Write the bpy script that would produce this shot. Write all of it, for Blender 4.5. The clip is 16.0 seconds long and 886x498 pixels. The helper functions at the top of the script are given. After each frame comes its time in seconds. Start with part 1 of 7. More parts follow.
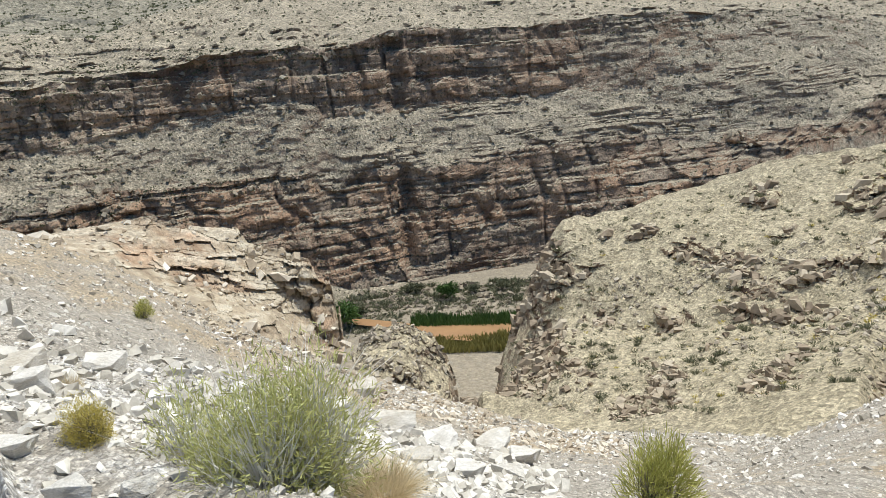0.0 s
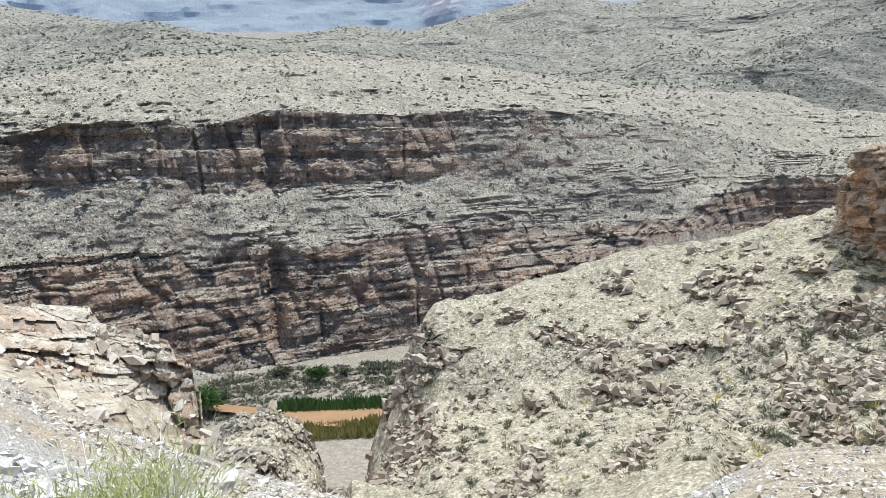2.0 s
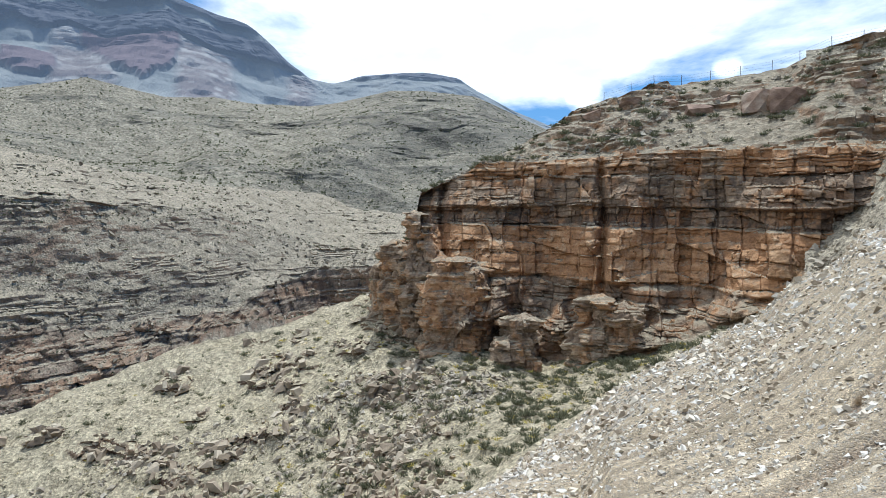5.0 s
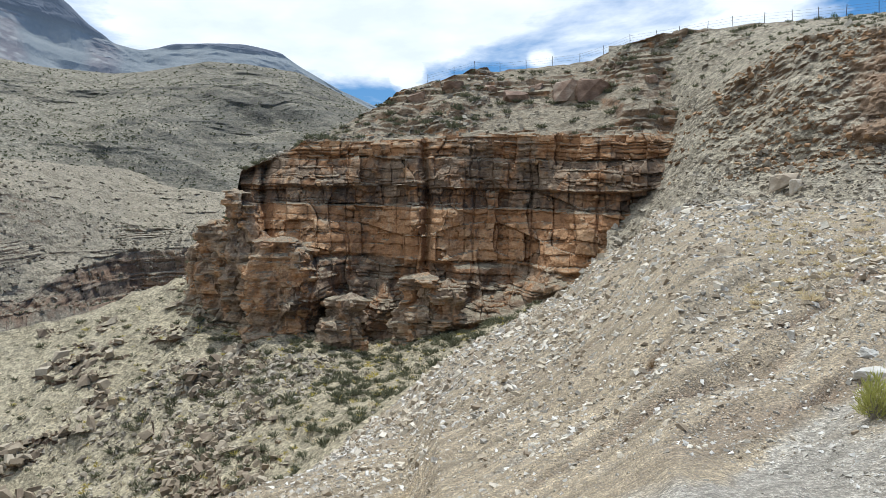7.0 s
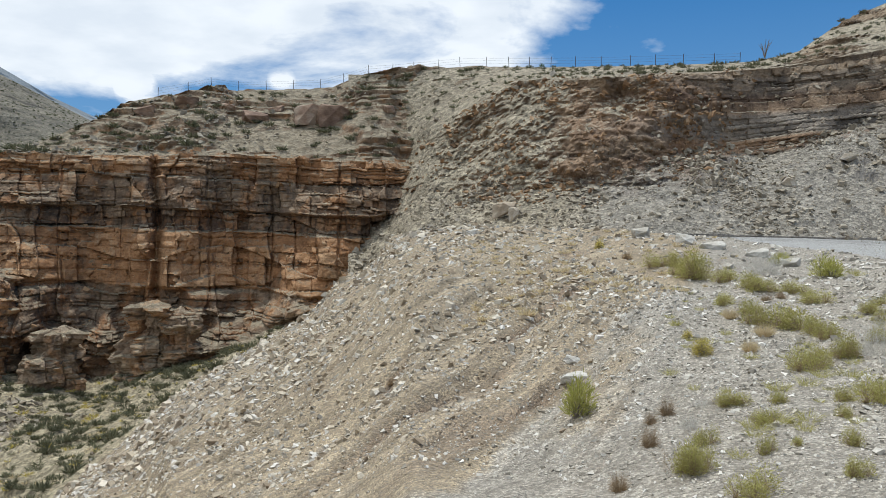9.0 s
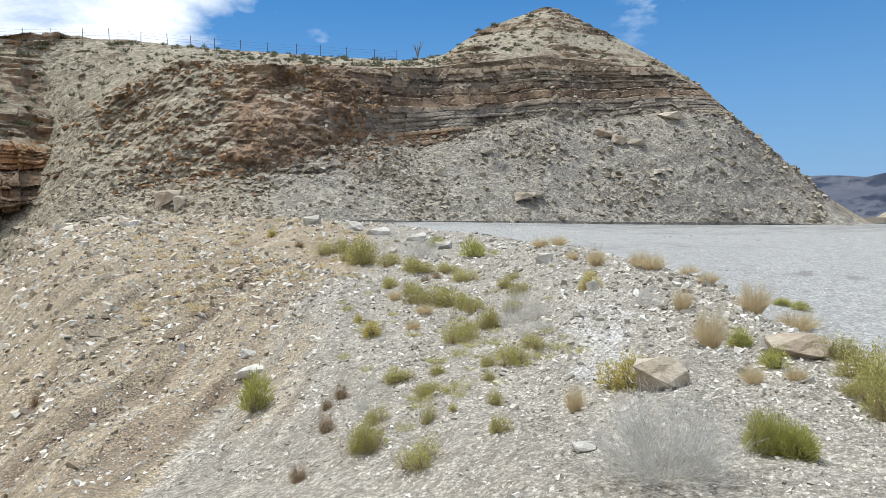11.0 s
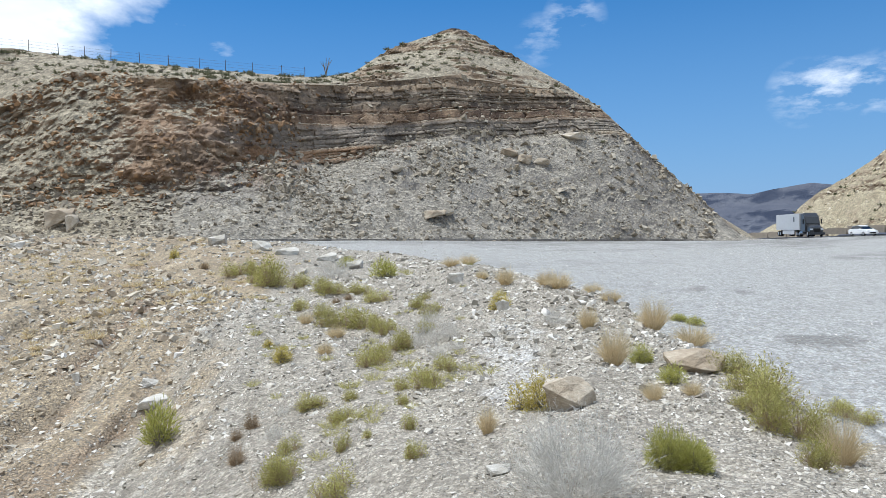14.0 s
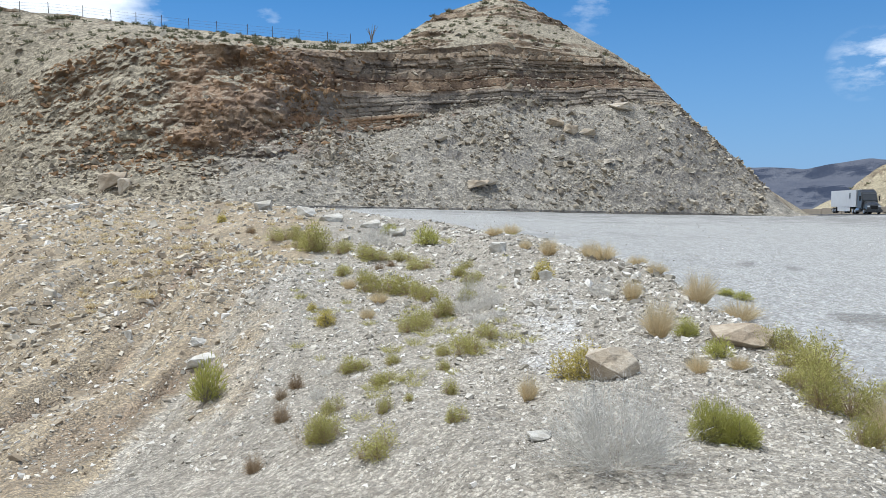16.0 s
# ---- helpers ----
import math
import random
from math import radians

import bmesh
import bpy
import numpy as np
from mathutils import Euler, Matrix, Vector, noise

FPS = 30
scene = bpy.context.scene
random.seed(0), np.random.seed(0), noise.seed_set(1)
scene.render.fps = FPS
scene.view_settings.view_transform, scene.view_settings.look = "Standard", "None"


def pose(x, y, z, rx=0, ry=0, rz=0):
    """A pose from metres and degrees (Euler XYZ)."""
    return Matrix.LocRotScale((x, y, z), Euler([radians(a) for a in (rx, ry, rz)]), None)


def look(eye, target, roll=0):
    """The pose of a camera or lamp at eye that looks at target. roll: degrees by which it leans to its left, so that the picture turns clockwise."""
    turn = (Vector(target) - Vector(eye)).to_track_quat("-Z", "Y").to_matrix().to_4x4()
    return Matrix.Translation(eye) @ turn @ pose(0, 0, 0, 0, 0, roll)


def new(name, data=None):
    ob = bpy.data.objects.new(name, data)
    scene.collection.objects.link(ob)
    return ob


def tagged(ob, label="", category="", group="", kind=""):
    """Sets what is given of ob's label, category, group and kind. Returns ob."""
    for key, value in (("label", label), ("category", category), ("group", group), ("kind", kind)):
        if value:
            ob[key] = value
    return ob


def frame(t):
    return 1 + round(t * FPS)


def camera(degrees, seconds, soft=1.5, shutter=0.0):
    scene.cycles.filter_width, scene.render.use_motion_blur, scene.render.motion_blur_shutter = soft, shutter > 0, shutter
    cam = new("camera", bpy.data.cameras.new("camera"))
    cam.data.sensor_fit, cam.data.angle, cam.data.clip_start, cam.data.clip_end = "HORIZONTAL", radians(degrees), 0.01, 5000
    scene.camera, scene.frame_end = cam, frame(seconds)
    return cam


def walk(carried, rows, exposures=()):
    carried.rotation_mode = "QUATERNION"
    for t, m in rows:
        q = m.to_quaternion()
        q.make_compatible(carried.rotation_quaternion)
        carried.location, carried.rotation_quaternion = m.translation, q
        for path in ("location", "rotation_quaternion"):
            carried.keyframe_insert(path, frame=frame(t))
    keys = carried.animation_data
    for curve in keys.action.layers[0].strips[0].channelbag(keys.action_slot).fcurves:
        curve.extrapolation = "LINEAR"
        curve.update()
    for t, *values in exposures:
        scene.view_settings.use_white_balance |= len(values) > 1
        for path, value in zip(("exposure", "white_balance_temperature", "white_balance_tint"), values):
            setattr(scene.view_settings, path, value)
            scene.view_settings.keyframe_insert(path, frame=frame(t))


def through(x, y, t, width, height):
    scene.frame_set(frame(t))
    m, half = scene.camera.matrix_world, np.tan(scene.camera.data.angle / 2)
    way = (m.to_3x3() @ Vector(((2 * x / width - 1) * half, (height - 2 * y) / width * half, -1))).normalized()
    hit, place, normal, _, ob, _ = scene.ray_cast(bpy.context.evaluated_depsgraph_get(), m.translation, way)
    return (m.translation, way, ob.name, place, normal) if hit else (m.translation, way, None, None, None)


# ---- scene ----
EYE_Z = 3.7
cam = camera(65.15, 16.0, 0.55)


def aim(x, y, z, bearing, rise, roll):
    """A camera pose from its place, the bearing (0 is north, 90 east), the rise and the lean."""
    b, e = radians(bearing), radians(rise)
    way = Vector((math.sin(b) * math.cos(e), math.cos(b) * math.cos(e), math.sin(e)))
    return look((x, y, z), Vector((x, y, z)) + way, roll)


walk(cam, [
    (0.0, aim(0.193, -0.122, 3.712, -72.91, -14.87, -4.46)),
    (0.5, aim(0.183, -0.113, 3.708, -70.08, -11.55, -4.42)),
    (1.0, aim(0.170, -0.111, 3.706, -69.01, -11.36, -4.21)),
    (1.5, aim(0.139, -0.117, 3.705, -65.74, -10.11, -1.45)),
    (2.0, aim(0.097, -0.121, 3.698, -61.91, -8.63, -1.23)),
    (2.5, aim(0.048, -0.107, 3.682, -57.04, -9.21, -1.17)),
    (3.0, aim(0.014, -0.074, 3.663, -48.62, -8.18, -0.56)),
    (3.5, aim(0.010, -0.049, 3.652, -43.31, -6.15, -0.72)),
    (4.0, aim(0.010, -0.051, 3.652, -36.57, -5.03, -1.12)),
    (4.5, aim(-0.000, -0.064, 3.657, -30.18, -1.41, -0.23)),
    (4.7, aim(-0.004, -0.068, 3.659, -28.33, -1.17, -0.44)),
    (6.8, aim(-0.081, 0.013, 3.622, -14.05, -3.50, 0.65)),
    (7.0, aim(-0.087, 0.016, 3.623, -11.75, -3.20, -0.19)),
    (7.5, aim(-0.102, 0.027, 3.626, -5.14, 0.04, 0.61)),
    (8.0, aim(-0.100, 0.049, 3.620, -3.96, -1.19, -0.49)),
    (8.5, aim(-0.071, 0.072, 3.607, -0.01, -1.42, -0.18)),
    (8.7, aim(-0.056, 0.077, 3.605, 1.40, -1.30, -0.01)),
    (8.9, aim(-0.038, 0.081, 3.603, 6.10, -1.00, 0.15)),
    (9.0, aim(-0.029, 0.083, 3.602, 9.30, -1.23, 0.24)),
    (9.5, aim(0.001, 0.084, 3.613, 18.49, -0.53, 1.59)),
    (10.0, aim(0.024, 0.088, 3.622, 25.72, 0.85, 0.22)),
    (10.2, aim(0.031, 0.090, 3.623, 28.67, 0.22, -0.32)),
    (12.3, aim(-0.049, 0.052, 3.800, 39.47, -3.52, -1.22)),
    (12.5, aim(-0.051, 0.049, 3.800, 40.35, -2.99, -1.46)),
    (13.0, aim(-0.057, 0.037, 3.801, 42.36, -0.35, -1.52)),
    (13.5, aim(-0.059, 0.030, 3.801, 43.21, -1.72, -1.60)),
    (14.0, aim(-0.062, 0.042, 3.806, 43.21, -1.24, -1.33)),
    (14.5, aim(-0.073, 0.069, 3.811, 43.31, -1.28, -1.06)),
    (15.0, aim(-0.082, 0.091, 3.804, 38.79, -0.43, -1.13)),
    (15.5, aim(-0.080, 0.095, 3.780, 37.78, -1.23, -0.62)),
    (16.0, aim(-0.073, 0.090, 3.754, 39.74, -3.66, -0.26)),
], exposures=[(0, 0.33, 6100, 8), (1.0, 0.44, 5850, 8), (2.0, 0.66, 5500, 8), (2.5, 0.68, 5400, 8), (3.5, 0.70, 5500, 7), (4.5, 0.44, 5550, 7), (7.0, 0.08, 5750, 7), (8.0, -0.13, 5860, 7), (9.0, -0.12, 5950, 7), (10.0, 0.06, 5950, 8), (12.5, 0.2, 5900, 8), (14.0, 0.16, 5750, 8), (16.0, 0.16, 5800, 8)])

# ---- light ----
SUN_BEARING, SUN_RISE = -8.0, 72.0
world = bpy.data.worlds.new("world")
scene.world = world
world.use_nodes = True
wt = world.node_tree
wt.nodes.clear()


def node(tree, kind, **sets):
    n = tree.nodes.new(kind)
    for key, value in sets.items():
        if key in n.inputs:
            n.inputs[key].default_value = value
        elif key == "ins":
            for k, v in value.items():
                n.inputs[k].default_value = v
    return n


def link(tree, a, b):
    tree.links.new(a, b)


sky = wt.nodes.new("ShaderNodeTexSky")
sky.sky_type = "NISHITA"
sky.sun_disc = False
sky.sun_elevation = radians(SUN_RISE)
sky.sun_rotation = radians(SUN_BEARING)
sky.altitude = 700
sky.air_density, sky.dust_density, sky.ozone_density = 1.0, 0.15, 2.2
coord = wt.nodes.new("ShaderNodeTexCoord")
# clouds lie on a flat layer: the direction is divided by its height
sep = wt.nodes.new("ShaderNodeSeparateXYZ")
link(wt, coord.outputs["Generated"], sep.inputs[0])
high = wt.nodes.new("ShaderNodeMath")
high.operation = "ADD"
high.inputs[1].default_value = 0.16
link(wt, sep.outputs[2], high.inputs[0])
flat = wt.nodes.new("ShaderNodeVectorMath")
flat.operation = "DIVIDE"
comb = wt.nodes.new("ShaderNodeCombineXYZ")
for k in range(3):
    link(wt, high.outputs[0], comb.inputs[k])
link(wt, coord.outputs["Generated"], flat.inputs[0])
link(wt, comb.outputs[0], flat.inputs[1])
puffs = wt.nodes.new("ShaderNodeTexNoise")
puffs.inputs["Scale"].default_value = 1.15
puffs.inputs["Detail"].default_value = 9
puffs.inputs["Roughness"].default_value = 0.56
puffs.inputs["Distortion"].default_value = 0.25
link(wt, flat.outputs[0], puffs.inputs["Vector"])
# the cloud bank covers the north-west and thins out towards the north-east
thin = wt.nodes.new("ShaderNodeMapRange")
for k, value in enumerate((0.21, 0.36, 0.165, -0.14)):
    thin.inputs[k + 1].default_value = value
link(wt, sep.outputs[0], thin.inputs[0])
total = wt.nodes.new("ShaderNodeMath")
link(wt, thin.outputs[0], total.inputs[0])
link(wt, puffs.outputs["Fac"], total.inputs[1])
# the bank's lower edge stands clear of the skyline and breaks up towards the west
for source, spread in ((2, (0.155, 0.235, -0.24, 0.0)), (0, (-0.66, -0.40, -0.07, 0.0))):
    low = wt.nodes.new("ShaderNodeMapRange")
    for k, value in enumerate(spread):
        low.inputs[k + 1].default_value = value
    link(wt, sep.outputs[source], low.inputs[0])
    more = wt.nodes.new("ShaderNodeMath")
    link(wt, total.outputs[0], more.inputs[0])
    link(wt, low.outputs[0], more.inputs[1])
    total = more
# single small clouds: bearing, rise, half width in degrees, density
shred = wt.nodes.new("ShaderNodeTexNoise")
shred.inputs["Scale"].default_value = 16.0
shred.inputs["Detail"].default_value = 7
shred.inputs["Roughness"].default_value = 0.6
squash = wt.nodes.new("ShaderNodeVectorMath")
squash.operation = "MULTIPLY"
squash.inputs[1].default_value = (1.0, 1.0, 2.6)
link(wt, coord.outputs["Generated"], squash.inputs[0])
link(wt, squash.outputs[0], shred.inputs["Vector"])
tatter = wt.nodes.new("ShaderNodeMapRange")
for k, value in enumerate((0.36, 0.64, 0.0, 1.0)):
    tatter.inputs[k + 1].default_value = value
link(wt, shred.outputs["Fac"], tatter.inputs[0])
ragged = wt.nodes.new("ShaderNodeMapRange")
for k, value in enumerate((0.47, 0.74, 0.0, 1.0)):
    ragged.inputs[k + 1].default_value = value
link(wt, shred.outputs["Fac"], ragged.inputs[0])


def small_cloud(total, shape, cb, ce, cw, amount):
    beam = wt.nodes.new("ShaderNodeVectorMath")
    beam.operation = "DOT_PRODUCT"
    link(wt, coord.outputs["Generated"], beam.inputs[0])
    cb, ce = radians(cb), radians(ce)
    beam.inputs[1].default_value = (math.sin(cb) * math.cos(ce), math.cos(cb) * math.cos(ce), math.sin(ce))
    near = wt.nodes.new("ShaderNodeMapRange")
    for k, value in enumerate((math.cos(radians(cw)), 1.0, 0.0, amount)):
        near.inputs[k + 1].default_value = value
    link(wt, beam.outputs["Value"], near.inputs[0])
    torn = wt.nodes.new("ShaderNodeMath")
    torn.operation = "MULTIPLY"
    link(wt, near.outputs[0], torn.inputs[0])
    link(wt, shape.outputs[0], torn.inputs[1])
    more = wt.nodes.new("ShaderNodeMath")
    link(wt, total.outputs[0], more.inputs[0])
    link(wt, torn.outputs[0], more.inputs[1])
    return more


for row in ((-14.5, 10.7, 1.6, 0.22), (-3.8, 12.1, 1.15, 0.12)):
    total = small_cloud(total, tatter, *row)
# thin wisps let the sky show through
wisps = wt.nodes.new("ShaderNodeMath")
wisps.inputs[0].default_value = wisps.inputs[1].default_value = 0.0
for row in ((70.7, 9.6, 2.6, 0.7), (73.0, 10.1, 2.4, 0.8), (75.5, 9.6, 2.6, 0.7), (54.3, 16.6, 2.6, 0.5), (51.5, 15.2, 2.2, 0.45)):
    wisps = small_cloud(wisps, ragged, *row)
cover = wt.nodes.new("ShaderNodeValToRGB")
cover.color_ramp.elements[0].position = 0.45
cover.color_ramp.elements[1].position = 0.58
link(wt, total.outputs[0], cover.inputs[0])
cloud = wt.nodes.new("ShaderNodeMixRGB")
mottle = wt.nodes.new("ShaderNodeTexNoise")
mottle.inputs["Scale"].default_value = 4.5
mottle.inputs["Detail"].default_value = 6
link(wt, flat.outputs[0], mottle.inputs["Vector"])
puff = wt.nodes.new("ShaderNodeValToRGB")
puff.color_ramp.elements[0].position, puff.color_ramp.elements[0].color = 0.35, (0.84, 0.865, 0.90, 1)
puff.color_ramp.elements[1].position, puff.color_ramp.elements[1].color = 0.65, (1.0, 1.0, 1.0, 1)
link(wt, mottle.outputs["Fac"], puff.inputs[0])
lit = wt.nodes.new("ShaderNodeMixRGB")
lit.blend_type = "MULTIPLY"
lit.inputs[0].default_value = 1.0
lit.inputs[2].default_value = (11.5, 11.5, 11.5, 1)
link(wt, puff.outputs[0], lit.inputs[1])
link(wt, lit.outputs[0], cloud.inputs[2])
dense = wt.nodes.new("ShaderNodeMath")
dense.operation = "MAXIMUM"
link(wt, cover.outputs[0], dense.inputs[0])
link(wt, wisps.outputs[0], dense.inputs[1])
link(wt, dense.outputs[0], cloud.inputs[0])
deep = wt.nodes.new("ShaderNodeHueSaturation")
deep.inputs["Saturation"].default_value = 1.45
link(wt, sky.outputs[0], deep.inputs["Color"])
rim = wt.nodes.new("ShaderNodeMapRange")
for k, value in enumerate((0.0, 0.42, 0.9, 0.0)):
    rim.inputs[k + 1].default_value = value
link(wt, sep.outputs[2], rim.inputs[0])
clear = wt.nodes.new("ShaderNodeMixRGB")
clear.inputs[2].default_value = (2.25, 4.0, 6.7, 1)
link(wt, rim.outputs[0], clear.inputs[0])
link(wt, deep.outputs[0], clear.inputs[1])
link(wt, clear.outputs[0], cloud.inputs[1])
back = wt.nodes.new("ShaderNodeBackground")
back.inputs["Strength"].default_value = 0.09
link(wt, cloud.outputs[0], back.inputs[0])
out = wt.nodes.new("ShaderNodeOutputWorld")
link(wt, back.outputs[0], out.inputs[0])

sun = new("sun", bpy.data.lights.new("sun", "SUN"))
sun.data.energy, sun.data.angle, sun.data.color = 3.6, radians(0.6), (1.0, 0.95, 0.87)
sb, se = radians(SUN_BEARING), radians(SUN_RISE)
sun.matrix_world = look((300 * math.sin(sb) * math.cos(se), 300 * math.cos(sb) * math.cos(se), 300 * math.sin(se)), (0, 0, 0))

# ---- numeric helpers ----


def _hash(ix, iy, iz, seed):
    h = (ix * 374761393 + iy * 668265263 + iz * 2147483647 + seed * 1274126177) & 0xFFFFFFFF
    h = ((h ^ (h >> 13)) * 1274126177) & 0xFFFFFFFF
    h = ((h ^ (h >> 16)) * 2246822519) & 0xFFFFFFFF
    return ((h ^ (h >> 15)) & 0xFFFFFF) / 16777215.0


def value_noise(p, size, seed=0):
    """Smooth noise from -1 to 1 at points p (n x 3), with features of that size in metres (a number or three)."""
    q = p / np.asarray(size, float)
    i = np.floor(q).astype(np.int64)
    f = q - i
    f = f * f * (3 - 2 * f)
    total = np.zeros(len(p))
    for dx in (0, 1):
        for dy in (0, 1):
            for dz in (0, 1):
                w = (f[:, 0] if dx else 1 - f[:, 0]) * (f[:, 1] if dy else 1 - f[:, 1]) * (f[:, 2] if dz else 1 - f[:, 2])
                total += w * _hash(i[:, 0] + dx, i[:, 1] + dy, i[:, 2] + dz, seed)
    return total * 2 - 1


def fractal(p, size, octaves=4, gain=0.5, seed=0):
    total, amp, size = np.zeros(len(p)), 1.0, np.asarray(size, float)
    for k in range(octaves):
        total += amp * value_noise(p, size, seed + k * 17)
        amp, size = amp * gain, size / 2.03
    return total


def cell(a, seed):
    """A random number from 0 to 1 for each whole number in a."""
    i = np.asarray(a).astype(np.int64)
    return _hash(i, i * 0 + 7, i * 0 + 3, seed)


def hash2(a, b, seed):
    a, b = np.asarray(a).astype(np.int64), np.asarray(b).astype(np.int64)
    return _hash(a, b, a * 0 + 11, seed)


def along(line, bearings, blur):
    """A landform line (x, y, z) read at the given bearings: distance and height. blur: degrees, for the slope and for the distance."""
    x, y, z = (np.array([q[k] for q in line], float) for k in range(3))
    r = np.hypot(x, y)
    b = np.degrees(np.arctan2(x, y))
    lr, s = np.interp(bearings, b, np.log(r)), np.interp(bearings, b, (z - EYE_Z) / r)

    def soft(a, width):
        n = max(1, int(width / (bearings[1] - bearings[0])))
        k = np.hanning(2 * n + 3)
        return np.convolve(np.pad(a, n + 1, mode="edge"), k / k.sum(), "valid")

    s, r = soft(s, blur), np.exp(soft(lr, 2.2))
    return r, EYE_Z + s * r


def loft(lines, steps, first, last, per_degree, blur=0.4):
    """A grid of points between landform lines, from the first bearing to the last: points (rows x cols x 3) and v, the place between the lines."""
    bearings = np.linspace(first, last, int((last - first) * per_degree) + 1)
    rz = [along(l, bearings, blur) for l in lines]
    rows, vs = [], []
    for k, n in enumerate(steps):
        for i in range(n + (k == len(steps) - 1)):
            f = i / n
            rows.append((rz[k][0] * (1 - f) + rz[k + 1][0] * f, rz[k][1] * (1 - f) + rz[k + 1][1] * f))
            vs.append(k + f)
    r, z = np.array([q[0] for q in rows]), np.array([q[1] for q in rows])
    b = np.radians(bearings)[None, :]
    return np.stack([r * np.sin(b), r * np.cos(b), z], -1), np.array(vs)


def grid_mesh(name, pts, material, smooth=False):
    rows, cols = pts.shape[:2]
    me = bpy.data.meshes.new(name)
    idx = np.arange(rows * cols).reshape(rows, cols)
    quads = np.stack([idx[:-1, :-1], idx[:-1, 1:], idx[1:, 1:], idx[1:, :-1]], -1).reshape(-1, 4)
    n = len(quads)
    me.vertices.add(rows * cols)
    me.vertices.foreach_set("co", pts.reshape(-1).astype(np.float32))
    me.loops.add(n * 4)
    me.loops.foreach_set("vertex_index", quads.reshape(-1).astype(np.int32))
    me.polygons.add(n)
    me.polygons.foreach_set("loop_start", np.arange(0, n * 4, 4, dtype=np.int32))
    me.polygons.foreach_set("use_smooth", np.full(n, smooth, dtype=bool))
    me.update(calc_edges=True)
    me.materials.append(material)
    return me


def toward(pts):
    """Unit vectors, level, from each point towards the overlook."""
    d = -pts[..., :2] / np.linalg.norm(pts[..., :2], axis=-1, keepdims=True)
    return np.concatenate([d, np.zeros(d.shape[:-1] + (1,))], -1)


def wrinkle(pts, up=(), out=(), seed=1):
    """Noise on a sheet: up and out are lists of (size, height, octaves)."""
    shape = pts.shape
    p = pts.reshape(-1, 3)
    dz = sum((h * fractal(p, s, o, 0.5, seed + i) for i, (s, h, o) in enumerate(up)), np.zeros(len(p)))
    do = sum((h * fractal(p, s, o, 0.5, seed + 40 + i) for i, (s, h, o) in enumerate(out)), np.zeros(len(p)))
    q = p + toward(pts).reshape(-1, 3) * do[:, None]
    q[:, 2] += dz
    return q.reshape(shape)


# ---- materials ----


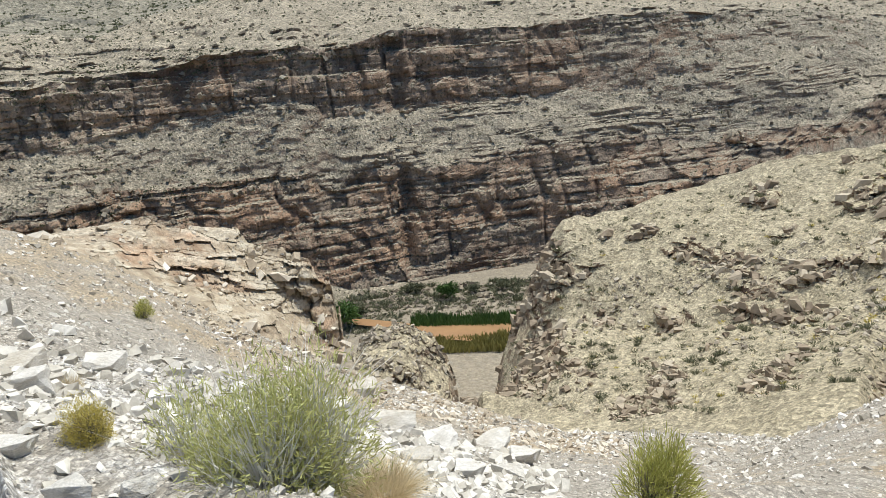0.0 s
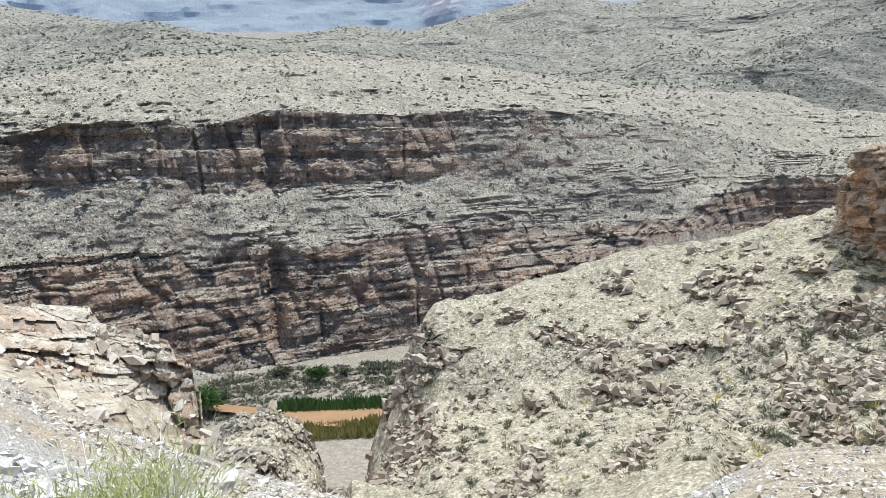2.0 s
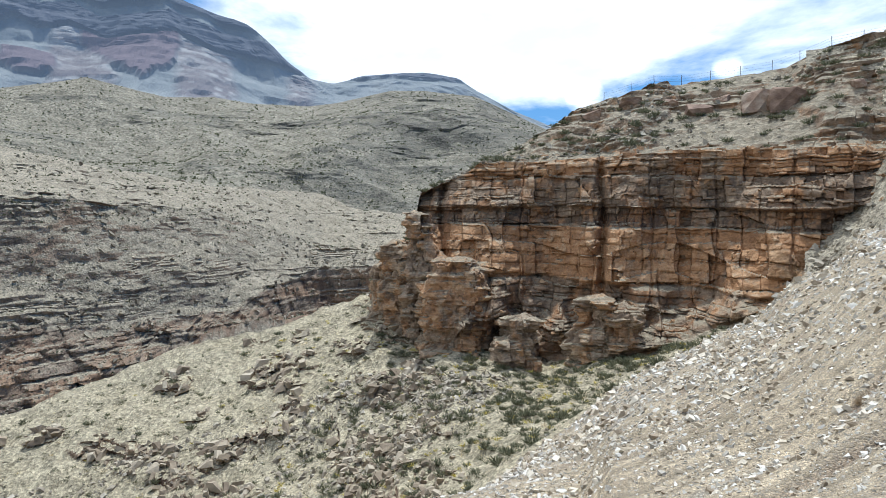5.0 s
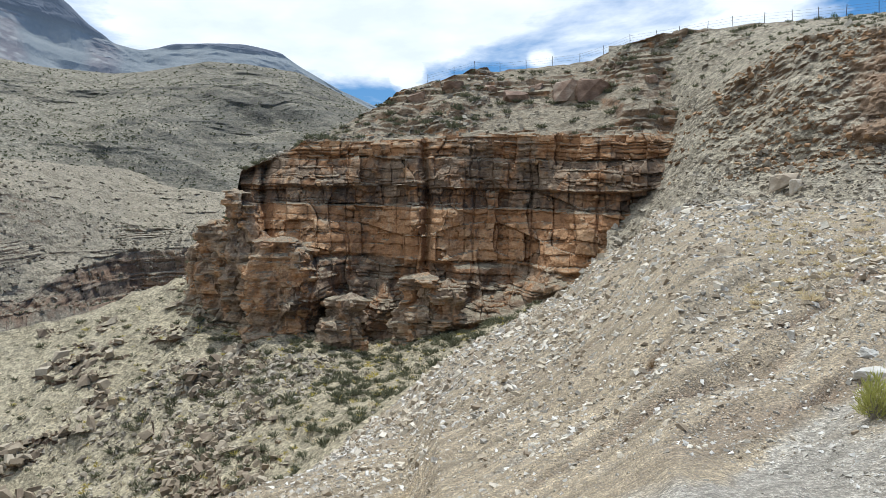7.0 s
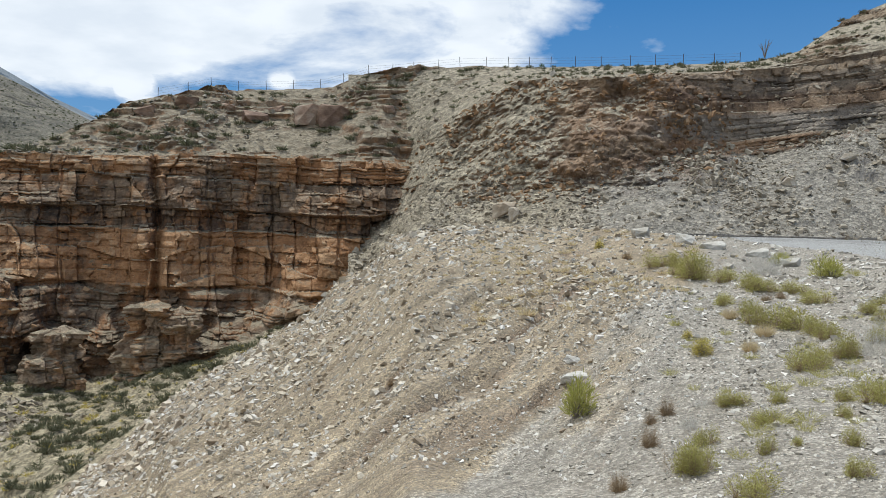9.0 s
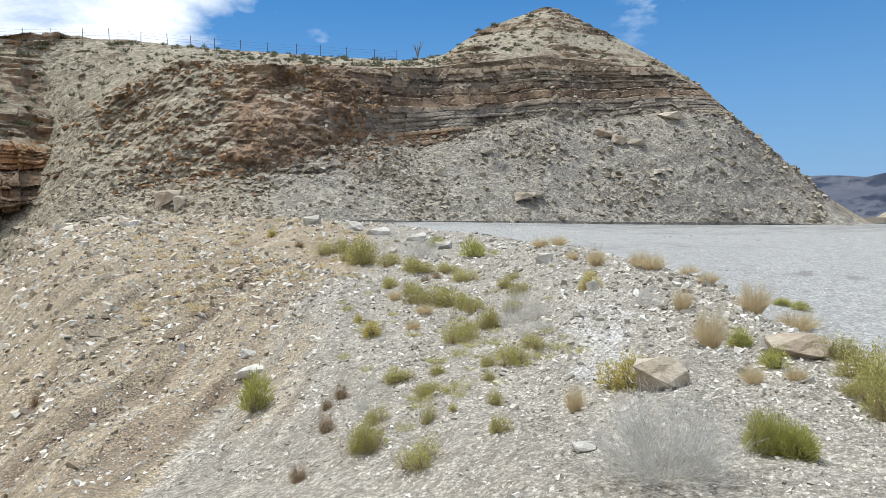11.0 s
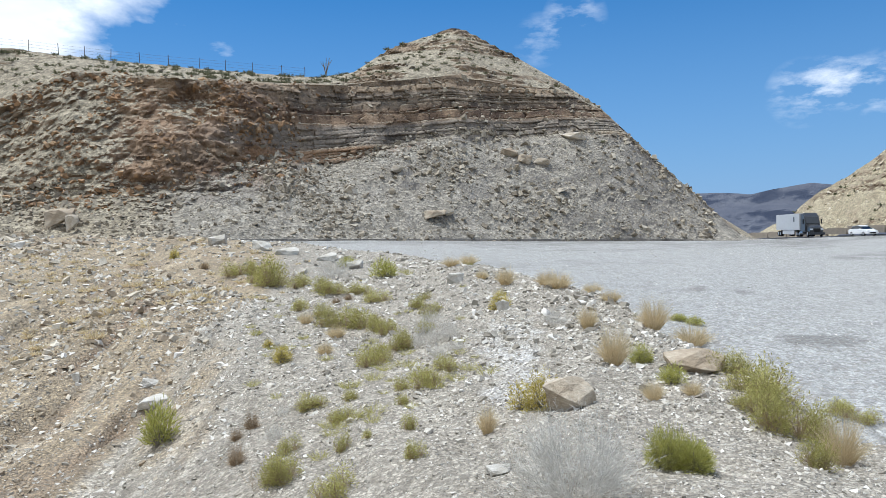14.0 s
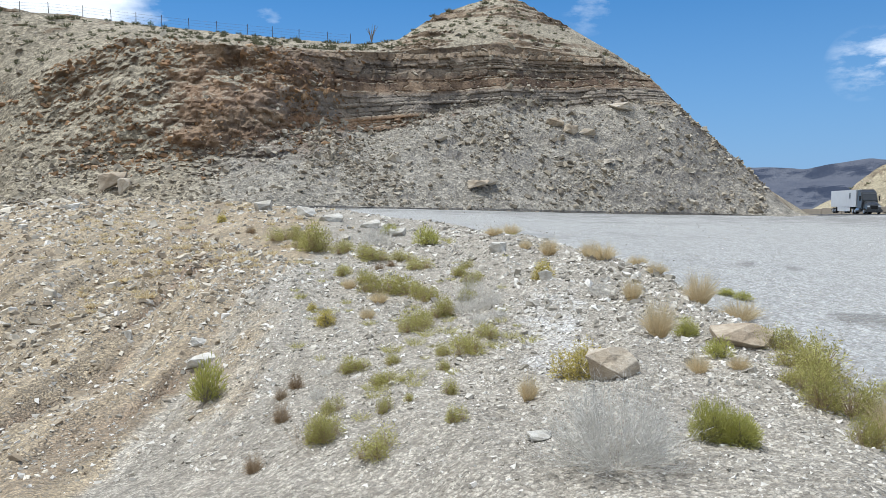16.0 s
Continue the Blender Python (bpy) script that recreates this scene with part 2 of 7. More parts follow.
class Mat:
    """A principled material under construction, with its object coordinates."""

    def __init__(self, name, rough=0.9, spec=0.2):
        self.m = bpy.data.materials.new(name)
        self.m.use_nodes = True
        self.t = self.m.node_tree
        self.t.nodes.clear()
        out = self.t.nodes.new("ShaderNodeOutputMaterial")
        self.bsdf = self.t.nodes.new("ShaderNodeBsdfPrincipled")
        self.bsdf.inputs["Roughness"].default_value = rough
        self.bsdf.inputs["Specular IOR Level"].default_value = spec
        link(self.t, self.bsdf.outputs[0], out.inputs[0])
        self.co = self.t.nodes.new("ShaderNodeTexCoord").outputs["Object"]

    def put(self, value, socket):
        if hasattr(value, "is_output"):
            link(self.t, value, socket)
        elif isinstance(value, tuple):
            socket.default_value = (*value, 1) if len(value) == 3 and len(socket.default_value) == 4 else value
        else:
            socket.default_value = value

    def math(self, op, a, b=0.0, c=None):
        n = self.t.nodes.new("ShaderNodeMath")
        n.operation = op
        for k, v in enumerate((a, b) if c is None else (a, b, c)):
            self.put(v, n.inputs[k])
        return n.outputs[0]

    def noise(self, size, detail=6.0, rough=0.6, stretch=None):
        n = node(self.t, "ShaderNodeTexNoise", Scale=1.0 / size, Detail=detail, Roughness=rough)
        co = self.co
        if stretch:
            v = self.t.nodes.new("ShaderNodeVectorMath")
            v.operation = "MULTIPLY"
            link(self.t, co, v.inputs[0])
            v.inputs[1].default_value = stretch
            co = v.outputs[0]
        link(self.t, co, n.inputs["Vector"])
        return n.outputs["Fac"]

    def sheared(self, size):
        """Noise drawn out along the fall line of the scree, from north-east to south-west."""
        parts = self.t.nodes.new("ShaderNodeCombineXYZ")
        for k, way in enumerate(((0.62 * 0.05, 0.78 * 0.05, 0.0), (0.78, -0.62, 0.0), (0.0, 0.0, 0.1))):
            d = self.t.nodes.new("ShaderNodeVectorMath")
            d.operation = "DOT_PRODUCT"
            link(self.t, self.co, d.inputs[0])
            d.inputs[1].default_value = way
            link(self.t, d.outputs["Value"], parts.inputs[k])
        n = node(self.t, "ShaderNodeTexNoise", Scale=1.0 / size, Detail=4.0, Roughness=0.6)
        link(self.t, parts.outputs[0], n.inputs["Vector"])
        return n.outputs["Fac"]

    def cells(self, size, stretch=None):
        n = node(self.t, "ShaderNodeTexVoronoi", Scale=1.0 / size)
        co = self.co
        if stretch:
            v = self.t.nodes.new("ShaderNodeVectorMath")
            v.operation = "MULTIPLY"
            link(self.t, co, v.inputs[0])
            v.inputs[1].default_value = stretch
            co = v.outputs[0]
        link(self.t, co, n.inputs["Vector"])
        s = self.t.nodes.new("ShaderNodeSeparateColor")
        link(self.t, n.outputs["Color"], s.inputs[0])
        return s.outputs[0], n.outputs["Distance"]

    def ramp(self, value, *stops):
        n = self.t.nodes.new("ShaderNodeValToRGB")
        self.put(value, n.inputs[0])
        e = n.color_ramp.elements
        for k, (pos, col) in enumerate(stops):
            if k < 2:
                e[k].position = pos
                el = e[k]
            else:
                el = e.new(pos)
            el.color = (*col, 1) if isinstance(col, tuple) else (col, col, col, 1)
        return n.outputs[0]

    def mix(self, fac, a, b, how="MIX"):
        n = self.t.nodes.new("ShaderNodeMixRGB")
        n.blend_type = how
        self.put(fac, n.inputs[0])
        self.put(a, n.inputs[1])
        self.put(b, n.inputs[2])
        return n.outputs[0]

    def attribute(self, name):
        n = self.t.nodes.new("ShaderNodeAttribute")
        n.attribute_name = name
        return n.outputs["Fac"]

    def bright(self, colour, value):
        n = self.t.nodes.new("ShaderNodeHueSaturation")
        self.put(value, n.inputs["Value"])
        self.put(colour, n.inputs["Color"])
        return n.outputs[0]

    def span(self, value, a, b, c, d):
        n = self.t.nodes.new("ShaderNodeMapRange")
        self.put(value, n.inputs[0])
        for k, v in enumerate((a, b, c, d)):
            n.inputs[k + 1].default_value = v
        return n.outputs[0]

    def level(self):
        """How level the face is: the upward part of its normal."""
        g = self.t.nodes.new("ShaderNodeNewGeometry")
        s = self.t.nodes.new("ShaderNodeSeparateXYZ")
        link(self.t, g.outputs["Normal"], s.inputs[0])
        return s.outputs[2]

    def island(self):
        return self.t.nodes.new("ShaderNodeNewGeometry").outputs["Random Per Island"]

    def piece(self):
        return self.t.nodes.new("ShaderNodeObjectInfo").outputs["Random"]

    def done(self, colour, height=None, bump=0.4, distance=0.05):
        self.put(colour, self.bsdf.inputs["Base Color"])
        if height is not None:
            b = node(self.t, "ShaderNodeBump", Strength=bump, Distance=distance)
            link(self.t, height, b.inputs["Height"])
            link(self.t, b.outputs[0], self.bsdf.inputs["Normal"])
        return self.m


def gravel_material(name, pale, tan, stone, rough=0.92, relief=0.75):
    """Crushed stone: the share of tan soil comes from the sheet's own 'soil' values, broken up by noise."""
    m = Mat(name, rough, 0.15)
    soil = m.math("ADD", m.attribute("soil"), m.span(m.noise(2.2, 6), 0.3, 0.7, -0.35, 0.35))
    base = m.mix(m.ramp(soil, (0.3, 0.0), (0.75, 1.0)), m.ramp(m.noise(0.8, 7, 0.7), (0.3, pale[0]), (0.7, pale[1])),
                 m.ramp(m.noise(1.1, 7, 0.7), (0.3, tan[0]), (0.7, tan[1])))
    base = m.mix(m.ramp(m.math("ADD", m.attribute("chalk"), m.span(m.noise(0.9, 6), 0.3, 0.7, -0.3, 0.3)), (0.35, 0.0), (0.8, 1.0)), base, (0.70, 0.68, 0.64))
    base = m.mix(m.math("MULTIPLY", m.attribute("furrow"), 0.8), base, m.ramp(m.noise(0.3, 5), (0.3, (0.17, 0.115, 0.078)), (0.7, (0.33, 0.235, 0.165))))
    lines = m.math("MULTIPLY", m.attribute("scree"), m.span(m.sheared(0.42), 0.3, 0.7, -1.0, 1.0))
    base = m.bright(base, m.math("ADD", 1.0, m.math("MULTIPLY", lines, 0.38)))
    wide = m.math("MULTIPLY", m.attribute("scree"), m.ramp(m.sheared(1.5), (0.56, 0.0), (0.66, 1.0)))
    base = m.mix(m.math("MULTIPLY", wide, 0.55), base, (0.27, 0.205, 0.14))
    c1, d1 = m.cells(stone)
    c2, d2 = m.cells(stone * 0.31)
    c3, d3 = m.cells(stone * 2.7)
    base = m.bright(base, m.span(c1, 0, 1, 1.0 - 0.40 * relief, 1.0 + 0.26 * relief))
    base = m.bright(base, m.span(c2, 0, 1, 1.0 - 0.38 * relief, 1.0 + 0.26 * relief))
    base = m.bright(base, m.span(c3, 0, 1, 1.0 - 0.14 * relief, 1.0 + 0.12 * relief))
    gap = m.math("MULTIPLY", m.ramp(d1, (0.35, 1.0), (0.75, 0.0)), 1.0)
    # dark soil between the stones, with the shade of the gaps painted in
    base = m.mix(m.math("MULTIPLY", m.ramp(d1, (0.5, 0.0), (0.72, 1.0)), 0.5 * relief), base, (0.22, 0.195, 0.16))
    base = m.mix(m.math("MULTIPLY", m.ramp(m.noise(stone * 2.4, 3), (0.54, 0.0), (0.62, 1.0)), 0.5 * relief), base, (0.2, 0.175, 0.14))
    h = m.math("ADD", m.math("MULTIPLY", gap, 0.7), m.math("MULTIPLY", m.noise(stone * 0.5, 4, 0.7), 0.6))
    h = m.math("ADD", h, m.math("MULTIPLY", lines, 0.8))
    return m.done(base, h, relief, stone * 0.55)


def strata_material(name, dark, mid, pale, soil, stone, streak, size, level=(0.55, 0.8), speck=0.0):
    """Layered rock: 'tone' on the sheet says how dark each bed and block is; level faces carry soil."""
    m = Mat(name, 0.88, 0.2)
    tone = m.math("ADD", m.attribute("tone"), m.span(m.noise(size, 7, 0.65), 0.25, 0.75, -0.22, 0.22))
    tone = m.math("ADD", tone, m.span(m.noise(streak, 5, 0.6, (1.0, 1.0, 0.14)), 0.3, 0.7, -0.2, 0.2))
    tone = m.math("ADD", tone, m.span(m.noise(size * 0.2, 4, 0.6, (0.4, 0.4, 2.0)), 0.3, 0.7, -0.11, 0.11))
    rock = m.ramp(tone, (0.12, dark), (0.85, pale), (0.48, mid))
    grey = m.ramp(tone, (0.12, (0.13, 0.125, 0.115)), (0.85, (0.42, 0.405, 0.37)))
    rock = m.mix(m.attribute("grey"), rock, grey)
    rock = m.mix(m.attribute("rust"), rock, m.ramp(tone, (0.1, (0.14, 0.075, 0.045)), (0.85, (0.46, 0.29, 0.17))))
    ground = m.ramp(m.noise(size * 0.6, 8, 0.7), (0.3, soil[0]), (0.7, soil[1]))
    ground = m.mix(m.math("MULTIPLY", m.attribute("grey"), 0.8), ground, m.ramp(m.noise(size * 0.5, 8, 0.7), (0.3, (0.215, 0.20, 0.175)), (0.7, (0.36, 0.34, 0.305))))
    c1, d1 = m.cells(stone)
    ground = m.bright(ground, m.span(c1, 0, 1, 0.66, 1.28))
    c0, d0 = m.cells(stone * 0.4)
    ground = m.bright(ground, m.span(c0, 0, 1, 0.68, 1.3))
    grit = m.noise(stone * 0.7, 5, 0.75)
    flat = m.math("ADD", m.math("ADD", m.level(), m.attribute("cover")), m.span(m.noise(stone * 3, 4), 0.3, 0.7, -0.14, 0.14))
    base = m.mix(m.ramp(flat, (level[0], 0.0), (level[1], 1.0)), rock, ground)
    base = m.bright(base, m.span(grit, 0.3, 0.7, 0.72, 1.26))
    if speck:
        c2, d2 = m.cells(stone * 1.3)
        bush = m.math("MULTIPLY", m.ramp(d2, (0.28, 1.0), (0.42, 0.0)), m.ramp(c2, (0.45, 0.0), (0.55, 1.0)))
        base = m.mix(m.math("MULTIPLY", bush, speck), base, (0.055, 0.06, 0.04))
    return m.done(base, m.math("ADD", m.math("MULTIPLY", grit, 0.9), m.math("MULTIPLY", d1, 0.6)), 0.95, stone * 0.5)


def cliff_material(name):
    """Layered limestone: 'tone' per block, 'orange' for rust-stained beds, 'varnish' for dark streaks that run down the faces; level faces carry soil."""
    m = Mat(name, 0.88, 0.2)
    tone = m.math("ADD", m.attribute("tone"), m.span(m.noise(1.3, 7, 0.65), 0.25, 0.75, -0.2, 0.2))
    tone = m.math("ADD", tone, m.span(m.noise(0.35, 4, 0.6, (0.4, 0.4, 2.2)), 0.3, 0.7, -0.12, 0.12))
    rock = m.ramp(tone, (0.12, (0.115, 0.082, 0.058)), (0.85, (0.47, 0.38, 0.27)), (0.48, (0.27, 0.192, 0.126)))
    fire = m.ramp(tone, (0.1, (0.18, 0.09, 0.045)), (0.85, (0.53, 0.345, 0.195)), (0.48, (0.36, 0.192, 0.09)))
    stain = m.math("ADD", m.attribute("orange"), m.span(m.noise(2.6, 6, 0.6, (1, 1, 0.6)), 0.3, 0.7, -0.55, 0.55))
    rock = m.mix(m.ramp(stain, (0.3, 0.0), (0.75, 1.0)), rock, fire)
    streak = m.math("ADD", m.span(m.noise(0.55, 5, 0.6, (1, 1, 0.09)), 0.3, 0.7, -0.45, 0.45), m.span(m.noise(2.4, 5, 0.6, (1, 1, 0.25)), 0.3, 0.7, -0.35, 0.35))
    dark = m.ramp(m.math("ADD", m.attribute("varnish"), streak), (0.45, 0.0), (0.9, 0.85))
    rock = m.mix(dark, rock, m.ramp(m.noise(0.5, 5), (0.35, (0.055, 0.04, 0.032)), (0.7, (0.13, 0.095, 0.07))))
    ground = m.ramp(m.noise(0.9, 8, 0.7), (0.3, (0.185, 0.15, 0.1)), (0.7, (0.33, 0.285, 0.205)))
    c1, d1 = m.cells(0.45)
    ground = m.bright(ground, m.span(c1, 0, 1, 0.66, 1.28))
    grit = m.noise(0.3, 5, 0.75)
    flat = m.math("ADD", m.math("ADD", m.level(), m.attribute("cover")), m.span(m.noise(1.5, 4), 0.3, 0.7, -0.14, 0.14))
    base = m.mix(m.ramp(flat, (0.62, 0.0), (0.86, 1.0)), rock, ground)
    base = m.bright(base, m.span(grit, 0.3, 0.7, 0.74, 1.24))
    return m.done(base, m.math("ADD", m.math("MULTIPLY", grit, 0.9), m.math("MULTIPLY", d1, 0.5)), 0.9, 0.22)


def stone_material(name, tones, size=0.1):
    m = Mat(name, 0.85, 0.25)
    base = m.ramp(m.island(), (0.0, tones[0]), (1.0, tones[2]), (0.5, tones[1]))
    base = m.bright(base, m.span(m.noise(size, 6, 0.7), 0.3, 0.7, 0.78, 1.18))
    return m.done(base, m.noise(size * 0.4, 5, 0.7), 0.5, size * 0.2)


def boulder_material(name, tones, size=0.5):
    m = Mat(name, 0.85, 0.25)
    base = m.ramp(m.math("ADD", m.noise(size, 7, 0.65), m.span(m.piece(), 0, 1, -0.12, 0.12)), (0.3, tones[0]), (0.7, tones[2]), (0.5, tones[1]))
    base = m.bright(base, m.span(m.noise(size * 0.2, 4, 0.7, (1, 1, 3)), 0.3, 0.7, 0.8, 1.18))
    return m.done(base, m.noise(size * 0.3, 7, 0.7), 0.6, size * 0.15)


def leaf_material(name, low, high, rough=0.7, through=0.25):
    m = Mat(name, rough, 0.2)
    pick = m.math("ADD", m.math("MULTIPLY", m.island(), 0.75), m.math("MULTIPLY", m.piece(), 0.25))
    m.bsdf.inputs["Subsurface Weight"].default_value = 0.0
    base = m.mix(pick, low, high)
    mat = m.done(base)
    tr = m.t.nodes.new("ShaderNodeBsdfTranslucent")
    link(m.t, base, tr.inputs[0])
    ms = m.t.nodes.new("ShaderNodeMixShader")
    ms.inputs[0].default_value = through
    link(m.t, m.bsdf.outputs[0], ms.inputs[1])
    link(m.t, tr.outputs[0], ms.inputs[2])
    outn = [n for n in m.t.nodes if n.type == "OUTPUT_MATERIAL"][0]
    link(m.t, ms.outputs[0], outn.inputs[0])
    return mat


def plain_material(name, colour, rough=0.5, metal=0.0, spec=0.5, grime=0.12, size=0.3):
    m = Mat(name, rough, spec)
    m.bsdf.inputs["Metallic"].default_value = metal
    base = m.bright(m.mix(0.0, colour, colour), m.span(m.noise(size, 6, 0.65), 0.25, 0.75, 1 - grime, 1 + grime))
    return m.done(base)


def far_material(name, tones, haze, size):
    """Distant mountains: pale slopes, dark upper cliffs, red faces and pale ledges; a backdrop. The haze in front is
    painted in, as a bluish glow and cool tones; 'upper' also paints a cloud's shadow over the upper cliffs.
    """
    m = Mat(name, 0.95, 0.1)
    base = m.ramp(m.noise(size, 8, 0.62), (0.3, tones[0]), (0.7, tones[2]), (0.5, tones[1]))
    # cloud shadow on the upper cliffs, painted in as a dark blue-grey
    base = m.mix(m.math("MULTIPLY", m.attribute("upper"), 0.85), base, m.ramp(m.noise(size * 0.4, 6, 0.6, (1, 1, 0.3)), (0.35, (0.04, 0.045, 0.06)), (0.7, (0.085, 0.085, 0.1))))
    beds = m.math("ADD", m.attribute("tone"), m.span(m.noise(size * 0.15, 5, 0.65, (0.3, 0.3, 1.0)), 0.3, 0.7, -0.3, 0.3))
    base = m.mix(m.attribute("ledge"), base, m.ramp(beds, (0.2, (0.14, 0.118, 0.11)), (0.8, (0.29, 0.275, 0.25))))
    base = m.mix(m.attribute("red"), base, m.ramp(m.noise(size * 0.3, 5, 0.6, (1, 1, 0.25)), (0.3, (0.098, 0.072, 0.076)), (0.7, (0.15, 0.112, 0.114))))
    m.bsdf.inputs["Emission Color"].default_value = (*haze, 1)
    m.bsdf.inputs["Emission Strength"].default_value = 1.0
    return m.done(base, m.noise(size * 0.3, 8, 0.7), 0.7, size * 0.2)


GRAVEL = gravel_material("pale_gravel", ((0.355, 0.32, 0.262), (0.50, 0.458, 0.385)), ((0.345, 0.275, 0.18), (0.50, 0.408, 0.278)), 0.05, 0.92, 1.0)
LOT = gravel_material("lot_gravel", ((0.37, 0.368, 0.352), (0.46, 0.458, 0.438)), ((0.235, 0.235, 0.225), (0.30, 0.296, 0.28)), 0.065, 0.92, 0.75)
SPUR = strata_material("spur_rock", (0.09, 0.066, 0.048), (0.22, 0.16, 0.108), (0.40, 0.33, 0.24), ((0.302, 0.258, 0.168), (0.424, 0.368, 0.254)), 0.4, 2.0, 6.0, (0.46, 0.7), 0.2)
CLIFF = cliff_material("orange_cliff_rock")
CUT = strata_material("cut_rock", (0.10, 0.075, 0.055), (0.26, 0.19, 0.125), (0.42, 0.335, 0.235), ((0.255, 0.218, 0.155), (0.385, 0.338, 0.25)), 0.4, 2.0, 6.0, (0.5, 0.76))
CANYON = strata_material("canyon_rock", (0.115, 0.088, 0.067), (0.25, 0.188, 0.134), (0.38, 0.312, 0.228), ((0.228, 0.194, 0.136), (0.37, 0.318, 0.232)), 0.9, 4.0, 16.0, (0.34, 0.62), 0.6)
OUTCROP = strata_material("outcrop_rock", (0.20, 0.15, 0.1), (0.42, 0.345, 0.24), (0.60, 0.54, 0.42), ((0.33, 0.275, 0.195), (0.50, 0.435, 0.33)), 0.4, 1.2, 4.0, (0.6, 0.85))
HILL = strata_material("hill_soil", (0.085, 0.078, 0.062), (0.16, 0.145, 0.112), (0.25, 0.23, 0.18), ((0.188, 0.166, 0.12), (0.295, 0.265, 0.197)), 2.2, 25.0, 50.0, (0.5, 0.82), 0.7)
# the last colour is haze, painted onto the rock as a glow
MOUNTAIN = far_material("hazed_mountain_rock", [(0.13, 0.14, 0.135), (0.18, 0.19, 0.18), (0.24, 0.245, 0.225)], (0.062, 0.08, 0.11), 160.0)
RANGE = far_material("hazed_range_rock", [(0.06, 0.06, 0.065), (0.085, 0.085, 0.09), (0.12, 0.12, 0.12)], (0.055, 0.068, 0.105), 220.0)
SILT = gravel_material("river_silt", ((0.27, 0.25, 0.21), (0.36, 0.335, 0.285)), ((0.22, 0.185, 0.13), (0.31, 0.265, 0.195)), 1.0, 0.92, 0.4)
STONE = stone_material("pale_stone", [(0.25, 0.225, 0.18), (0.50, 0.46, 0.39), (0.74, 0.705, 0.64)])
TAN_STONE = stone_material("tan_stone", [(0.25, 0.195, 0.132), (0.45, 0.38, 0.278), (0.70, 0.635, 0.52)], 0.4)
SPUR_STONE = stone_material("spur_stone", [(0.19, 0.16, 0.12), (0.32, 0.275, 0.205), (0.46, 0.41, 0.325)], 0.4)
WHITE_STONE = stone_material("white_stone", [(0.36, 0.33, 0.27), (0.52, 0.485, 0.415), (0.68, 0.65, 0.58)])
BOULDER = boulder_material("boulder_rock", [(0.34, 0.27, 0.19), (0.47, 0.40, 0.305), (0.58, 0.53, 0.45)])
CANYON_STONE = stone_material("canyon_stone", [(0.13, 0.105, 0.075), (0.23, 0.19, 0.135), (0.36, 0.31, 0.225)], 0.8)
DARK_STONE = stone_material("dark_stone", [(0.17, 0.13, 0.09), (0.29, 0.232, 0.16), (0.43, 0.37, 0.275)], 0.5)
ORANGE_STONE = stone_material("orange_stone", [(0.13, 0.08, 0.045), (0.29, 0.17, 0.085), (0.42, 0.285, 0.165)], 0.6)
DARK_BOULDER = boulder_material("dark_boulder_rock", [(0.15, 0.095, 0.065), (0.27, 0.18, 0.125), (0.38, 0.30, 0.225)])
PALE_BOULDER = boulder_material("pale_boulder_rock", [(0.42, 0.38, 0.31), (0.54, 0.51, 0.45), (0.66, 0.63, 0.57)])
LEAF = {
    "rabbit": leaf_material("rabbitbrush_leaf", (0.27, 0.25, 0.075), (0.60, 0.56, 0.21), 0.7, 0.35),
    "sage": leaf_material("sage_leaf", (0.31, 0.31, 0.105), (0.62, 0.615, 0.27), 0.7, 0.4),
    "green": leaf_material("green_leaf", (0.27, 0.275, 0.07), (0.57, 0.545, 0.17), 0.7, 0.35),
    "yellow": leaf_material("yellow_leaf", (0.38, 0.31, 0.06), (0.66, 0.56, 0.17), 0.7, 0.35),
    "grass": leaf_material("dry_grass", (0.50, 0.40, 0.23), (0.76, 0.65, 0.43), 0.7, 0.35),
    "brown": leaf_material("brown_tuft", (0.24, 0.17, 0.10), (0.44, 0.34, 0.22)),
    "grey": leaf_material("grey_twig", (0.47, 0.445, 0.395), (0.74, 0.715, 0.66), 0.85, 0.15),
}
SCRUB = leaf_material("scrub_leaf", (0.06, 0.068, 0.038), (0.19, 0.19, 0.11))
SPUR_SCRUB = leaf_material("spur_scrub_leaf", (0.085, 0.09, 0.05), (0.23, 0.225, 0.14))
REED = leaf_material("reed_leaf", (0.04, 0.085, 0.02), (0.10, 0.16, 0.04))
REED_PALE = leaf_material("pale_reed_leaf", (0.20, 0.18, 0.05), (0.36, 0.31, 0.10))
TWIG = plain_material("woody_twig", (0.22, 0.19, 0.15), 0.9, 0, 0.2, 0.2, 0.02)
STEEL = plain_material("rusted_steel", (0.12, 0.10, 0.09), 0.7, 0.6, 0.4, 0.25, 0.1)
ASPHALT = plain_material("asphalt", (0.065, 0.065, 0.068), 0.9, 0, 0.3, 0.2, 0.5)
CONCRETE = plain_material("barrier_concrete", (0.30, 0.26, 0.21), 0.9, 0, 0.2, 0.15, 0.8)
PAINT_WHITE = plain_material("white_paint", (0.78, 0.78, 0.78), 0.3, 0, 0.5, 0.03)
TRAILER_WHITE = plain_material("trailer_panel", (0.60, 0.61, 0.62), 0.45, 0, 0.4, 0.06, 1.0)
CAB_GREY = plain_material("cab_paint", (0.055, 0.058, 0.062), 0.3, 0.2, 0.5, 0.05)
BLACK = plain_material("black_rubber", (0.02, 0.02, 0.02), 0.8, 0, 0.3, 0.2, 0.1)
CHROME = plain_material("dull_metal", (0.55, 0.55, 0.56), 0.3, 1.0, 0.5, 0.05)
LAMP_GLASS = plain_material("lamp_glass", (0.7, 0.72, 0.74), 0.1, 0, 0.6, 0.02)
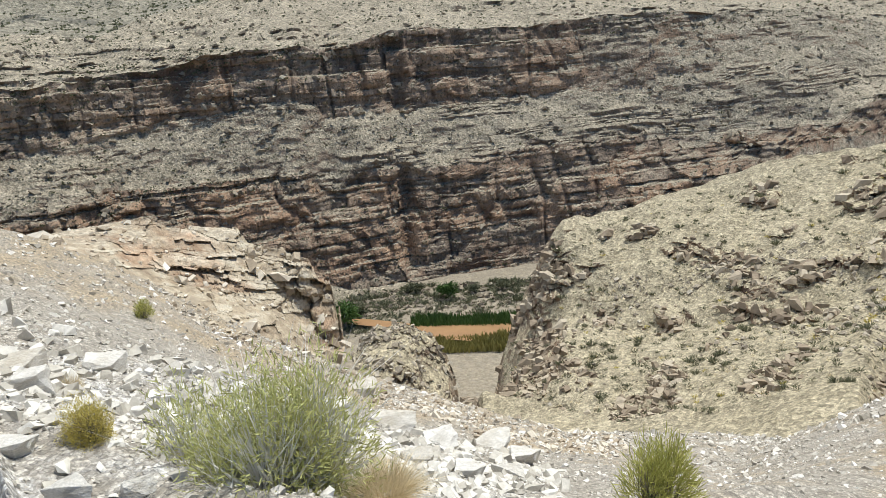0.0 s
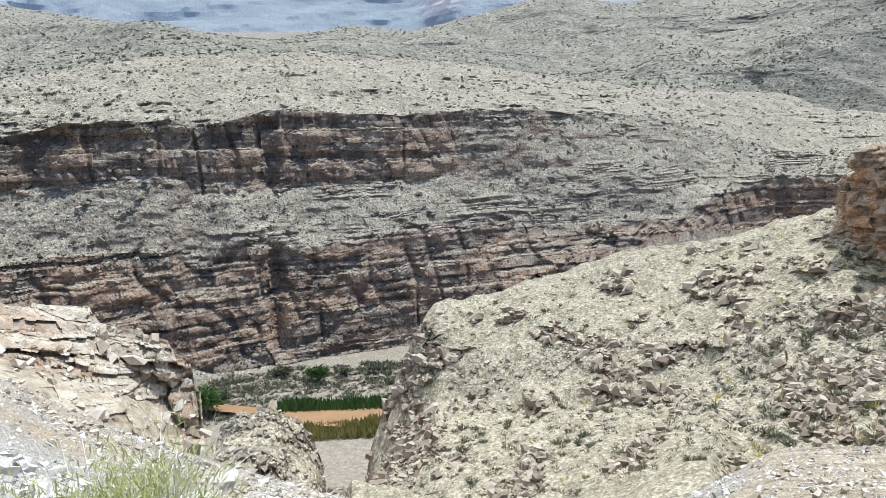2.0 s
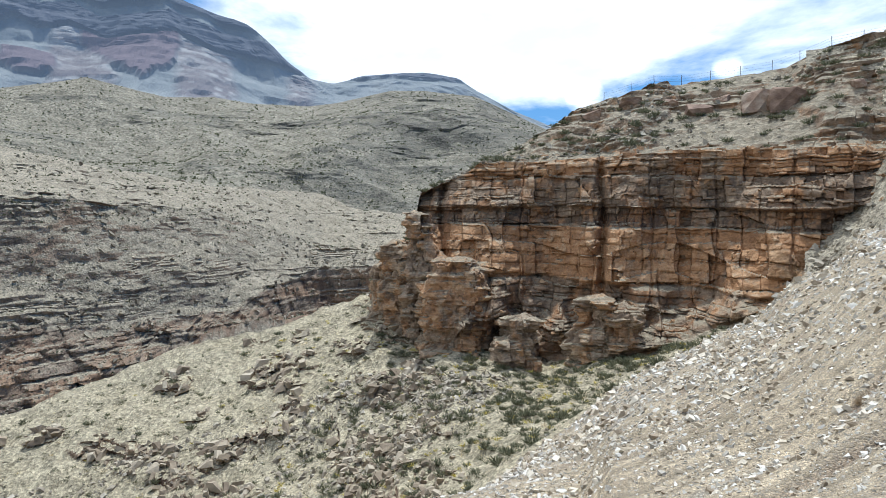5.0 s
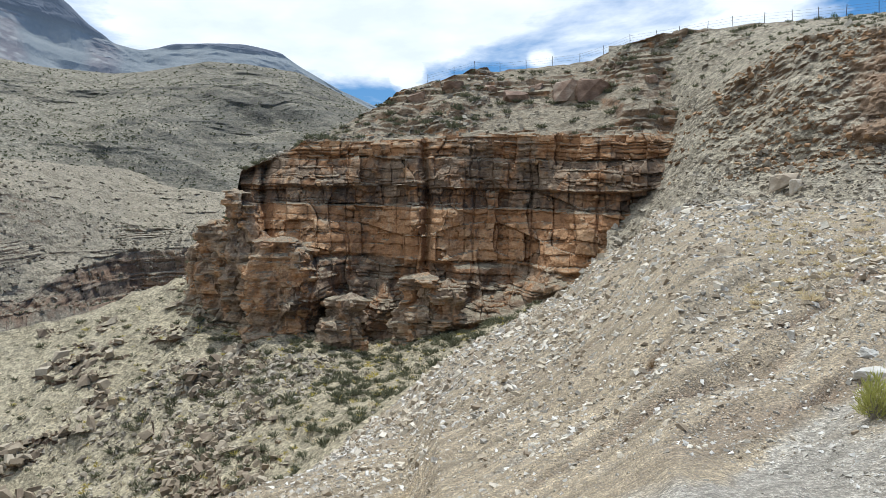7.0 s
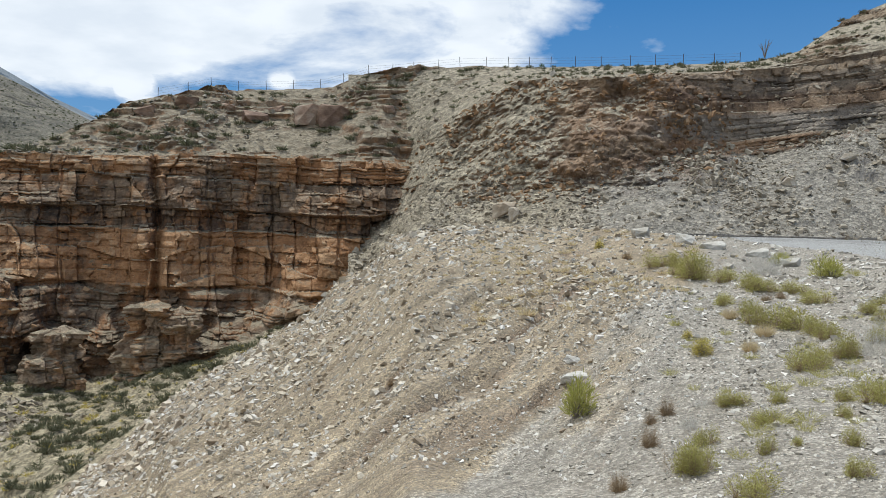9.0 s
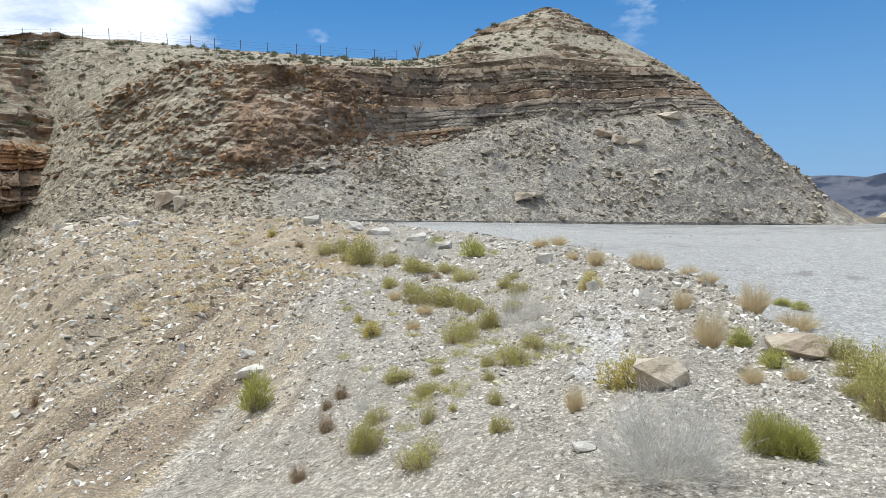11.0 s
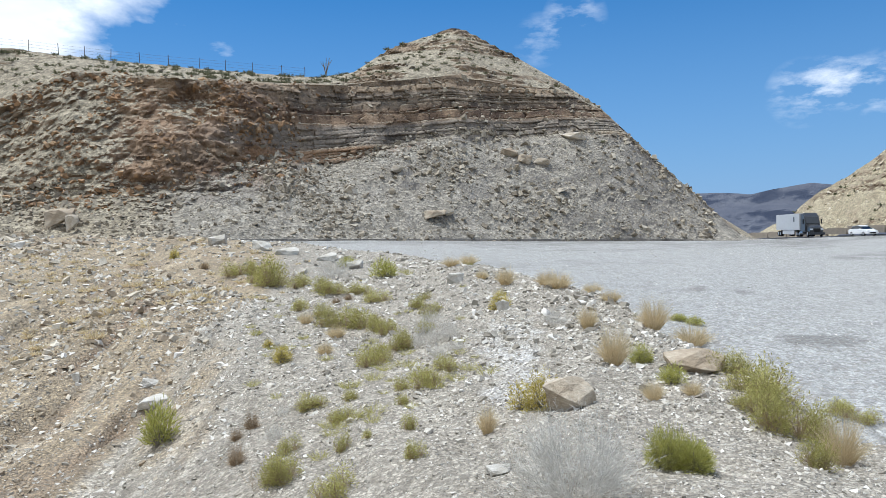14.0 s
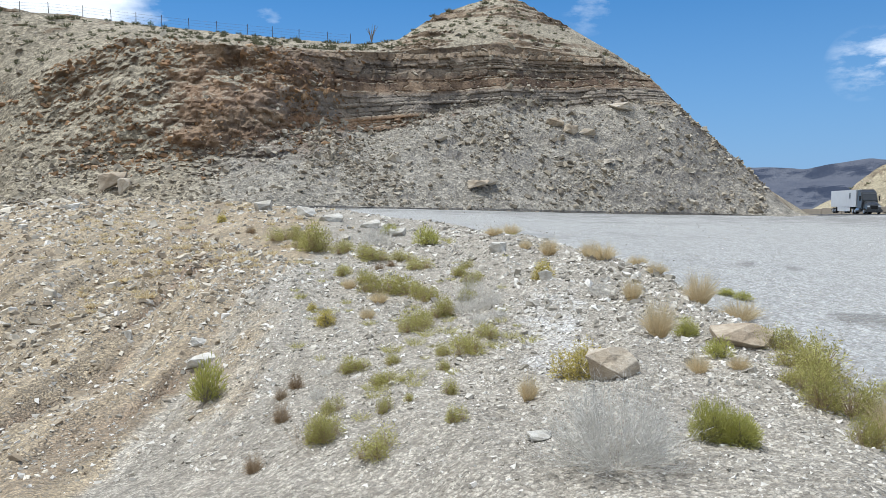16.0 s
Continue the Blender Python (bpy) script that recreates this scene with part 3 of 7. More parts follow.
DARK_GLASS = plain_material("tinted_glass", (0.02, 0.024, 0.028), 0.06, 0, 0.8, 0.02)
WATER = plain_material("muddy_water", (0.30, 0.18, 0.09), 0.25, 0, 0.3, 0.12, 6.0)


def set_attribute(me, name, values):
    a = me.attributes.new(name, "FLOAT", "POINT")
    a.data.foreach_set("value", np.asarray(values, np.float32).reshape(-1))


def setting(name, pts, material, label, category, smooth=False, **fields):
    me = grid_mesh(name, pts, material, smooth)
    for key, values in fields.items():
        set_attribute(me, key, values)
    return tagged(new(name, me), label, category, kind="structure")


def strata(pts, dip, thick, block, depth, seed, warp=0.6, groove=0.35, radius=None, level=None):
    """Beds and joint blocks on a sheet: how far each point stands out towards the overlook, its tone, and its height in the beds.
    dip: rise of the beds per metre east and north; thick: least and most bed thickness; block: joint spacing; level: bed heights, where they are known."""
    p = pts.reshape(-1, 3)
    rng = np.random.default_rng(seed)
    s = p[:, 2] - dip[0] * p[:, 0] - dip[1] * p[:, 1] if level is None else level.reshape(-1)
    true = s
    s = s + warp * fractal(p, (25, 25, 25), 3, 0.5, seed) + 0.22 * thick[0] * fractal(p, (block * 0.8,) * 3, 3, 0.6, seed + 21)
    edges = [s.min() - 1]
    while edges[-1] < s.max() + 1:
        edges.append(edges[-1] + (thick[0] + (thick[1] - thick[0]) * (rng.random() if rng.random() < 0.3 else 0.25 * rng.random())))
    edges = np.array(edges)
    k = np.clip(np.searchsorted(edges, s) - 1, 0, len(edges) - 2)
    th = edges[k + 1] - edges[k]
    f = (s - edges[k]) / th
    a = np.arctan2(p[:, 0], p[:, 1]) * (radius or np.hypot(p[:, 0], p[:, 1]).mean())
    width = block * (0.35 + 1.3 * cell(k, seed + 1) ** 1.5) * np.clip(th / np.mean(thick), 0.5, 2.2)
    ja = a / width + cell(k, seed + 2) * 9 + 0.45 * fractal(p, (block * 0.9,) * 3, 2, 0.5, seed + 3)
    j = np.floor(ja)
    g = ja - j
    across = np.minimum(g, 1 - g) * width + np.where(hash2(k, np.floor(ja + 0.5), seed + 8) < 0.22, 9.0, 0.0)
    between = np.minimum(f, 1 - f) * th + np.where(cell(k + (f > 0.5), seed + 9) < 0.2, 9.0, 0.0)
    edge = np.minimum(across, between)
    unit = cell(k // 4, seed + 10) - 0.5
    bed = cell(k, seed + 4) - 0.5
    blk = hash2(k, j, seed + 5) - 0.5
    worn = np.clip(0.5 + 1.1 * fractal(p, (block * 2.2,) * 3, 2, 0.5, seed + 12), 0.05, 1.3)
    line = np.exp(-(edge / (0.10 + 0.03 * np.mean(thick))) ** 2) * worn
    out = depth * (1.1 * unit + 0.8 * bed + 0.8 * blk * worn) + depth * 0.4 * (f - 0.5) - groove * line
    out = out + 0.45 * depth * fractal(p, (block * 0.6,) * 3, 3, 0.55, seed + 13)
    tone = 0.47 + 0.2 * unit + 0.24 * bed + 0.30 * blk - 0.12 * line
    return out.reshape(pts.shape[:2]), tone.reshape(pts.shape[:2]), true.reshape(pts.shape[:2])


def push(pts, out):
    return pts + toward(pts) * out[..., None]


def bearing(pts):
    return np.degrees(np.arctan2(pts[..., 0], pts[..., 1]))


def bump(x, lo, hi, soft):
    """1 between lo and hi, falling to 0 over soft."""
    return np.clip((x - lo) / soft + 0.5, 0, 1) * np.clip((hi - x) / soft + 0.5, 0, 1)


def noise_on(pts, size, octaves=4, seed=0):
    return fractal(pts.reshape(-1, 3), size, octaves, 0.5, seed).reshape(pts.shape[:2])


def courses(pts, s, a, thick, block, seed, warp=0.3, wander=0.3, edges=None):
    """Natural masonry on a sheet: beds along s and joint blocks along a. Gives, point by point, the bed's and the block's
    random offset, the place in the bed, the bed's thickness, and the distances to the nearest joint and bedding plane."""
    p, shape = pts.reshape(-1, 3), pts.shape[:2]
    g = np.random.default_rng(seed)
    q = s.reshape(-1) + warp * fractal(p, (block * 3.0,) * 3, 3, 0.5, seed)
    if edges is None:
        edges = [q.min() - 1]
        while edges[-1] < q.max() + 1:
            edges.append(edges[-1] + thick[0] * (thick[1] / thick[0]) ** (g.random() ** 1.4))
    edges = np.array(edges, float)
    k = np.clip(np.searchsorted(edges, q) - 1, 0, len(edges) - 2)
    th = edges[k + 1] - edges[k]
    f = np.clip((q - edges[k]) / th, 0, 1)
    width = block * (0.45 + 1.1 * cell(k, seed + 1)) * np.clip(th / np.mean(thick), 0.5, 1.8) ** 0.6
    ja = a.reshape(-1) / width + cell(k, seed + 2) * 9 + wander * fractal(p, (block * 0.8,) * 3, 2, 0.5, seed + 3)
    j = np.floor(ja)
    side = np.minimum(ja - j, 1 - ja + j) * width + np.where(hash2(k, np.floor(ja + 0.5), seed + 4) < 0.3, 9.0, 0.0)
    faint = np.clip(fractal(p, (block * 2.0,) * 3, 2, 0.5, seed + 5) * 3 - 0.5, 0, 1) * 2.0
    gap = np.minimum(f, 1 - f) * th + faint
    made = dict(bed=cell(k, seed + 6) - 0.5, block=hash2(k, j, seed + 7) - 0.5, f=f, th=th, side=side, gap=gap)
    return {key: value.reshape(shape) for key, value in made.items()}


def arc(pts, radius):
    return np.arctan2(pts[..., 0], pts[..., 1]) * radius


def terrace(pts, c, face=0.6, most=5.0):
    """How far to push a slope towards the overlook so that each bed of c becomes an upright face with a tread above it."""
    r = np.hypot(pts[..., 0], pts[..., 1])
    slope = np.clip(np.gradient(r, axis=0) / np.maximum(np.gradient(pts[..., 2], axis=0), 0.02), 0, most)
    return slope * c["th"] * (c["f"] - np.clip((c["f"] - face) / (1 - face), 0, 1))


def crack(d, width):
    return np.exp(-(d / width) ** 2)


# ---- landforms: each line is a run of points (x east, y north, z up), placed to fit the camera's view at guessed distances ----
near_lines = [
    [(-0, -0.02, 1.41), (-0.02, 0.01, 1.41), (0, 0.02, 1.41), (0.02, 0.01, 1.41), (0, -0.02, 1.41)],
    [(-0.1, -6, 1.52), (-3.76, -1.54, 1.61), (-5.56, -2.25, 1.52), (-3.41, -0.07, 1.45), (-4.27, 2.13, 0.26), (-4.97, 5.99, -1.25), (-4.59, 6.55, -1.5), (-2.33, 8.69, -1.5), (0.13, 12.08, -0.96), (1.39, 11.96, -0.23), (2.84, 10.14, -0.1), (3.52, 7.21, 0.59), (3.93, 5.56, 0.97), (3.93, 3.99, 1.45), (4.19, 3.06, 1.65), (4.77, 2.49, 1.66), (5.31, 1.68, 1.74), (8, 0, 1.25), (0.14, -8, 1.25)],
    [(-0.21, -12, 1.58), (-11.13, -4.5, 1.58), (-9.34, -3.15, 0.51), (-7.74, -1.13, 0.02), (-8.75, 0.85, -1.5), (-10.97, 4.29, -4.12), (-11.06, 9.79, -5.98), (-11.47, 16.38, -6.49), (-5.18, 19.32, -5.2), (-5.15, 23.53, -4.6), (0.26, 21.08, -2.29), (2.47, 19.89, -0.38), (4.72, 16.37, -0.16), (5.83, 11.64, 0.72), (6.13, 8.54, 1.03), (6.37, 6.36, 1.24), (6.97, 5.02, 1.53), (7.27, 3.75, 1.58), (6.17, 1.94, 1.56), (11, 0, 0.75), (0.21, -12, 1.15)],
    [(-0.44, -25, 1.51), (-23.18, -9.37, 1.51), (-19, -5.73, -0.4), (-17.7, -2.04, -2.47), (-21.65, 2.49, -6.9), (-25.81, 10.27, -12.55), (-22.34, 19.68, -14.53), (-18.35, 26.21, -9.88), (-8.8, 32.84, -8.34), (-7.7, 35.26, -6.49), (0.48, 38.08, -2.12), (4.33, 32.76, 1.47), (7.69, 25.92, 1.19), (8.61, 16.96, 1.44), (9.37, 14.8, 1.4), (9.41, 12.95, 1.37), (9.97, 11.21, 1.54), (10.53, 10.39, 1.74), (10.97, 7.84, 1.75), (9.32, 4.79, 1.6), (7.41, 2.32, 1.39), (9, 0, 1.46), (0.35, -20, 0.89)],
    [(-1.05, -59.99, -0.5), (-32.45, -13.11, 0.64), (-26.77, -7.67, -0.49), (-27.46, -4.54, -2.6), (-28.8, -0.94, -6), (-33.55, 4.09, -11.1), (-38.09, 11.46, -16.98), (-40.83, 20.7, -22.98), (-26.86, 34.58, -20.36), (-22.7, 38.8, -17.73), (-15.34, 42.25, -11.5), (-9.78, 54.07, -7.45), (-8, 57.38, -6.9), (-1.89, 65.9, -3.99), (0.85, 66.08, -0.72), (4.19, 71.81, 0.17), (5.79, 67.83, 3.01), (8.38, 61.47, 3.59), (10.33, 48.96, 3.59), (10.58, 31.29, 2.53), (11.17, 24.06, 2.04), (11.59, 21.04, 1.9), (15.97, 21.78, 2.13), (17.7, 20.4, 2.41), (17.43, 17.92, 2.76), (17.06, 15.42, 2.55), (14.9, 10.94, 2.29), (13.85, 8.94, 2.09), (12.21, 6.8, 1.82), (11.31, 5.5, 1.58), (10.03, 3.93, 1.46), (8.56, 2.67, 1.28), (10, 0, 1.39), (0.7, -39.99, 0.2)],
    [(-1.57, -89.99, -5.76), (-46.36, -18.73, -31.31), (-56.38, 20.52, -46.65), (-45, 53.62, -36.71), (-31.7, 67.97, -23.6), (4.43, 75.8, -1.08), (6.65, 77.8, 3.24), (9.51, 69.39, 4.33), (13.27, 62.65, 4.26), (18.09, 53.03, 4.2), (19.53, 41.67, 3.93), (23.19, 37.41, 3.51), (22.53, 30.61, 2.91), (21.65, 24.91, 2.8), (18.83, 19.35, 2.55), (18.55, 16.76, 2.32), (16.11, 11.83, 2.01), (15.11, 9.75, 1.76), (13.53, 7.53, 1.46), (12.57, 6.1, 1.18), (11.15, 4.36, 1.02), (9.52, 2.96, 0.85), (12, 0, 0.71), (4.36, -250, -0.66)],
    [(-1.92, -110, -11.76), (-55.63, -22.48, -46.65), (-65.78, 23.94, -66.3), (-51.42, 61.28, -52.32), (-35.92, 77.04, -34.14), (4.67, 79.8, -2.44), (7.16, 83.77, 2.87), (8.68, 63.45, 4.11), (12.42, 58.74, 3.97), (20.02, 58.71, 3.77), (22.93, 48.92, 3.53), (27.4, 44.21, 3.04), (26.69, 36.24, 2.49), (26.25, 30.18, 2.32), (23.72, 24.36, 2), (22.26, 20.1, 1.81), (20.96, 15.36, 1.31), (20.16, 12.99, 0.75), (19.22, 10.66, 0.17), (17.98, 8.7, -0.21), (16.75, 6.52, -0.63), (15.26, 4.7, -1.03), (20, 0, -0.55), (5.24, -299.9, -1.54)],
]
pts, v = loft(near_lines, [8, 40, 60, 64, 22, 4], -126, 96, 5.0, 0.8)
pts = pts[:, 20:-20]
b, r = bearing(pts), np.hypot(pts[..., 0], pts[..., 1])
pts = wrinkle(pts, up=[(3.4, 0.14, 4), (0.7, 0.045, 3)])
# rills run down the scree to the south-west
turn = np.stack([pts[..., 0] * 0.62 + pts[..., 1] * 0.78, pts[..., 0] * 0.78 - pts[..., 1] * 0.62, pts[..., 2] * 0], -1)
scree = bump(b, -32, 24, 9) * bump(r, 13, 75, 6)
close = bump(r, 5, 36, 12)
rill = noise_on(turn, (16, 1.3, 9), 3, 5)
fine = noise_on(turn + 0.2 * noise_on(pts, (2, 2, 2), 2, 9)[..., None], (12, 0.45, 9), 2, 6)
furrow = scree * np.exp(-(noise_on(turn + 0.3 * noise_on(pts, (2, 2, 2), 2, 9)[..., None], (11, 1.6, 9), 2, 10) / 0.13) ** 2) * np.clip(noise_on(turn, (6, 3, 9), 2, 12) * 3 - 0.5, 0, 1)
pts[..., 2] += close * (-0.2 * furrow) + close * scree * (0.2 * rill + 0.13 * fine)
gully = bump(b, 24, 47, 6) * bump(r, 8, 26, 5)
fall = bump(b - (29 - 1.3 * (24 - np.minimum(r, 24))), -70, 0, 3) * bump(b, -36, 32, 6)
chalk = 0.8 * bump(b, 45, 52, 4) * bump(r, 9, 16, 3) + 0.7 * bump(b, -118, -66, 6) * bump(r, 2, 13, 4) - 0.2
soil = scree * (0.5 * rill + 0.45 * fine) + 1.05 * np.maximum(fall, scree) * bump(r, 9, 80, 3) + 0.35 * bump(b, 5, 30, 6) * bump(r, 30, 60, 6) - 0.1 * gully + 0.35 * bump(b, -60, -30, 10) + 0.6 * bump(b, -116, -58, 6) * bump(r, 17, 45, 6)
GROUND_PTS = pts
ground = setting("ground", pts, GRAVEL, "pale crushed limestone slope with scattered stones", "ground", soil=soil, chalk=chalk, furrow=furrow, scree=bump(b, -40, 27, 10) * bump(r, 9, 80, 5))

pts, v = loft(near_lines, [10, 38, 22, 10, 6, 3], 88.5, 179.5, 1.5, 0.8)
pts[..., 2] -= 0.04 * np.clip((97 - bearing(pts)) / 5, 0, 1)
setting("ground_behind", wrinkle(pts, up=[(3.4, 0.14, 4), (0.7, 0.045, 3)]), GRAVEL, "pale crushed limestone behind the overlook", "ground", soil=pts[..., 0] * 0 + 0.3)
pts, v = loft(near_lines, [10, 38, 22, 10, 6, 3], -180.5, -118.5, 1.5, 0.8)
pts[..., 2] -= 0.04 * np.clip((bearing(pts) + 127) / 5, 0, 1) * (bearing(pts) < 0)
setting("ground_behind_2", wrinkle(pts, up=[(3.4, 0.14, 4), (0.7, 0.045, 3)]), GRAVEL, "pale crushed limestone behind the overlook", "ground", soil=pts[..., 0] * 0 + 0.3)

lot_lines = [
    [(18.67, 39.87, 3.58), (22.12, 35.72, 3.18), (21.34, 29, 2.84), (20.34, 23.4, 2.7), (18.48, 18.99, 2.61), (17.8, 16.09, 2.42), (15.71, 11.53, 2.14), (14.69, 9.48, 1.92), (12.91, 7.19, 1.64), (11.85, 5.76, 1.4), (10.59, 4.15, 1.26), (8.94, 2.78, 1.1), (11, 0, 0.96)],
    [(21.23, 45.29, 3.7), (26.35, 42.51, 3.31), (27.3, 37.04, 3.02), (25.13, 25.77, 2.71), (25.82, 18.88, 2.27), (21.59, 10.43, 1.71), (17.16, 5.3, 1.28), (22, 0, 0.61)],
    [(24.21, 51.63, 3.78), (38.02, 51.5, 3.45), (60.04, 49.78, 2.83), (91.78, 39.62, 2.09), (114.7, 35.18, 1.91), (120, 0, 2.44)],
    [(34, 72.44, 3.77), (53.48, 72.4, 3.3), (84.69, 70.18, 2.52), (137.7, 59.41, 1.45), (181.6, 55.67, 1.2), (200, 0, 2.3)],
    [(127.6, 271.5, 2.76), (246.5, 204.1, -0.94), (312.2, 134.6, -2.26), (344.2, 105.4, -1.88), (380, 0, 1.05)],
]
pts, v = loft(lot_lines, [24, 24, 8, 4], 25, 92, 4, 1.0)
r = np.hypot(pts[..., 0], pts[..., 1])
pts[..., 2] += 0.02 * noise_on(pts, 2.5, 3, 8) - 0.12 * (1 - bump(bearing(pts), 34, 99, 6)) - 0.35 * (1 - bump(v[:, None], 0.12, 9, 0.2))
LOT_PTS = pts
# two damp oily patches on the packed gravel
oil = sum(np.exp(-(((pts[..., 0] - ox) * 0.42 + (pts[..., 1] - oy) * 0.9) / 0.55) ** 2 - (((pts[..., 0] - ox) * 0.9 - (pts[..., 1] - oy) * 0.42) / 1.1) ** 2) for ox, oy in ((22.6, 10.7), (16.4, 5.4)))
lot = setting("lot", pts, LOT, "wide level pull-out of packed pale gravel", "gravel lot", True, soil=0.02 + 0.4 * noise_on(pts, (14, 5, 9), 3, 4) + 0.45 * bump(v[:, None], 1.4, 2.2, 0.5) + 1.6 * oil)
pts, v = loft(lot_lines[2:4], [6], 57, 92, 2, 1.0)
pts = pts[1:]
pts[..., 2] += 0.06
setting("road", pts, ASPHALT, "dark asphalt highway past the gravel lot", "road", True)

# where broken ledges crop out of the spur: bearing, rise, and the spread of each
LEDGES = ((-41.1, -11.1, 2.2, 1.6), (-43.2, -15.8, 1.8, 1.6), (-38.4, -14.2, 3.0, 2.0), (-31.2, -13.4, 2.8, 1.3), (-34.2, -17.9, 3.6, 2.2), (-29.0, -20.0, 3.4, 2.6), (-27.4, -16.9, 2.0, 1.4), (-28.5, -23.4, 3.5, 2.2), (-44.7, -20.1, 2.6, 1.0), (-52.7, -22.8, 3.0, 1.0), (-59.9, -20.9, 1.8, 2.5), (-55.2, -26.1, 2.4, 2.6), (-58.6, -15.7, 1.3, 1.6), (-59.3, -21.5, 1.6, 1.6), (-54.9, -25.6, 2, 1.8), (-57.5, -28.6, 1.6, 1.4), (-50.6, -23.5, 1.4, 1), (-42.2, -19.7, 2, 1.6), (-41.6, -11.1, 2.2, 1.8), (-47.4, -17.8, 1.2, 0.8), (-41.0, -15.7, 1.6, 1.2))
spur_lines = [
    [(-67.29, 19.29, -55.04), (-70.57, 24.74, -35.93), (-59, 26.74, -32.5), (-46.5, 28.94, -28.67), (-30.85, 36.77, -19.71), (-28.04, 36.19, -22.23), (-23.2, 39.67, -18.61), (-15.66, 43.2, -12.58), (-8.28, 59.36, -8.19), (-1.94, 67.9, -5.21), (4.31, 73.81, -0.95)],
    [(-89.72, 33.91, -46.11), (-91.58, 39.95, -40.39), (-87.07, 44.77, -32.95), (-71.69, 47.32, -31.14), (-58.29, 54.64, -25.66), (-46.48, 59.99, -20.76), (-38.63, 67.63, -15.93), (-32.09, 67.72, -13.18), (-21.46, 64.46, -13.11), (-8.97, 64.31, -8.68), (-2.03, 70.9, -5.09), (4.43, 75.8, -0.81)],
    [(-95.32, 36.06, -48.58), (-102.2, 40.57, -44.42), (-104.2, 46, -35.44), (-104.2, 50.67, -26.35), (-101.9, 53.07, -22.51), (-98.15, 65.33, -20.56), (-92.38, 73.25, -17.18), (-84.67, 79.13, -14.4), (-72.3, 85.39, -11.24), (-61.07, 88.94, -7.06), (-53.6, 87.89, -4.86), (-38.89, 82.2, -10.05), (-26.48, 79.65, -11.61), (-12.83, 75.86, -9.89), (-2.18, 75.9, -5.15), (4.6, 78.8, -0.72)],
    [(-131, 49.26, -73.81), (-128.8, 66.49, -44.11), (-105.8, 99, -29.54), (-74.42, 108.9, -16), (-44.9, 94.85, -15.6), (4.9, 83.79, -2.16)],
]
pts, v = loft(spur_lines, [92, 82, 5], -72, 4, 9.6, 0.35)
pts = wrinkle(pts, up=[(12, 0.9, 4), (2.2, 0.3, 3)])
b, vv, a = bearing(pts), v[:, None], arc(pts, 85)
small = courses(pts, pts[..., 2] - 0.02 * pts[..., 0] - 0.05 * pts[..., 1], a, (0.7, 2.2), 2.4, 31, 1.2, 0.5)
nose = bump(b, -75, -61.5, 4)
rise = np.degrees(np.arctan2(pts[..., 2] - EYE_Z, np.hypot(pts[..., 0], pts[..., 1])))
ledges = sum(np.exp(-((b - c) / w) ** 2 - ((rise - e) / h) ** 2) for c, e, w, h in LEDGES)
crop = np.clip(noise_on(pts, (10, 10, 2.6), 4, 36) * 2.4 - 0.75 + 1.25 * ledges, 0, 1) * bump(vv, 0.06, 1.94, 0.2)
crop = np.clip(crop + nose * np.clip(noise_on(pts, (9, 9, 6), 3, 33) * 2 + 0.6, 0, 1), 0, 1)
lump = np.clip(noise_on(pts, (3.5, 3.5, 2.0), 4, 35) * 1.6 - 0.2, 0, 2)
step = terrace(pts, small, 0.6, 1.8)
pts = push(pts, crop * (1.1 * step + 2.0 * small["block"] + 0.7 * small["bed"] - 0.6 * crack(small["side"], 0.16) - 0.5 * crack(small["gap"], 0.12) + 0.8 * lump) + 2.6 * nose * noise_on(pts, (7, 7, 9), 3, 38) + 0.35 * lump)
SPUR_PTS = pts
spur = setting("spur_slope", pts, SPUR, "dry rocky spur with broken ledges and scrub", "hillside", tone=0.42 + 0.26 * small["block"] + 0.2 * small["bed"] - 0.12 * crop, cover=0.12 - 0.3 * crop, rust=0.3 * crop)
SPUR_CROP = crop
inner = [(x * 0.72, y * 0.72, EYE_Z + (z - EYE_Z) * 0.72 - 0.085 * math.hypot(x, y)) for x, y, z in spur_lines[0]]
pts, v = loft([inner, [(x * 1.03, y * 1.03, z + 0.9) for x, y, z in spur_lines[0]]], [10], -72, 4, 2.5, 0.35)
setting("spur_foot", wrinkle(pts, up=[(6, 0.5, 3)]), SPUR, "dry stony foot of the spur", "hillside", tone=0.45 + 0 * pts[..., 0], cover=0.3 + 0 * pts[..., 0])

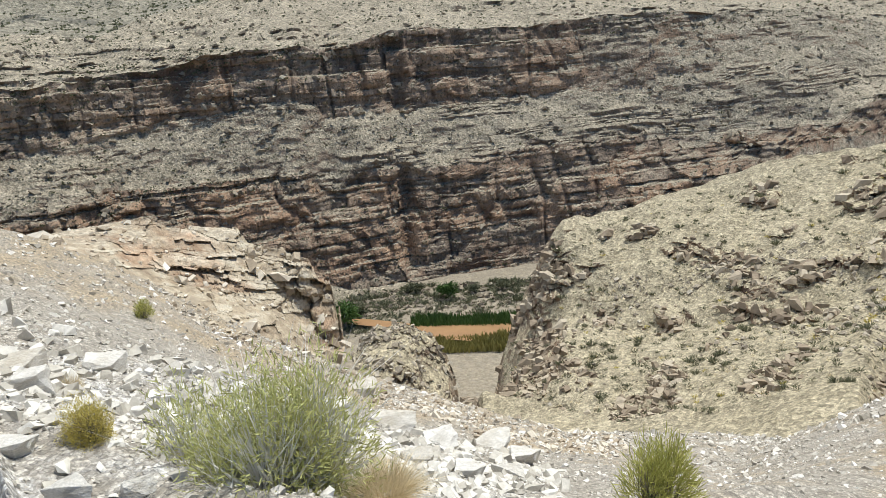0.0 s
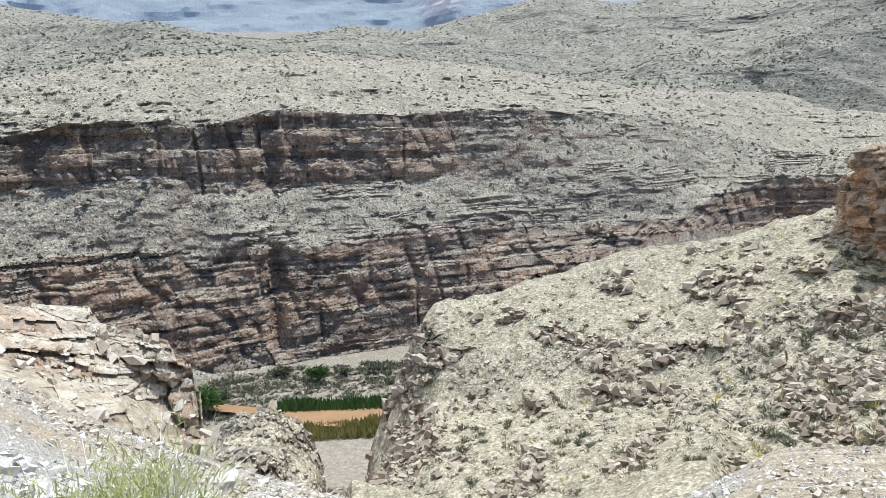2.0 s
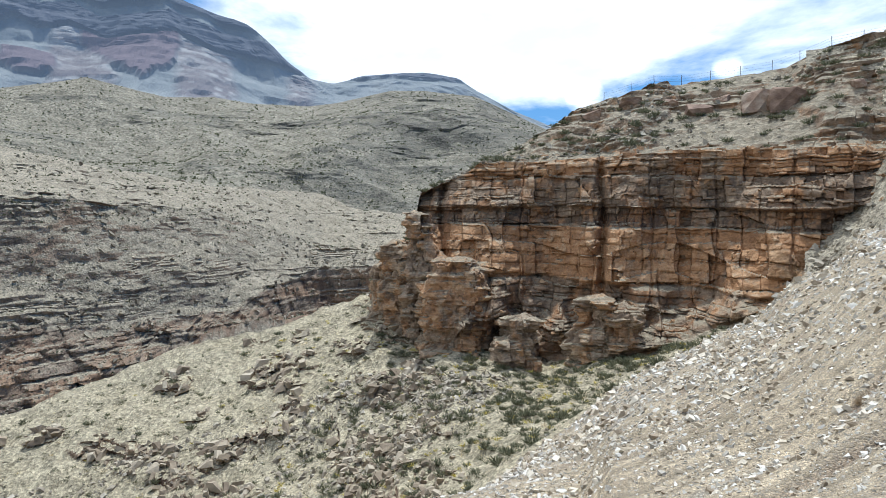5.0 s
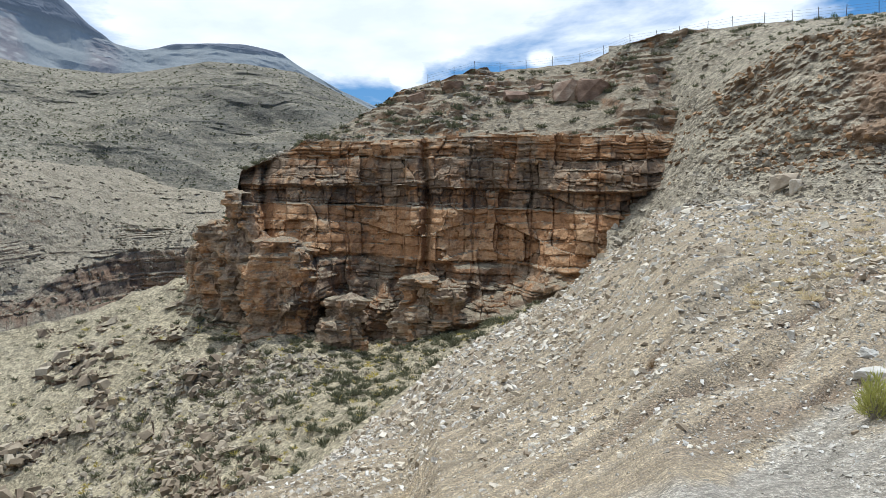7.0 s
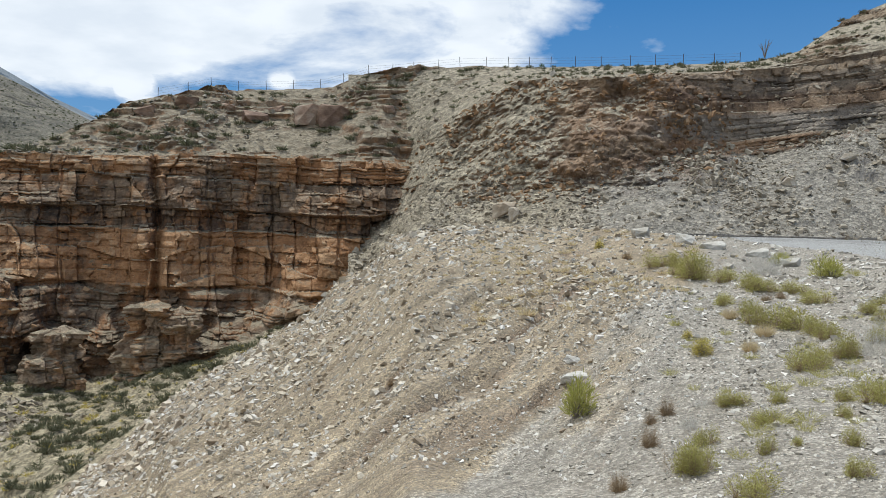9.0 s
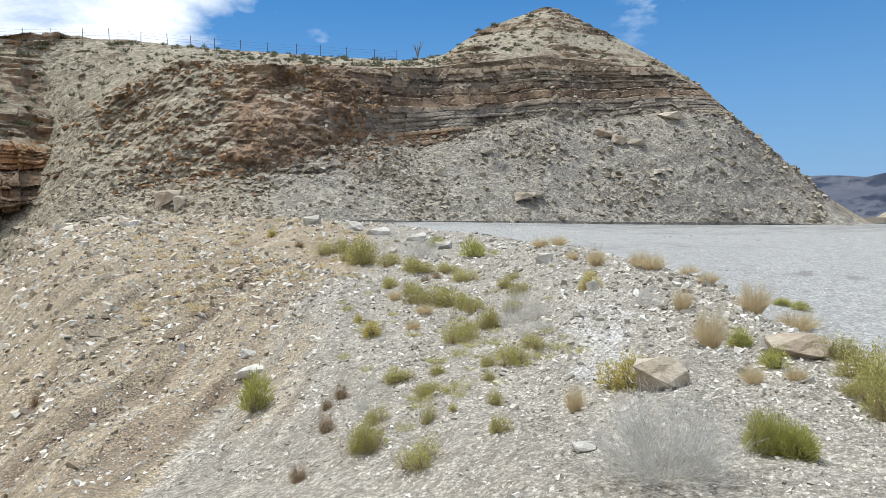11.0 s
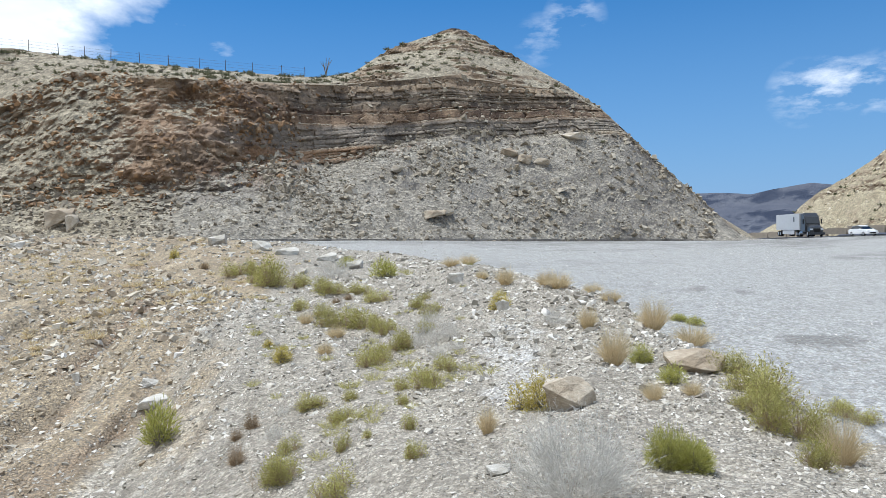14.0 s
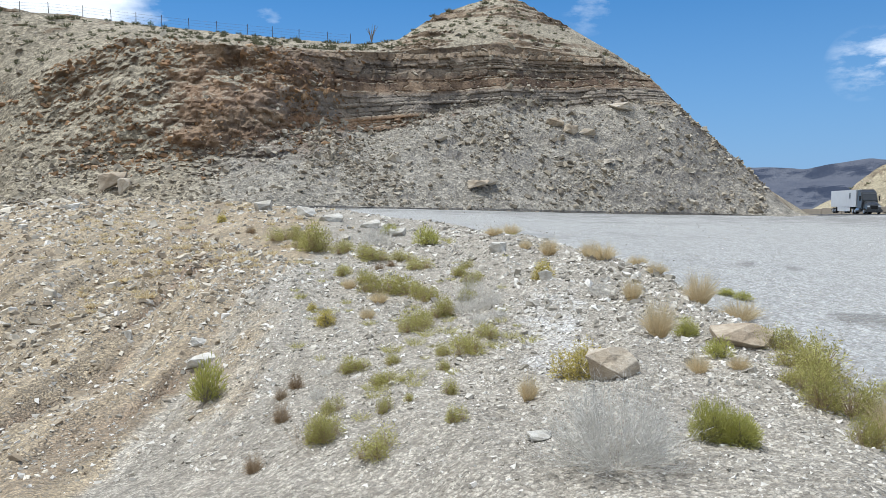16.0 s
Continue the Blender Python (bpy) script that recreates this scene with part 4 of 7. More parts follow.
cliff_lines = [
    [(-56.73, 83.49, -9.73), (-51.85, 81.92, -8.47), (-49.98, 81.9, -7.58), (-41.76, 79.66, -9.89), (-36.34, 76.77, -11.93), (-25.23, 75.85, -12.83), (-12.5, 73.88, -10.13), (-1.17, 74.92, -5.25), (4.49, 76.8, -0.87), (6.82, 79.79, 1.93), (9.72, 79.49, 5.85)],
    [(-57.85, 85.15, -9.57), (-53.44, 84.45, -8.02), (-51.53, 84.47, -6.72), (-42.68, 81.44, -9.43), (-37.19, 78.58, -11.01), (-26.17, 78.7, -12.24), (-12.83, 75.86, -9.41), (-1.21, 76.92, -4.65), (4.6, 78.8, -0.17), (6.9, 80.79, 2.9), (9.08, 82.58, 5.25), (10.2, 83.46, 6.64)],
    [(-58.41, 85.98, -9.28), (-55.04, 87, -7.11), (-52.54, 86.19, -3.21), (-50.26, 86.39, -0.72), (-47.15, 85.85, 1.11), (-38.84, 82.23, -0.38), (-34.69, 81.89, -1.75), (-27.4, 82.5, -5.13), (-13.66, 80.79, -5.68), (-1.26, 79.92, -2.65), (4.71, 80.79, 1.14), (7.07, 82.78, 4.57), (9.19, 83.58, 6.64), (10.32, 84.45, 8.06)],
    [(-59.53, 87.64, -9.53), (-55.73, 88.92, -5.61), (-54.09, 88.76, -0.87), (-49.92, 90.03, 1.66), (-48.46, 89.69, 5), (-47.31, 89.17, 9.09), (-38.12, 90.21, 12.8), (-25.74, 89.3, 12.83), (-11.65, 88.17, 12.96), (0.24, 85.93, 12.33), (4.9, 84.79, 12.04), (5.17, 84.92, 12.49), (7.65, 85.74, 12.41), (8.66, 86.65, 11.68), (9.61, 87.55, 11.78), (10.67, 87.43, 11.79)],
    [(-61.78, 90.95, -9.85), (-57.85, 92.31, -5.7), (-56.16, 92.18, -0.78), (-51.86, 93.53, 1.84), (-50.36, 93.21, 5.31), (-49.18, 92.7, 9.47), (-39.68, 93.9, 13.42), (-32.67, 98.67, 17.35), (-27.74, 102.2, 21.59), (-14.91, 105, 25.2), (-14.9, 106.9, 24.66), (0.27, 106.9, 25.71), (4.68, 105, 27.38), (9.64, 103.6, 27.53), (12.57, 103.3, 28)],
    [(-75.83, 111.6, -14.24), (-70.23, 115.2, -5.53), (-63.25, 119.2, 7.62), (-52.54, 124.3, 11.89), (-35.35, 130.2, 20.11), (-18.56, 130.8, 26.42), (-18.62, 133.6, 25.51), (15.97, 131.1, 30.84)],
]
pts, v = loft(cliff_lines, [4, 60, 124, 56, 4], -33.8, 9.5, 17, 0.22)
b, vv = bearing(pts), v[:, None]
a = arc(pts, 88)
s = pts[..., 2] + 0.036 * pts[..., 0]
face = np.clip((vv - 0.95) / 0.25, 0, 1) * bump(vv, 0.5, 3.02, 0.12) * bump(b, -33.0, 12, 1.0)
# units of the cliff, from its foot to its rim: heights in the beds, how far each stands out, its tone, rust and dark varnish
sw = s + 0.35 * noise_on(pts, (9, 9, 9), 3, 19)
heights = [-20, -8.5, -8.2, -3.5, -3.2, 3.2, 3.4, 5.6, 5.8, 9.4, 9.6, 12.4, 13.2]
stand = np.interp(sw, heights, [1.4, 1.1, 0.5, 0.1, 0.7, 0.3, -0.6, -0.5, 0.7, 0.3, -0.1, 0.35, 0.0])
shade = np.interp(sw, heights, [-0.12, -0.1, -0.12, -0.08, 0.05, 0.06, -0.1, -0.1, -0.1, -0.06, 0.0, 0.1, 0.0])
orange = np.interp(sw, heights, [0.4, 0.45, 0.4, 0.45, 0.95, 0.9, 0.55, 0.5, 0.35, 0.4, 0.75, 0.7, 0.2])
varnish = np.interp(sw, heights, [0.2, 0.25, 0.25, 0.15, 0.05, 0.15, 0.8, 0.7, 0.5, 0.25, 0.3, 0.15, 0.0])
big = courses(pts, s, a, (3, 5), 6.5, 11, 0.6, 0.3, [-30, -12, -8.4, -3.4, 3.3, 5.7, 9.5, 12.5, 16, 40])
small = courses(pts, s, a, (0.3, 1.5), 1.9, 12, 0.5, 0.5)
pillar = courses(pts, s + 1.5 * noise_on(pts, (12, 12, 12), 2, 23), a, (6, 9), 4.6, 24, 0.8, 0.15, [-40, -9, -3.2, 0.5, 5.7, 9.6, 40])
cracks = sum(d * np.exp(-(np.abs(b - c + 0.25 * noise_on(pts, (5, 5, 5), 3, 20)) / w) ** 2) for c, w, d in ((-13.2, 0.32, 2.4), (-26.2, 0.3, 2.0), (-4.6, 0.1, 0.5), (0.9, 0.1, 0.5), (-19.6, 0.08, 0.4), (-9.3, 0.08, 0.4)))
buttress = 2.2 * noise_on(pts, (9, 9, 50), 3, 13)
low = bump(s, -30, -3.4, 0.6) * bump(b, -29, 12, 2) * np.clip((vv - 1.0) / 0.5, 0, 1)
worn = np.clip(0.75 + 0.8 * noise_on(pts, (6, 6, 4), 2, 18), 0.15, 1.4)
relief = (1.1 * big["block"] + 1.7 * pillar["block"] - 0.12 * crack(pillar["side"], 0.14) + 0.26 * small["bed"] + 0.6 * worn * small["block"] - 0.18 * crack(big["side"], 0.12) - 0.1 * worn * crack(small["side"], 0.07)
          - 0.1 * crack(small["gap"], 0.06) - 0.22 * small["f"] ** 4 + 0.4 * noise_on(pts, (2.0, 2.0, 1.5), 4, 17))
pts = push(pts, face * (relief + stand + buttress - cracks * bump(s, -5, 12, 3) + low * (0.4 * relief + 3.6 * noise_on(pts, (5, 5, 12), 3, 14) + 0.8)))
top = bump(vv, 3.02, 4.2, 0.1)
crag = np.clip(noise_on(pts, (6, 6, 3), 4, 15) * 1.7 - 0.1, 0, 2)
steps = courses(pts, pts[..., 2], a, (0.7, 1.8), 2.6, 21, 0.8, 0.4)
strewn = top * np.clip(noise_on(pts, (9, 9, 3), 3, 22) * 2.2 + 0.25, 0, 1)
pts = push(pts, strewn * (terrace(pts, steps, 0.65, 2.5) + 0.9 * steps["block"]) + top * 0.6 * crag)
pts[..., 2] += top * (0.3 * crag + 0.12 * noise_on(pts, 1.5, 3, 16))
tone = 0.45 + shade + 0.24 * small["block"] + 0.1 * small["bed"] + 0.16 * big["block"] + 0.2 * pillar["block"] - 0.06 * crack(small["gap"], 0.1)
varnish = varnish - 0.08 + 0.35 * big["block"] + 0.25 * small["bed"]
CLIFF_PTS = pts
cliff = setting("cliff", pts, CLIFF, "orange layered limestone cliff with a black overhanging band", "cliff", tone=tone, orange=orange + 0.3 * big["block"], varnish=varnish, cover=0.1 * top - 0.1 * face)

def rock_tower(x, y, z0, z1, wide, deep, orange, seed):
    """A squarish stack of bedded blocks, joined to the cliff at its back."""
    up, th = np.meshgrid(np.linspace(0, 1, 84), np.linspace(0, 2 * np.pi, 150), indexing="ij")
    phi = math.atan2(y, x)
    cap = np.clip((up - 0.8) / 0.2, 0, 1)
    size = (1 + 0.3 * (1 - up / 0.8).clip(0, 1)) * (1 - cap ** 1.5) / (np.abs(np.cos(th)) ** 4 + np.abs(np.sin(th)) ** 4) ** 0.25
    turn = phi + 0.35 * math.sin(seed * 2.4)
    lx, ly = deep * size * np.cos(th), wide * size * np.sin(th)
    pts = np.stack([x + lx * math.cos(turn) - ly * math.sin(turn), y + lx * math.sin(turn) + ly * math.cos(turn), z0 + (z1 - z0) * (up / 0.8).clip(0, 1) + 0.5 * cap], -1)
    a = th * (wide + deep) * 0.6
    small = courses(pts, pts[..., 2] + 0.036 * pts[..., 0], a, (0.25, 1.1), 1.5, 300 + seed, 0.4, 0.5)
    big = courses(pts, pts[..., 2], a, (1.2, 3.2), 2.4, 340 + seed, 0.5, 0.4)
    out = (1 - cap) * (1.1 * big["block"] + 0.5 * big["bed"] + 0.45 * small["block"] + 0.35 * small["bed"] - 0.18 * crack(big["side"], 0.12) - 0.12 * crack(small["gap"], 0.06)) + (1 - cap) * (0.9 * noise_on(pts, (3, 3, 3), 3, 360 + seed) + 0.35 * noise_on(pts, (0.9, 0.9, 0.7), 3, 380 + seed))
    pts[..., 0] += out * np.cos(th + turn)
    pts[..., 1] += out * np.sin(th + turn)
    pts[..., 2] += cap * 0.7 * noise_on(pts, (1.5, 1.5, 1.5), 3, 400 + seed)
    return setting("rock_tower", pts, CLIFF, "weathered stack of bedded blocks standing against the cliff", "rock tower", tone=0.52 + 0.28 * small["block"] + 0.2 * big["block"] + 0.25 * cap, orange=orange + 0.4 * big["block"], varnish=0.06 + 0.3 * big["block"] + 0.25 * small["bed"] - 0.5 * cap, cover=-0.1 + 0 * up)


for k, row in enumerate((
    (-51.3, 84.7, -8.8, -1.3, 1.0, 1.4, 0.35),
    (-50.0, 84.3, -9.4, -3.7, 1.7, 2.2, 0.30),
    (-47.4, 83.0, -9.7, 2.0, 1.7, 2.2, 0.40),
    (-45.6, 82.2, -10.3, -1.6, 1.6, 2.2, 0.30),
    (-43.3, 81.4, -10.2, 5.8, 1.9, 2.2, 0.35),
    (-36.9, 78.4, -13.1, -0.1, 2.6, 2.5, 0.50),
    (-39.9, 78.7, -13.4, -2.9, 1.4, 2.0, 0.45),
    (-34.4, 78.8, -13.0, -1.3, 1.5, 2.3, 0.50),
    (-27.5, 77.2, -15.2, -6.8, 1.7, 2.2, 0.30),
    (-29.0, 76.3, -15.9, -9.2, 1.6, 2.2, 0.20),
    (-18.6, 77.1, -12.4, -4.1, 2.1, 2.0, 0.40),
    (-15.8, 77.0, -12.3, -4.8, 1.6, 2.0, 0.40),
)):
    rock_tower(*row, k)

cut_lines = [
    [(3.15, 70.01, -2.41), (5.97, 69.83, 0.43), (7.27, 68.7, 2.72), (9.35, 65.41, 3.96), (12.6, 59.72, 3.45), (18.39, 53.98, 3.6), (24.21, 51.63, 3.69), (36.82, 49.89, 3.36), (56.96, 47.23, 2.82), (88.11, 38.04, 2.09), (96.49, 38.72, 1.74)],
    [(3.68, 82, 3.21), (6.9, 80.79, 4.54), (8.42, 79.64, 6.49), (11.04, 77.29, 8.34), (15.53, 72.39, 8.24), (18.46, 68.59, 8.07), (24.78, 64.43, 8.19), (32.3, 64.37, 10.3), (38.8, 66.53, 12.55), (44.03, 65.61, 11.97), (47.75, 64.2, 12.78), (54.43, 63.99, 15), (61.75, 62.7, 16.4), (68.61, 61.29, 16.51), (80.18, 56.33, 17.35), (86.79, 53.56, 16.87), (91.11, 50.11, 11.91), (96.38, 41.6, 2.39), (98.35, 39.47, 1.7)],
    [(4.12, 91.99, 12.08), (7.73, 90.75, 12.78), (9.46, 89.58, 13.42), (12.43, 87.2, 16.8), (21.9, 79.06, 21.55), (28.11, 71.71, 20.43), (35.31, 69.57, 20.44), (47.06, 69.59, 21.84), (64.31, 67.18, 24.94), (82, 62.31, 24.45), (88.93, 59.47, 21.88), (91.05, 56.17, 17.83), (93.74, 51.55, 12.24), (98.21, 42.39, 2.44), (100.2, 40.21, 1.66)],
    [(4.64, 104, 27.15), (9.55, 102.6, 27.3), (14.38, 101.1, 27.64), (19.49, 97.14, 27.42), (28.2, 90.75, 26.16), (40.71, 84.75, 25.53), (53.5, 81.63, 25.72), (61.49, 84, 28.08), (66.95, 86.2, 31.29), (72.89, 87.78, 34.55), (78.36, 87.63, 36.86), (83.77, 85.63, 38.81), (84.82, 84.89, 38.93), (87.2, 82.26, 36.94), (91.09, 76.82, 33.09), (93.67, 69.44, 27.85), (94.73, 63.68, 23.49), (94.88, 59.7, 19.66), (95.5, 52.51, 12.5), (97.12, 47.26, 6.39), (99.56, 43.84, 2.52), (102.1, 40.95, 1.62)],
    [(5.9, 131.9, 27.46), (26.02, 129.5, 29.29), (39.02, 126.1, 30.71), (73.95, 109.4, 30.79), (99.91, 100.9, 39.57), (105.3, 72.74, 24.1), (100.8, 55.41, 10.78), (109.5, 43.93, 1.13)],
]
pts, v = loft(cut_lines, [56, 84, 40, 4], 1.5, 70, 9.6, 0.3)
b, vv, a = bearing(pts), v[:, None], arc(pts, 85)
s = pts[..., 2] - 0.16 * np.maximum(b - 32, 0) + 0.5 * noise_on(pts, (12, 12, 12), 2, 57)
small = courses(pts, s, a, (0.3, 1.6), 2.2, 51, 0.3, 0.45)
face = bump(vv, 0.98, 2.02, 0.14) * (0.55 + 0.45 * bump(b, 27, 80, 8))
left = bump(b, 8, 31, 5) * bump(vv, 0.6, 2.1, 0.3)
loose = bump(b, 4, 20, 5) * bump(vv, 0.5, 2.3, 0.3)
talus = np.clip(bump(vv, -0.2, 1.0, 0.1) + (1 - bump(b, 9, 80, 6)) * bump(vv, -0.1, 2.8, 0.2), 0, 1)
pts = push(pts, face * (1 - 0.85 * left) * (1 - 0.5 * loose) * (0.7 * small["bed"] + 0.55 * small["block"] - 0.22 * crack(small["side"], 0.08) - 0.2 * crack(small["gap"], 0.07) + 0.9 * noise_on(pts, (8, 8, 14), 4, 52)))
pts = push(pts, left * (1.3 * noise_on(pts, (6, 6, 6), 5, 55) + 0.8 * np.abs(noise_on(pts, (2.6, 2.6, 2.2), 4, 59)) + (0.3 - 0.2 * loose) * small["block"] + 0.5 * np.abs(noise_on(pts, (0.9, 0.9, 0.7), 2, 65))))
heap = np.clip(noise_on(pts, (9, 9, 6), 3, 60) * 2, 0, 1)
pts[..., 2] += talus * (0.35 * noise_on(pts, 4.0, 4, 53) + (0.1 + 0.22 * heap) * noise_on(pts, 0.9, 3, 54)) * bump(vv, 0.05, 5, 0.08)
topz = bump(vv, 2.02, 3.2, 0.1)
steps = courses(pts, pts[..., 2] - 0.05 * pts[..., 0], a, (0.5, 1.5), 2.4, 61, 0.8, 0.5)
crag = topz * (0.35 + 0.65 * bump(b, 36, 52, 5)) * np.clip(noise_on(pts, (8, 8, 3), 3, 56) * 2.2 + 0.15, 0, 1)
pts = push(pts, crag * (terrace(pts, steps, 0.6, 2.2) + 0.8 * steps["block"]))
green = bump(s, 13.6, 16.2, 0.6) * bump(b, 24, 62, 6)
ochre = bump(s, 11.9, 13.5, 0.4) * bump(b, 28.5, 42, 3)
grey = np.clip(0.45 * green + 0.5 * bump(s, 18.2, 20.2, 0.8) * bump(b, 28, 60, 6) * (0.6 + small["bed"]), 0, 1)
grey = np.maximum(grey, 0.7 * bump(b, 21, 90, 4) * bump(vv, -1, 1.02, 0.15))
rust = 0.65 * ochre + 0.6 * bump(b, 15, 31, 6) * bump(vv, 0.7, 1.85, 0.3) * np.clip(0.6 + noise_on(pts, (6, 6, 4), 3, 58), 0.1, 1) + 0.3 * bump(s, 16.2, 18.2, 0.5) * bump(b, 28, 60, 6)
tone = 0.42 + (1 - 0.6 * np.maximum(loose, left)) * (0.22 * small["block"] + 0.3 * small["bed"] * (1 - green)) + 0.1 * ochre - 0.26 * bump(s, 10.7, 11.9, 0.4) * bump(b, 27, 40, 3) - 0.12 * bump(s, 16.4, 18.4, 0.5) * bump(b, 26, 60, 6) - 0.02 * left
pts[0, :, 2] -= 0.6
CUT_PTS, CUT_LEFT = pts, left
cut = setting("road_cut", pts, CUT, "layered brown and grey road cut above rubble", "road cut", tone=tone, grey=grey, rust=np.clip(rust, 0, 1), cover=0.8 * (1 - bump(b, 9, 90, 5)) + left * (0.55 * noise_on(pts, (5, 5, 4), 3, 66) - 0.12 + 0.75 * bump(b, 5, 18, 5)) - 0.2 * face - 0.25 * crag)

out_lines = [
    [(-36.8, -8.83, -3.42), (-37.31, -6.22, -5.43), (-37.62, -3.89, -7.64), (-38.79, -1.3, -9.84), (-39.77, 1.7, -11.68), (-41.63, 3.72, -13.96), (-43.46, 5.37, -15.05)],
    [(-42.66, -10.11, -4.07), (-43.28, -6.89, -5.2), (-43.62, -4.17, -7.49), (-43.8, -1.09, -9.18), (-44.74, 2.27, -11.04), (-45.59, 4.33, -13.56), (-46.42, 5.89, -15.04)],
    [(-48.36, -12.06, -5.01), (-48.72, -10.48, -4.84), (-49.31, -7.18, -4.79), (-49.53, -5.37, -4.74), (-48.64, -4.11, -5.68), (-49.74, -2.73, -5.91), (-49.81, 0.23, -6.35), (-49.8, 0.84, -7.56), (-48.7, 3.06, -7.99), (-48.56, 4.74, -8.72), (-48.51, 5.25, -10.19), (-48.41, 6.1, -10.86), (-47.38, 6.24, -14.58), (-47.38, 6.24, -12.4)],
    [(-59.9, -15.4, -9.54), (-61.42, -7.06, -9.33), (-61.81, -0.09, -11.54), (-59.55, 5.41, -15), (-57.32, 7.39, -19.98)],
]
pts, v = loft(out_lines, [44, 50, 6], -104, -82.3, 17, 0.12)
vv, a = v[:, None], arc(pts, 48)
s = 49 * (pts[..., 2] - EYE_Z) / np.hypot(pts[..., 0], pts[..., 1]) + 0.22 * a
small = courses(pts, s, a, (0.2, 0.9), 1.3, 61, 0.12, 0.35)
big = courses(pts, s, a, (1.2, 3.0), 2.6, 62, 0.25, 0.4)
body = bump(vv, 0.1, 2.1, 0.2)
pts = push(pts, body * (0.9 * small["bed"] + 0.7 * small["block"] + 1.1 * big["block"] - 0.3 * crack(big["side"], 0.12) - 0.12 * crack(small["gap"], 0.05) + 1.1 * noise_on(pts, (5, 5, 3), 4, 63)))
OUTCROP_PTS = pts
setting("outcrop", pts, OUTCROP, "broken tan and orange rock outcrop at the slope's edge", "rock outcrop", tone=0.5 + 0.3 * small["block"] + 0.25 * small["bed"] + 0.2 * big["block"], cover=-0.25 + 0 * vv * a, rust=np.clip(0.9 * noise_on(pts, (3, 3, 2), 3, 64) + 0.6 * big["block"], 0, 0.7))

mound_lines = [
    [(-55.2, 8.1, -23.03), (-54.45, 12.15, -25.81), (-53.23, 16.67, -27.43)],
    [(-60.1, 9.14, -22.55), (-57.7, 11.24, -22.03), (-57.28, 13.2, -22.84), (-57.22, 17.3, -26.62), (-57.02, 17.95, -28.46)],
    [(-65.06, 9.79, -24.69), (-64.93, 10.6, -22.34), (-64.82, 11.27, -21.33), (-64.62, 12.32, -20.86), (-63.04, 14.95, -21), (-62.36, 17.55, -22.79), (-61.93, 19, -25.51), (-61.82, 19.34, -28.56), (-61.72, 19.66, -30.51)],
    [(-75, 10.91, -32.56), (-73.83, 17.1, -29.78), (-72.26, 22.81, -39.33)],
]
pts, v = loft(mound_lines, [24, 30, 8], -81.6, -72.6, 18, 0.1)
tone = 0.42 + 0.35 * noise_on(pts, (0.9, 0.9, 0.9), 3, 66)
pts = push(pts, bump(v[:, None], 0.1, 2.2, 0.2) * (1.5 * noise_on(pts, (2.4, 2.4, 2.0), 4, 64) + 0.75 * np.abs(noise_on(pts, (0.9, 0.9, 0.6), 3, 65))))
MOUND_PTS = pts
setting("mound", pts, SPUR, "lumpy dark conglomerate mound above the river", "rock mound", tone=tone - 0.1)

